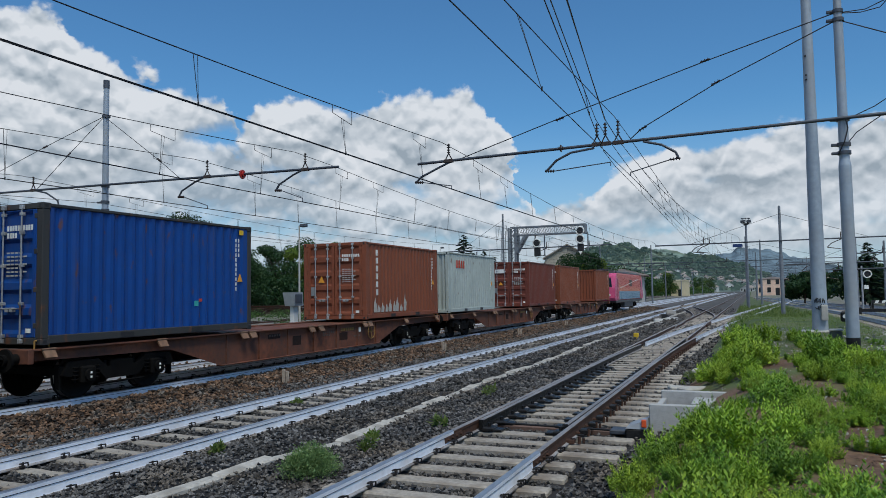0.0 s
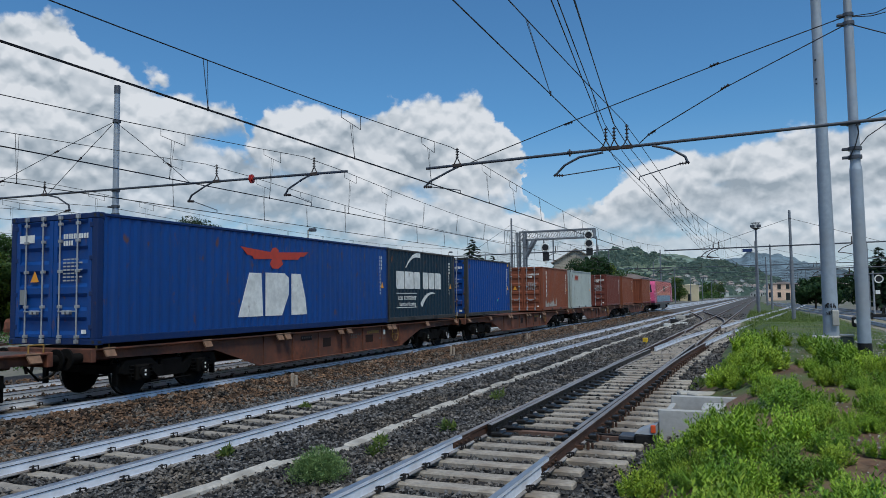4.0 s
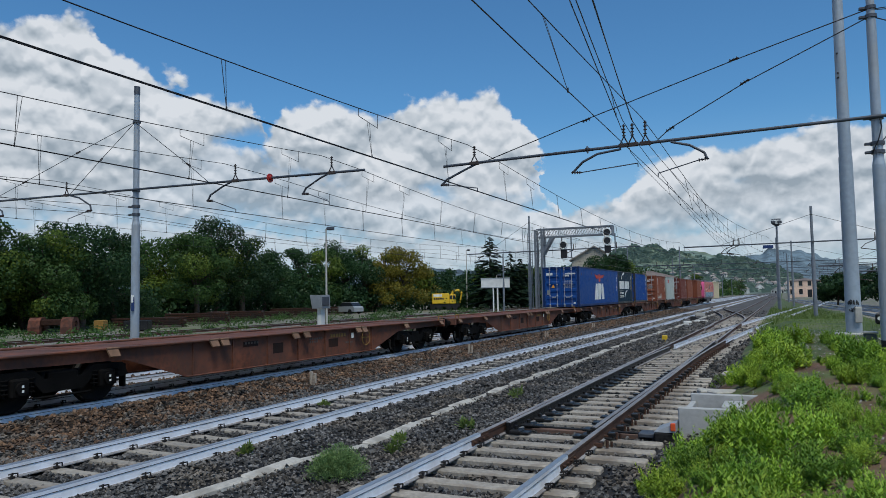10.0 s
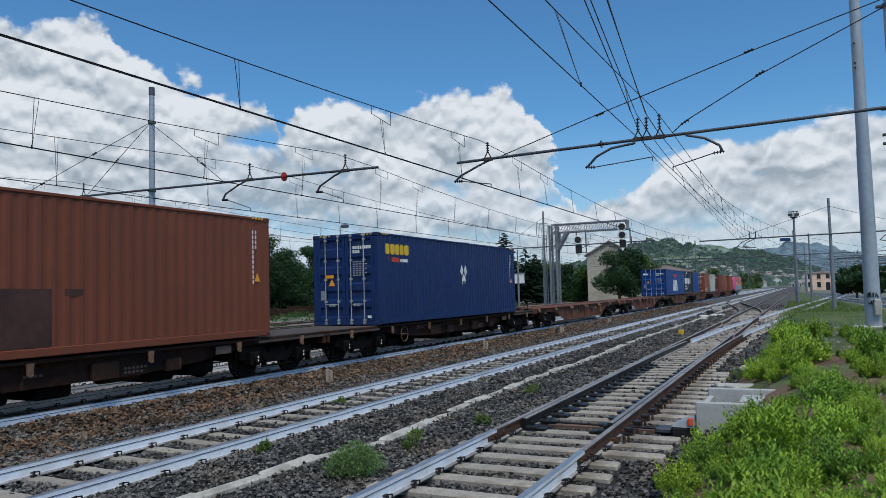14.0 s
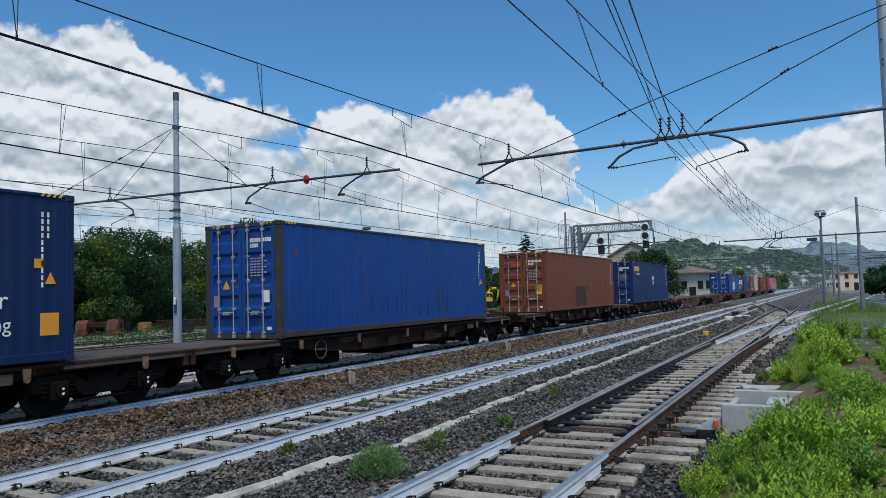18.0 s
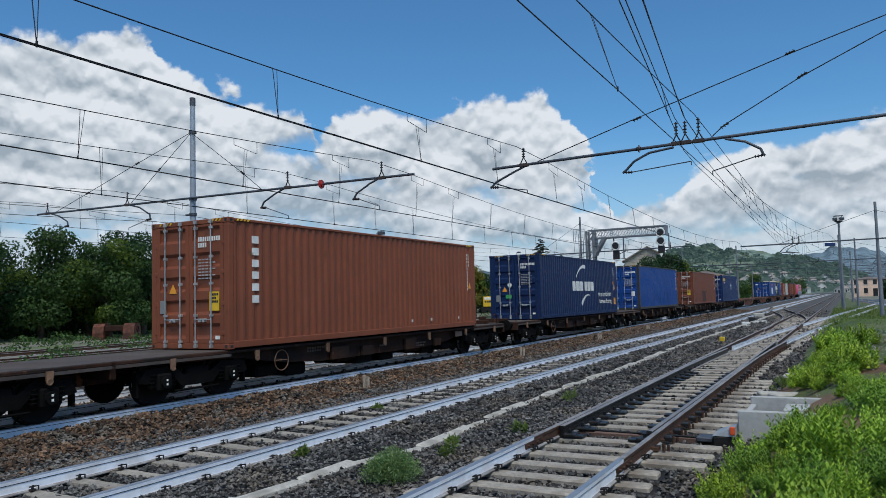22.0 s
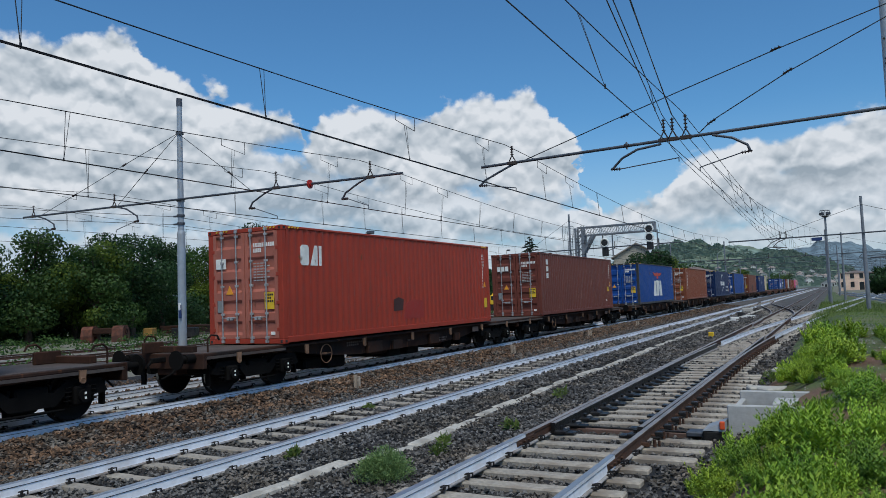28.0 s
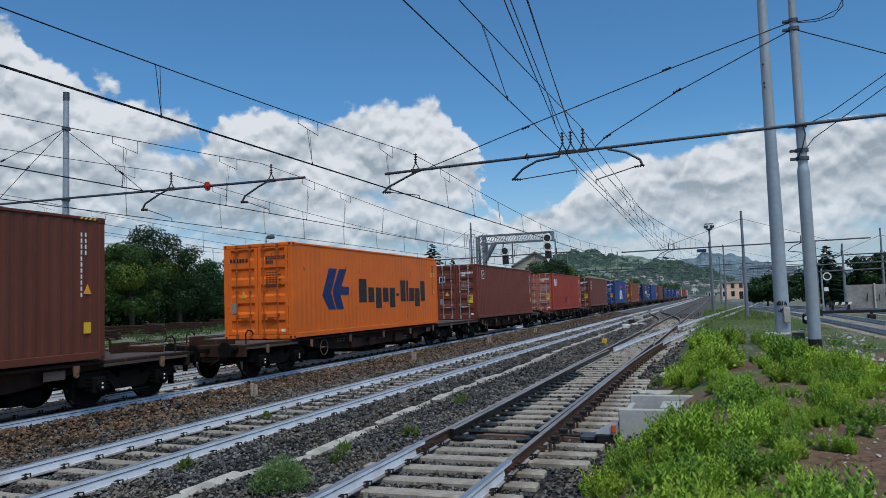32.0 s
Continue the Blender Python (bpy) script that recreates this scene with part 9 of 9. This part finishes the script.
# ---------- the near bank ----------
LEAF_SHRUB = leaf_shader("bright green shrub leaves", (0.095, 0.205, 0.018), (0.37, 0.53, 0.055), 0.12)
LEAF_SHRUB_C = leaf_shader("yellow-green shrub leaves", (0.15, 0.26, 0.022), (0.42, 0.55, 0.06), 0.12)
LEAF_SHRUB_B = leaf_shader("deeper green shrub leaves", (0.065, 0.155, 0.018), (0.26, 0.42, 0.05), 0.12)
LEAF_GRASS = leaf_shader("short green grass", (0.11, 0.185, 0.040), (0.22, 0.27, 0.08), 0.4)
LEAF_DRY = leaf_shader("dry brown litter", (0.12, 0.055, 0.03), (0.24, 0.13, 0.07), 0.2)


def shrub_mesh(seed, stems, height, radius, mat, leaf=0.051):
    """A rounded mound of upright stems, each set all round with lance-shaped leaves."""
    rng = np.random.default_rng(seed)
    out = []
    lumps = [(radius * 0.55 * math.cos(a), radius * 0.55 * math.sin(a), rng.uniform(0.8, 1.15)) for a in rng.uniform(0, 6.283, 4)] + [(0, 0, 1.1)]
    for k in range(stems):
        lx, ly, lh = lumps[k % len(lumps)]
        q = 0.50 * radius * math.sqrt(rng.random())
        a = rng.uniform(0, 6.283)
        bx, by = lx + q * math.cos(a), ly + q * math.sin(a)
        r = min(1.0, math.hypot(bx, by) / radius)
        h = height * lh * (1.0 - 0.42 * r * r) * (1.08 - 0.5 * (q / (0.5 * radius)) ** 2) * rng.uniform(0.8, 1.1)
        lean = np.array([bx, by, 0]) / radius * 0.45 + rng.normal(0, 0.09, 3)
        base = np.array([bx * 0.8, by * 0.8, 0.0])
        n = 26
        for j in range(n):
            f = 0.12 + 0.88 * (j + rng.random()) / n
            p = base + lean * h * f * f + np.array([0, 0, h * f])
            b = j * 2.4 + rng.uniform(-0.5, 0.5)
            up = 0.30 + 1.15 * f * f * rng.uniform(0.6, 1.2)
            d = np.array([math.cos(b), math.sin(b), up]) + lean * 0.5
            d /= np.linalg.norm(d)
            s = np.cross(d, [0, 0, 1]) + rng.normal(0, 0.2, 3)
            s /= np.linalg.norm(s)
            L = leaf * rng.uniform(0.75, 1.25) * (1.2 - 0.5 * f)
            w = L * 0.21
            out += [p, p + d * L * 0.45 + s * w, p + d * L, p + d * L * 0.45 - s * w]
    return quads("shrub", np.array(out), [mat])


BARE = [(1.5, 8.05, 0.85, 0.55), (1.2, 6.6, 0.55, 0.75), (1.3, 5.6, 0.5, 0.7), (0.05, 9.1, 0.16, 0.55), (0.80, 11.2, 0.16, 0.8), (0.95, 9.9, 0.22, 0.4), (-1.05, 14.6, 0.35, 0.9), (1.75, 9.6, 0.35, 0.25)]
PATH_Y, PATH_X = [9.0, 11.2, 13.0, 15.0, 19.0, 23.0, 27.0], [0.95, 0.80, 0.42, 0.36, 0.52, 0.6, 0.75]


def bank(x, y):
    """Where shrubs grow on the bank: 1 in the thick of them, 0 on bare earth."""
    gap = smooth(0.12, 0.2, abs(x - float(np.interp(y, PATH_Y, PATH_X)))) if y > 11.5 else 1.0
    for bx, by, rx, ry in BARE:
        gap *= smooth(0.95, 1.1, math.hypot((x - bx) / (rx + 0.02), (y - by) / (ry + 0.02)))
    n = noise.noise((x * 0.8, y * 0.6, 5.0))
    left = float(np.interp(y, [5, 7, 8.3, 9.6, 10.4, 13.2, 16, 22, 30], [-1.1, -1.45, -1.5, -1.35, -1.0, -0.95, -1.2, -1.0, -0.85]))
    right = float(np.interp(y, [6, 10, 14, 17, 22, 26], [3.6, 3.3, 2.7, 1.75, 1.35, 0.9]))
    edge = smooth(left - 0.10, left + 0.05, x) * (1 - smooth(right - 0.1, right + 0.5, x))
    far = 1 - smooth(23.0, 27.0, y)
    return edge * gap * far * (smooth(-0.42, -0.25, n) if y > 9 else 1.0)


meshes = [shrub_mesh(k, 96, 0.31 + 0.03 * (k % 3), 0.36, (LEAF_SHRUB, LEAF_SHRUB_C, LEAF_SHRUB, LEAF_SHRUB_B)[k % 4]) for k in range(8)]
far_meshes = [shrub_mesh(40 + k, 52, 0.31 + 0.03 * (k % 3), 0.36, (LEAF_SHRUB, LEAF_SHRUB_C, LEAF_SHRUB_B)[k % 3], 0.066) for k in range(5)]
small = [shrub_mesh(20 + k, 16, 0.16, 0.17, LEAF_SHRUB_B if k else LEAF_SHRUB, 0.045) for k in range(3)]
rng = random.Random(12)
placed, tries = [], 0
while len(placed) < 285 and tries < 30000:
    tries += 1
    y = 3.2 + 23.5 * rng.random() ** 1.25
    x = rng.uniform(-1.35, 3.4)
    if rng.random() > bank(x, y):
        continue
    if -1.75 < x < -0.12 and 10.6 < y < 13.3:
        continue
    s = rng.choice((0.55, 0.75, 0.95, 1.15, 1.3)) * (1 + 0.02 * max(0, y - 9))
    if min(bank(x + 0.3 * s, y), bank(x - 0.3 * s, y), bank(x, y + 0.3 * s), bank(x, y - 0.3 * s)) < 0.3:
        continue
    if any((x - a) ** 2 + (y - b_) ** 2 < (0.50 * 0.5 * (s + c)) ** 2 for a, b_, c in placed):
        continue
    placed.append((x, y, s))
    me = rng.choice(meshes if y < 12 else far_meshes)
    ob = new("shrub", me)
    ob.matrix_basis = pose(x, y, ground_z(x, y) - 0.02, rng.uniform(-6, 6), rng.uniform(-6, 6), rng.uniform(0, 360)) @ Matrix.Diagonal((s, s, s * rng.uniform(0.95, 1.2), 1))
    tagged(ob, "low bright green leafy shrub on the earth bank", "shrub", "low shrubs on the bank")
for k in range(26):
    y = rng.uniform(6, 24)
    x = rng.uniform(-1.5, 3.4)
    if -1.75 < x < -0.15 and 10.6 < y < 13.4:
        continue
    ob = new("seedling", rng.choice(small))
    ob.matrix_basis = pose(x, y, ground_z(x, y) - 0.01, 0, 0, rng.uniform(0, 360))
    tagged(ob, "small green seedling on bare earth", "weed", "seedlings on the bank")


def blades(name, n, box, length, mats, label, keep=None, seed=0, width=0.05, up=1.0):
    """Short grass or litter: single thin blades."""
    rg = np.random.default_rng(seed)
    x0, x1, y0, y1 = box
    x = rg.uniform(x0, x1, n)
    y = y0 + (y1 - y0) * rg.random(n) ** 1.4
    if keep is not None:
        ok = np.array([keep(a, b_) > rg.random() for a, b_ in zip(x, y)])
        x, y = x[ok], y[ok]
    n = len(x)
    z = np.array([ground_z(a, b_) for a, b_ in zip(x, y)])
    a = rg.uniform(0, 6.283, n)
    L = length * rg.uniform(0.5, 1.4, n) * (1 + 0.02 * y)
    tilt = rg.uniform(0.2, 1.0, n) * up
    d = np.stack([np.cos(a) * (1.2 - tilt), np.sin(a) * (1.2 - tilt), tilt], -1) * L[:, None]
    s = np.stack([-np.sin(a), np.cos(a), 0 * a], -1) * (width * L)[:, None]
    p = np.stack([x, y, z], -1)
    q = np.stack([p - s, p + s, p + d * 0.6 + s * 0.7, p + d], 1).reshape(-1, 3)
    return tagged(new(name, quads(name, q, mats)), label, "grass", kind="stuff")


blades("bank_grass", 60000, (-1.3, 8.5, 9.0, 50.0), 0.055, [LEAF_GRASS], "short green grass over the bank", keep=lambda x, y: smooth(-1.2, -0.4, x) * (0.10 + 0.9 * smooth(16, 25, y)) * (0.4 if bank(x, y) < 0.3 and y < 22 else 1) * (0.3 if (x > 2.6 and y < 16) else 1), seed=3)
blades("dry_litter", 34000, (-1.0, 3.4, 4.5, 27.0), 0.07, [LEAF_DRY], "brown dry litter on bare earth", keep=lambda x, y: 1 - bank(x, y), seed=4, up=0.12, width=0.06)
blades("strip_grass", 9000, (-1.4, 3.0, 44.0, 95.0), 0.14, [LEAF_GRASS], "grass strip beyond the bank", seed=6)
blades("mast_grass", 3500, (2.6, 9.0, 9.0, 32.0), 0.08, [LEAF_GRASS], "sparse grass beside the yard track", seed=7)
stones("bank_gravel", 9000, (-0.9, 4.2, 4.5, 30.0), 0.026, M_CONCRETE, "pale gravel scattered on the bank", keep=lambda x, y, r: np.array([(1 - bank(a, b_)) * 0.5 + 0.06 * (a > 2.3) for a, b_ in zip(x, y)]) > r, seed=8)
stones("large_rubble", 90, (2.2, 3.8, 14.0, 26.0), 0.09, M_CONCRETE, "pale rubble beside the mast", seed=10)


def bush(x, y, radius, height, n, mat, name, label, seed, leaf=0.05, wide=0.13):
    """Fine leaves along many stems that arch up and out from one root."""
    rg = np.random.default_rng(seed)
    out = []
    stems = max(8, n // 24)
    for k in range(stems):
        a = rg.uniform(0, 6.283)
        reach = radius * math.sqrt(rg.uniform(0.03, 1.0)) * rg.uniform(0.8, 1.2)
        tall = height * (1.05 - 0.62 * (reach / radius) ** 2) * rg.uniform(0.75, 1.2)
        way = np.array([math.cos(a), math.sin(a), 0.0])
        for j in range(max(6, n // stems)):
            f = rg.uniform(0.3, 1.0)
            p = way * reach * f + np.array([0, 0, tall * (1 - (1 - f) ** 1.8)]) + rg.normal(0, 0.02, 3)
            dd = way * 0.5 + np.array([0, 0, 0.7]) + rg.normal(0, 0.55, 3)
            dd /= np.linalg.norm(dd)
            s = np.cross(dd, rg.normal(size=3))
            s /= np.linalg.norm(s)
            L = leaf * rg.uniform(0.6, 1.5)
            out += [p, p + dd * L * 0.5 + s * L * wide, p + dd * L, p + dd * L * 0.5 - s * L * wide]
    ob = new(name, quads(name, np.array(out), [mat]))
    ob.matrix_basis = pose(x, y, ground_z(x, y) - 0.02)
    return tagged(ob, label, "bush", "weeds in the ballast")


bush(-4.98, 7.72, 0.37, 0.34, 13000, leaf_shader("grey-green feathery leaves", (0.10, 0.20, 0.06), (0.30, 0.43, 0.16), 0.2), "feathery_bush", "round feathery green bush growing in the ballast", 1, 0.036, 0.11)
for x, y, r in ((-5.05, 9.3, 0.13), (-4.75, 11.2, 0.12), (-5.3, 9.9, 0.09), (-6.6, 8.0, 0.08), (-5.2, 15.0, 0.15), (-1.35, 17.2, 0.22), (-8.3, 12.4, 0.06)):
    bush(x, y, r, r * 1.3, 130, LEAF_GRASS, "ballast_weed", "small yellow-green weed growing in the ballast", int(100 * r), 0.09)


def point_machine():
    m = tagged(empty("point_machine"), "black point machine with a grey lid and red reflector", "point machine")
    z = ground_z(-1.65, 11.3)
    b = Build()
    b.cbox(-1.78, -1.48, 11.05, 11.50, -0.06, 0.09, 0.02)
    b.part("case", M_IRON, m, "black cast case")
    b = Build()
    b.add([(-1.78, 11.05, 0.092), (-1.48, 11.05, 0.092), (-1.48, 11.50, 0.092), (-1.78, 11.50, 0.092), (-1.74, 11.10, 0.13), (-1.48, 11.08, 0.22), (-1.48, 11.46, 0.22), (-1.74, 11.44, 0.13)],
          [(3, 2, 1, 0), (4, 5, 6, 7), (0, 1, 5, 4), (1, 2, 6, 5), (2, 3, 7, 6), (3, 0, 4, 7)])
    b.part("lid", M_STEEL, m, "sloping grey lid")
    b = Build()
    b.cbox(-1.545, -1.478, 11.02, 11.08, 0.12, 0.23, 0.01)
    b.part("reflector", shader("orange-red reflector", (0.70, 0.10, 0.03), 0.35, vary=0.05), m, "orange-red reflector")
    b = Build()
    b.cbox(-2.02, -1.785, 11.12, 11.42, -0.02, 0.05, 0.015)
    b.part("rod_plate", M_STEEL_DARK, m, "flat rod cover")


point_machine()


def cable_pit():
    c = tagged(empty("cable_pit"), "open pale concrete cable pit sunk in the bank", "cable pit")
    x0, x1, y0, y1, z1 = -1.47, -0.29, 11.32, 13.02, 0.42
    for n_, a in (("wall", (x0, x1, y0, y0 + 0.09)), ("wall", (x0, x1, y1 - 0.09, y1)), ("wall", (x0, x0 + 0.09, y0 + 0.092, y1 - 0.092)), ("wall", (x1 - 0.09, x1, y0 + 0.092, y1 - 0.092))):
        b = Build()
        top = z1 - (0.12 if a[1] - a[0] < 0.2 and a[0] < -1 else 0)
        b.cbox(*a, -0.25, top, 0.015)
        b.part(n_, M_PIT, c, "pale concrete wall")
    b = Build()
    b.box(x0 + 0.09, x1 - 0.09, y0 + 0.09, y1 - 0.09, -0.25, -0.02)
    b.part("floor", M_CONCRETE, c)
    e = tagged(empty("junction_box"), "black junction box under a concrete lid inside the pit", "junction box")
    b = Build()
    b.cbox(-0.90, -0.55, 12.3, 12.85, -0.02, 0.24, 0.02)
    b.part("body", M_IRON, e)
    b = Build()
    b.cbox(-0.95, -0.50, 12.25, 12.9, 0.242, 0.33, 0.02)
    b.part("lid", M_PIT, e, "concrete lid")


for x, y, w, h, mat, lab in ((-6.0, 52.5, 0.5, 0.22, M_WHITE, "white cover plate beside the track"), (-6.15, 57.5, 0.4, 0.35, M_IRON, "black point machine beside the track"), (-5.6, 57.2, 0.9, 0.16, M_WHITE, "white cover plate beside the track"), (-6.6, 67.0, 0.8, 0.3, M_CONCRETE, "pale concrete box beside the track"), (-0.9, 62.0, 2.4, 0.12, M_CONCRETE, "pale concrete slab across the grass")):
    ob = Build().cbox(-w / 2, w / 2, -0.3, 0.3, -0.1, h, 0.03).thing("trackside_box", mat, pose(x, y, ground_z(x, y), 0, 0, 12))
    tagged(ob, lab, "box", "boxes between the tracks")
M_PIT = shader("clean pale concrete", (0.43, 0.43, 0.42), 0.9, vary=0.08, grain=12, stain=1.0, bump=0.2, tint=(0.40, 0.40, 0.39), tint_scale=1.4, tint_amount=0.5)
cable_pit()
for k, (x, y) in enumerate(((-1.25, 16.2), (-1.05, 15.2), (-1.35, 20.0), (-0.9, 18.0))):
    ob = Build().cbox(-0.45, 0.45, -0.13, 0.13, -0.05, 0.06, 0.025).thing("concrete_slab", M_CONCRETE, pose(x, y, ground_z(x, y) + 0.02, 4, 3, 20 + 35 * k))
    tagged(ob, "broken concrete slab at the bank's foot", "slab", "slabs at the bank's foot")

# ---------- the train's run ----------
def run(t):
    """How far the train has come along its track at t seconds."""
    u = t / 10.0
    return -9.92 + 48.26 * u + 7.63 * u ** 2 + 0.793 * u ** 3 - 0.0887 * u ** 4


def motions():
    for ob, s in TRAIN:
        walk(ob, [(k * 0.5, pose(TRACK_C, s + run(k * 0.5), LIFT.get(ob.name, 0.0))) for k in range(65)])
        # each wheelset rolls on the rails under its wagon
        for bogie in ob.children:
            for wheel in bogie.children:
                if wheel.name.startswith("wheelset"):
                    roll(wheel)


def roll(wheel):
    y = wheel.location.y
    t, rows = 0.0, []
    while t < 32.0:
        rows.append((t, pose(0, y, 0.63, -math.degrees((run(t) - run(0)) / 0.457) % 360)))
        t += 1.2 / ((run(t + 0.1) - run(t)) * 10 / 0.457)
        t = math.floor(t * FPS) / FPS if math.floor(t * FPS) / FPS > rows[-1][0] else rows[-1][0] + 1 / FPS
    rows.append((32.0, pose(0, y, 0.63, -math.degrees((run(32.0) - run(0)) / 0.457) % 360)))
    walk(wheel, rows)


motions()
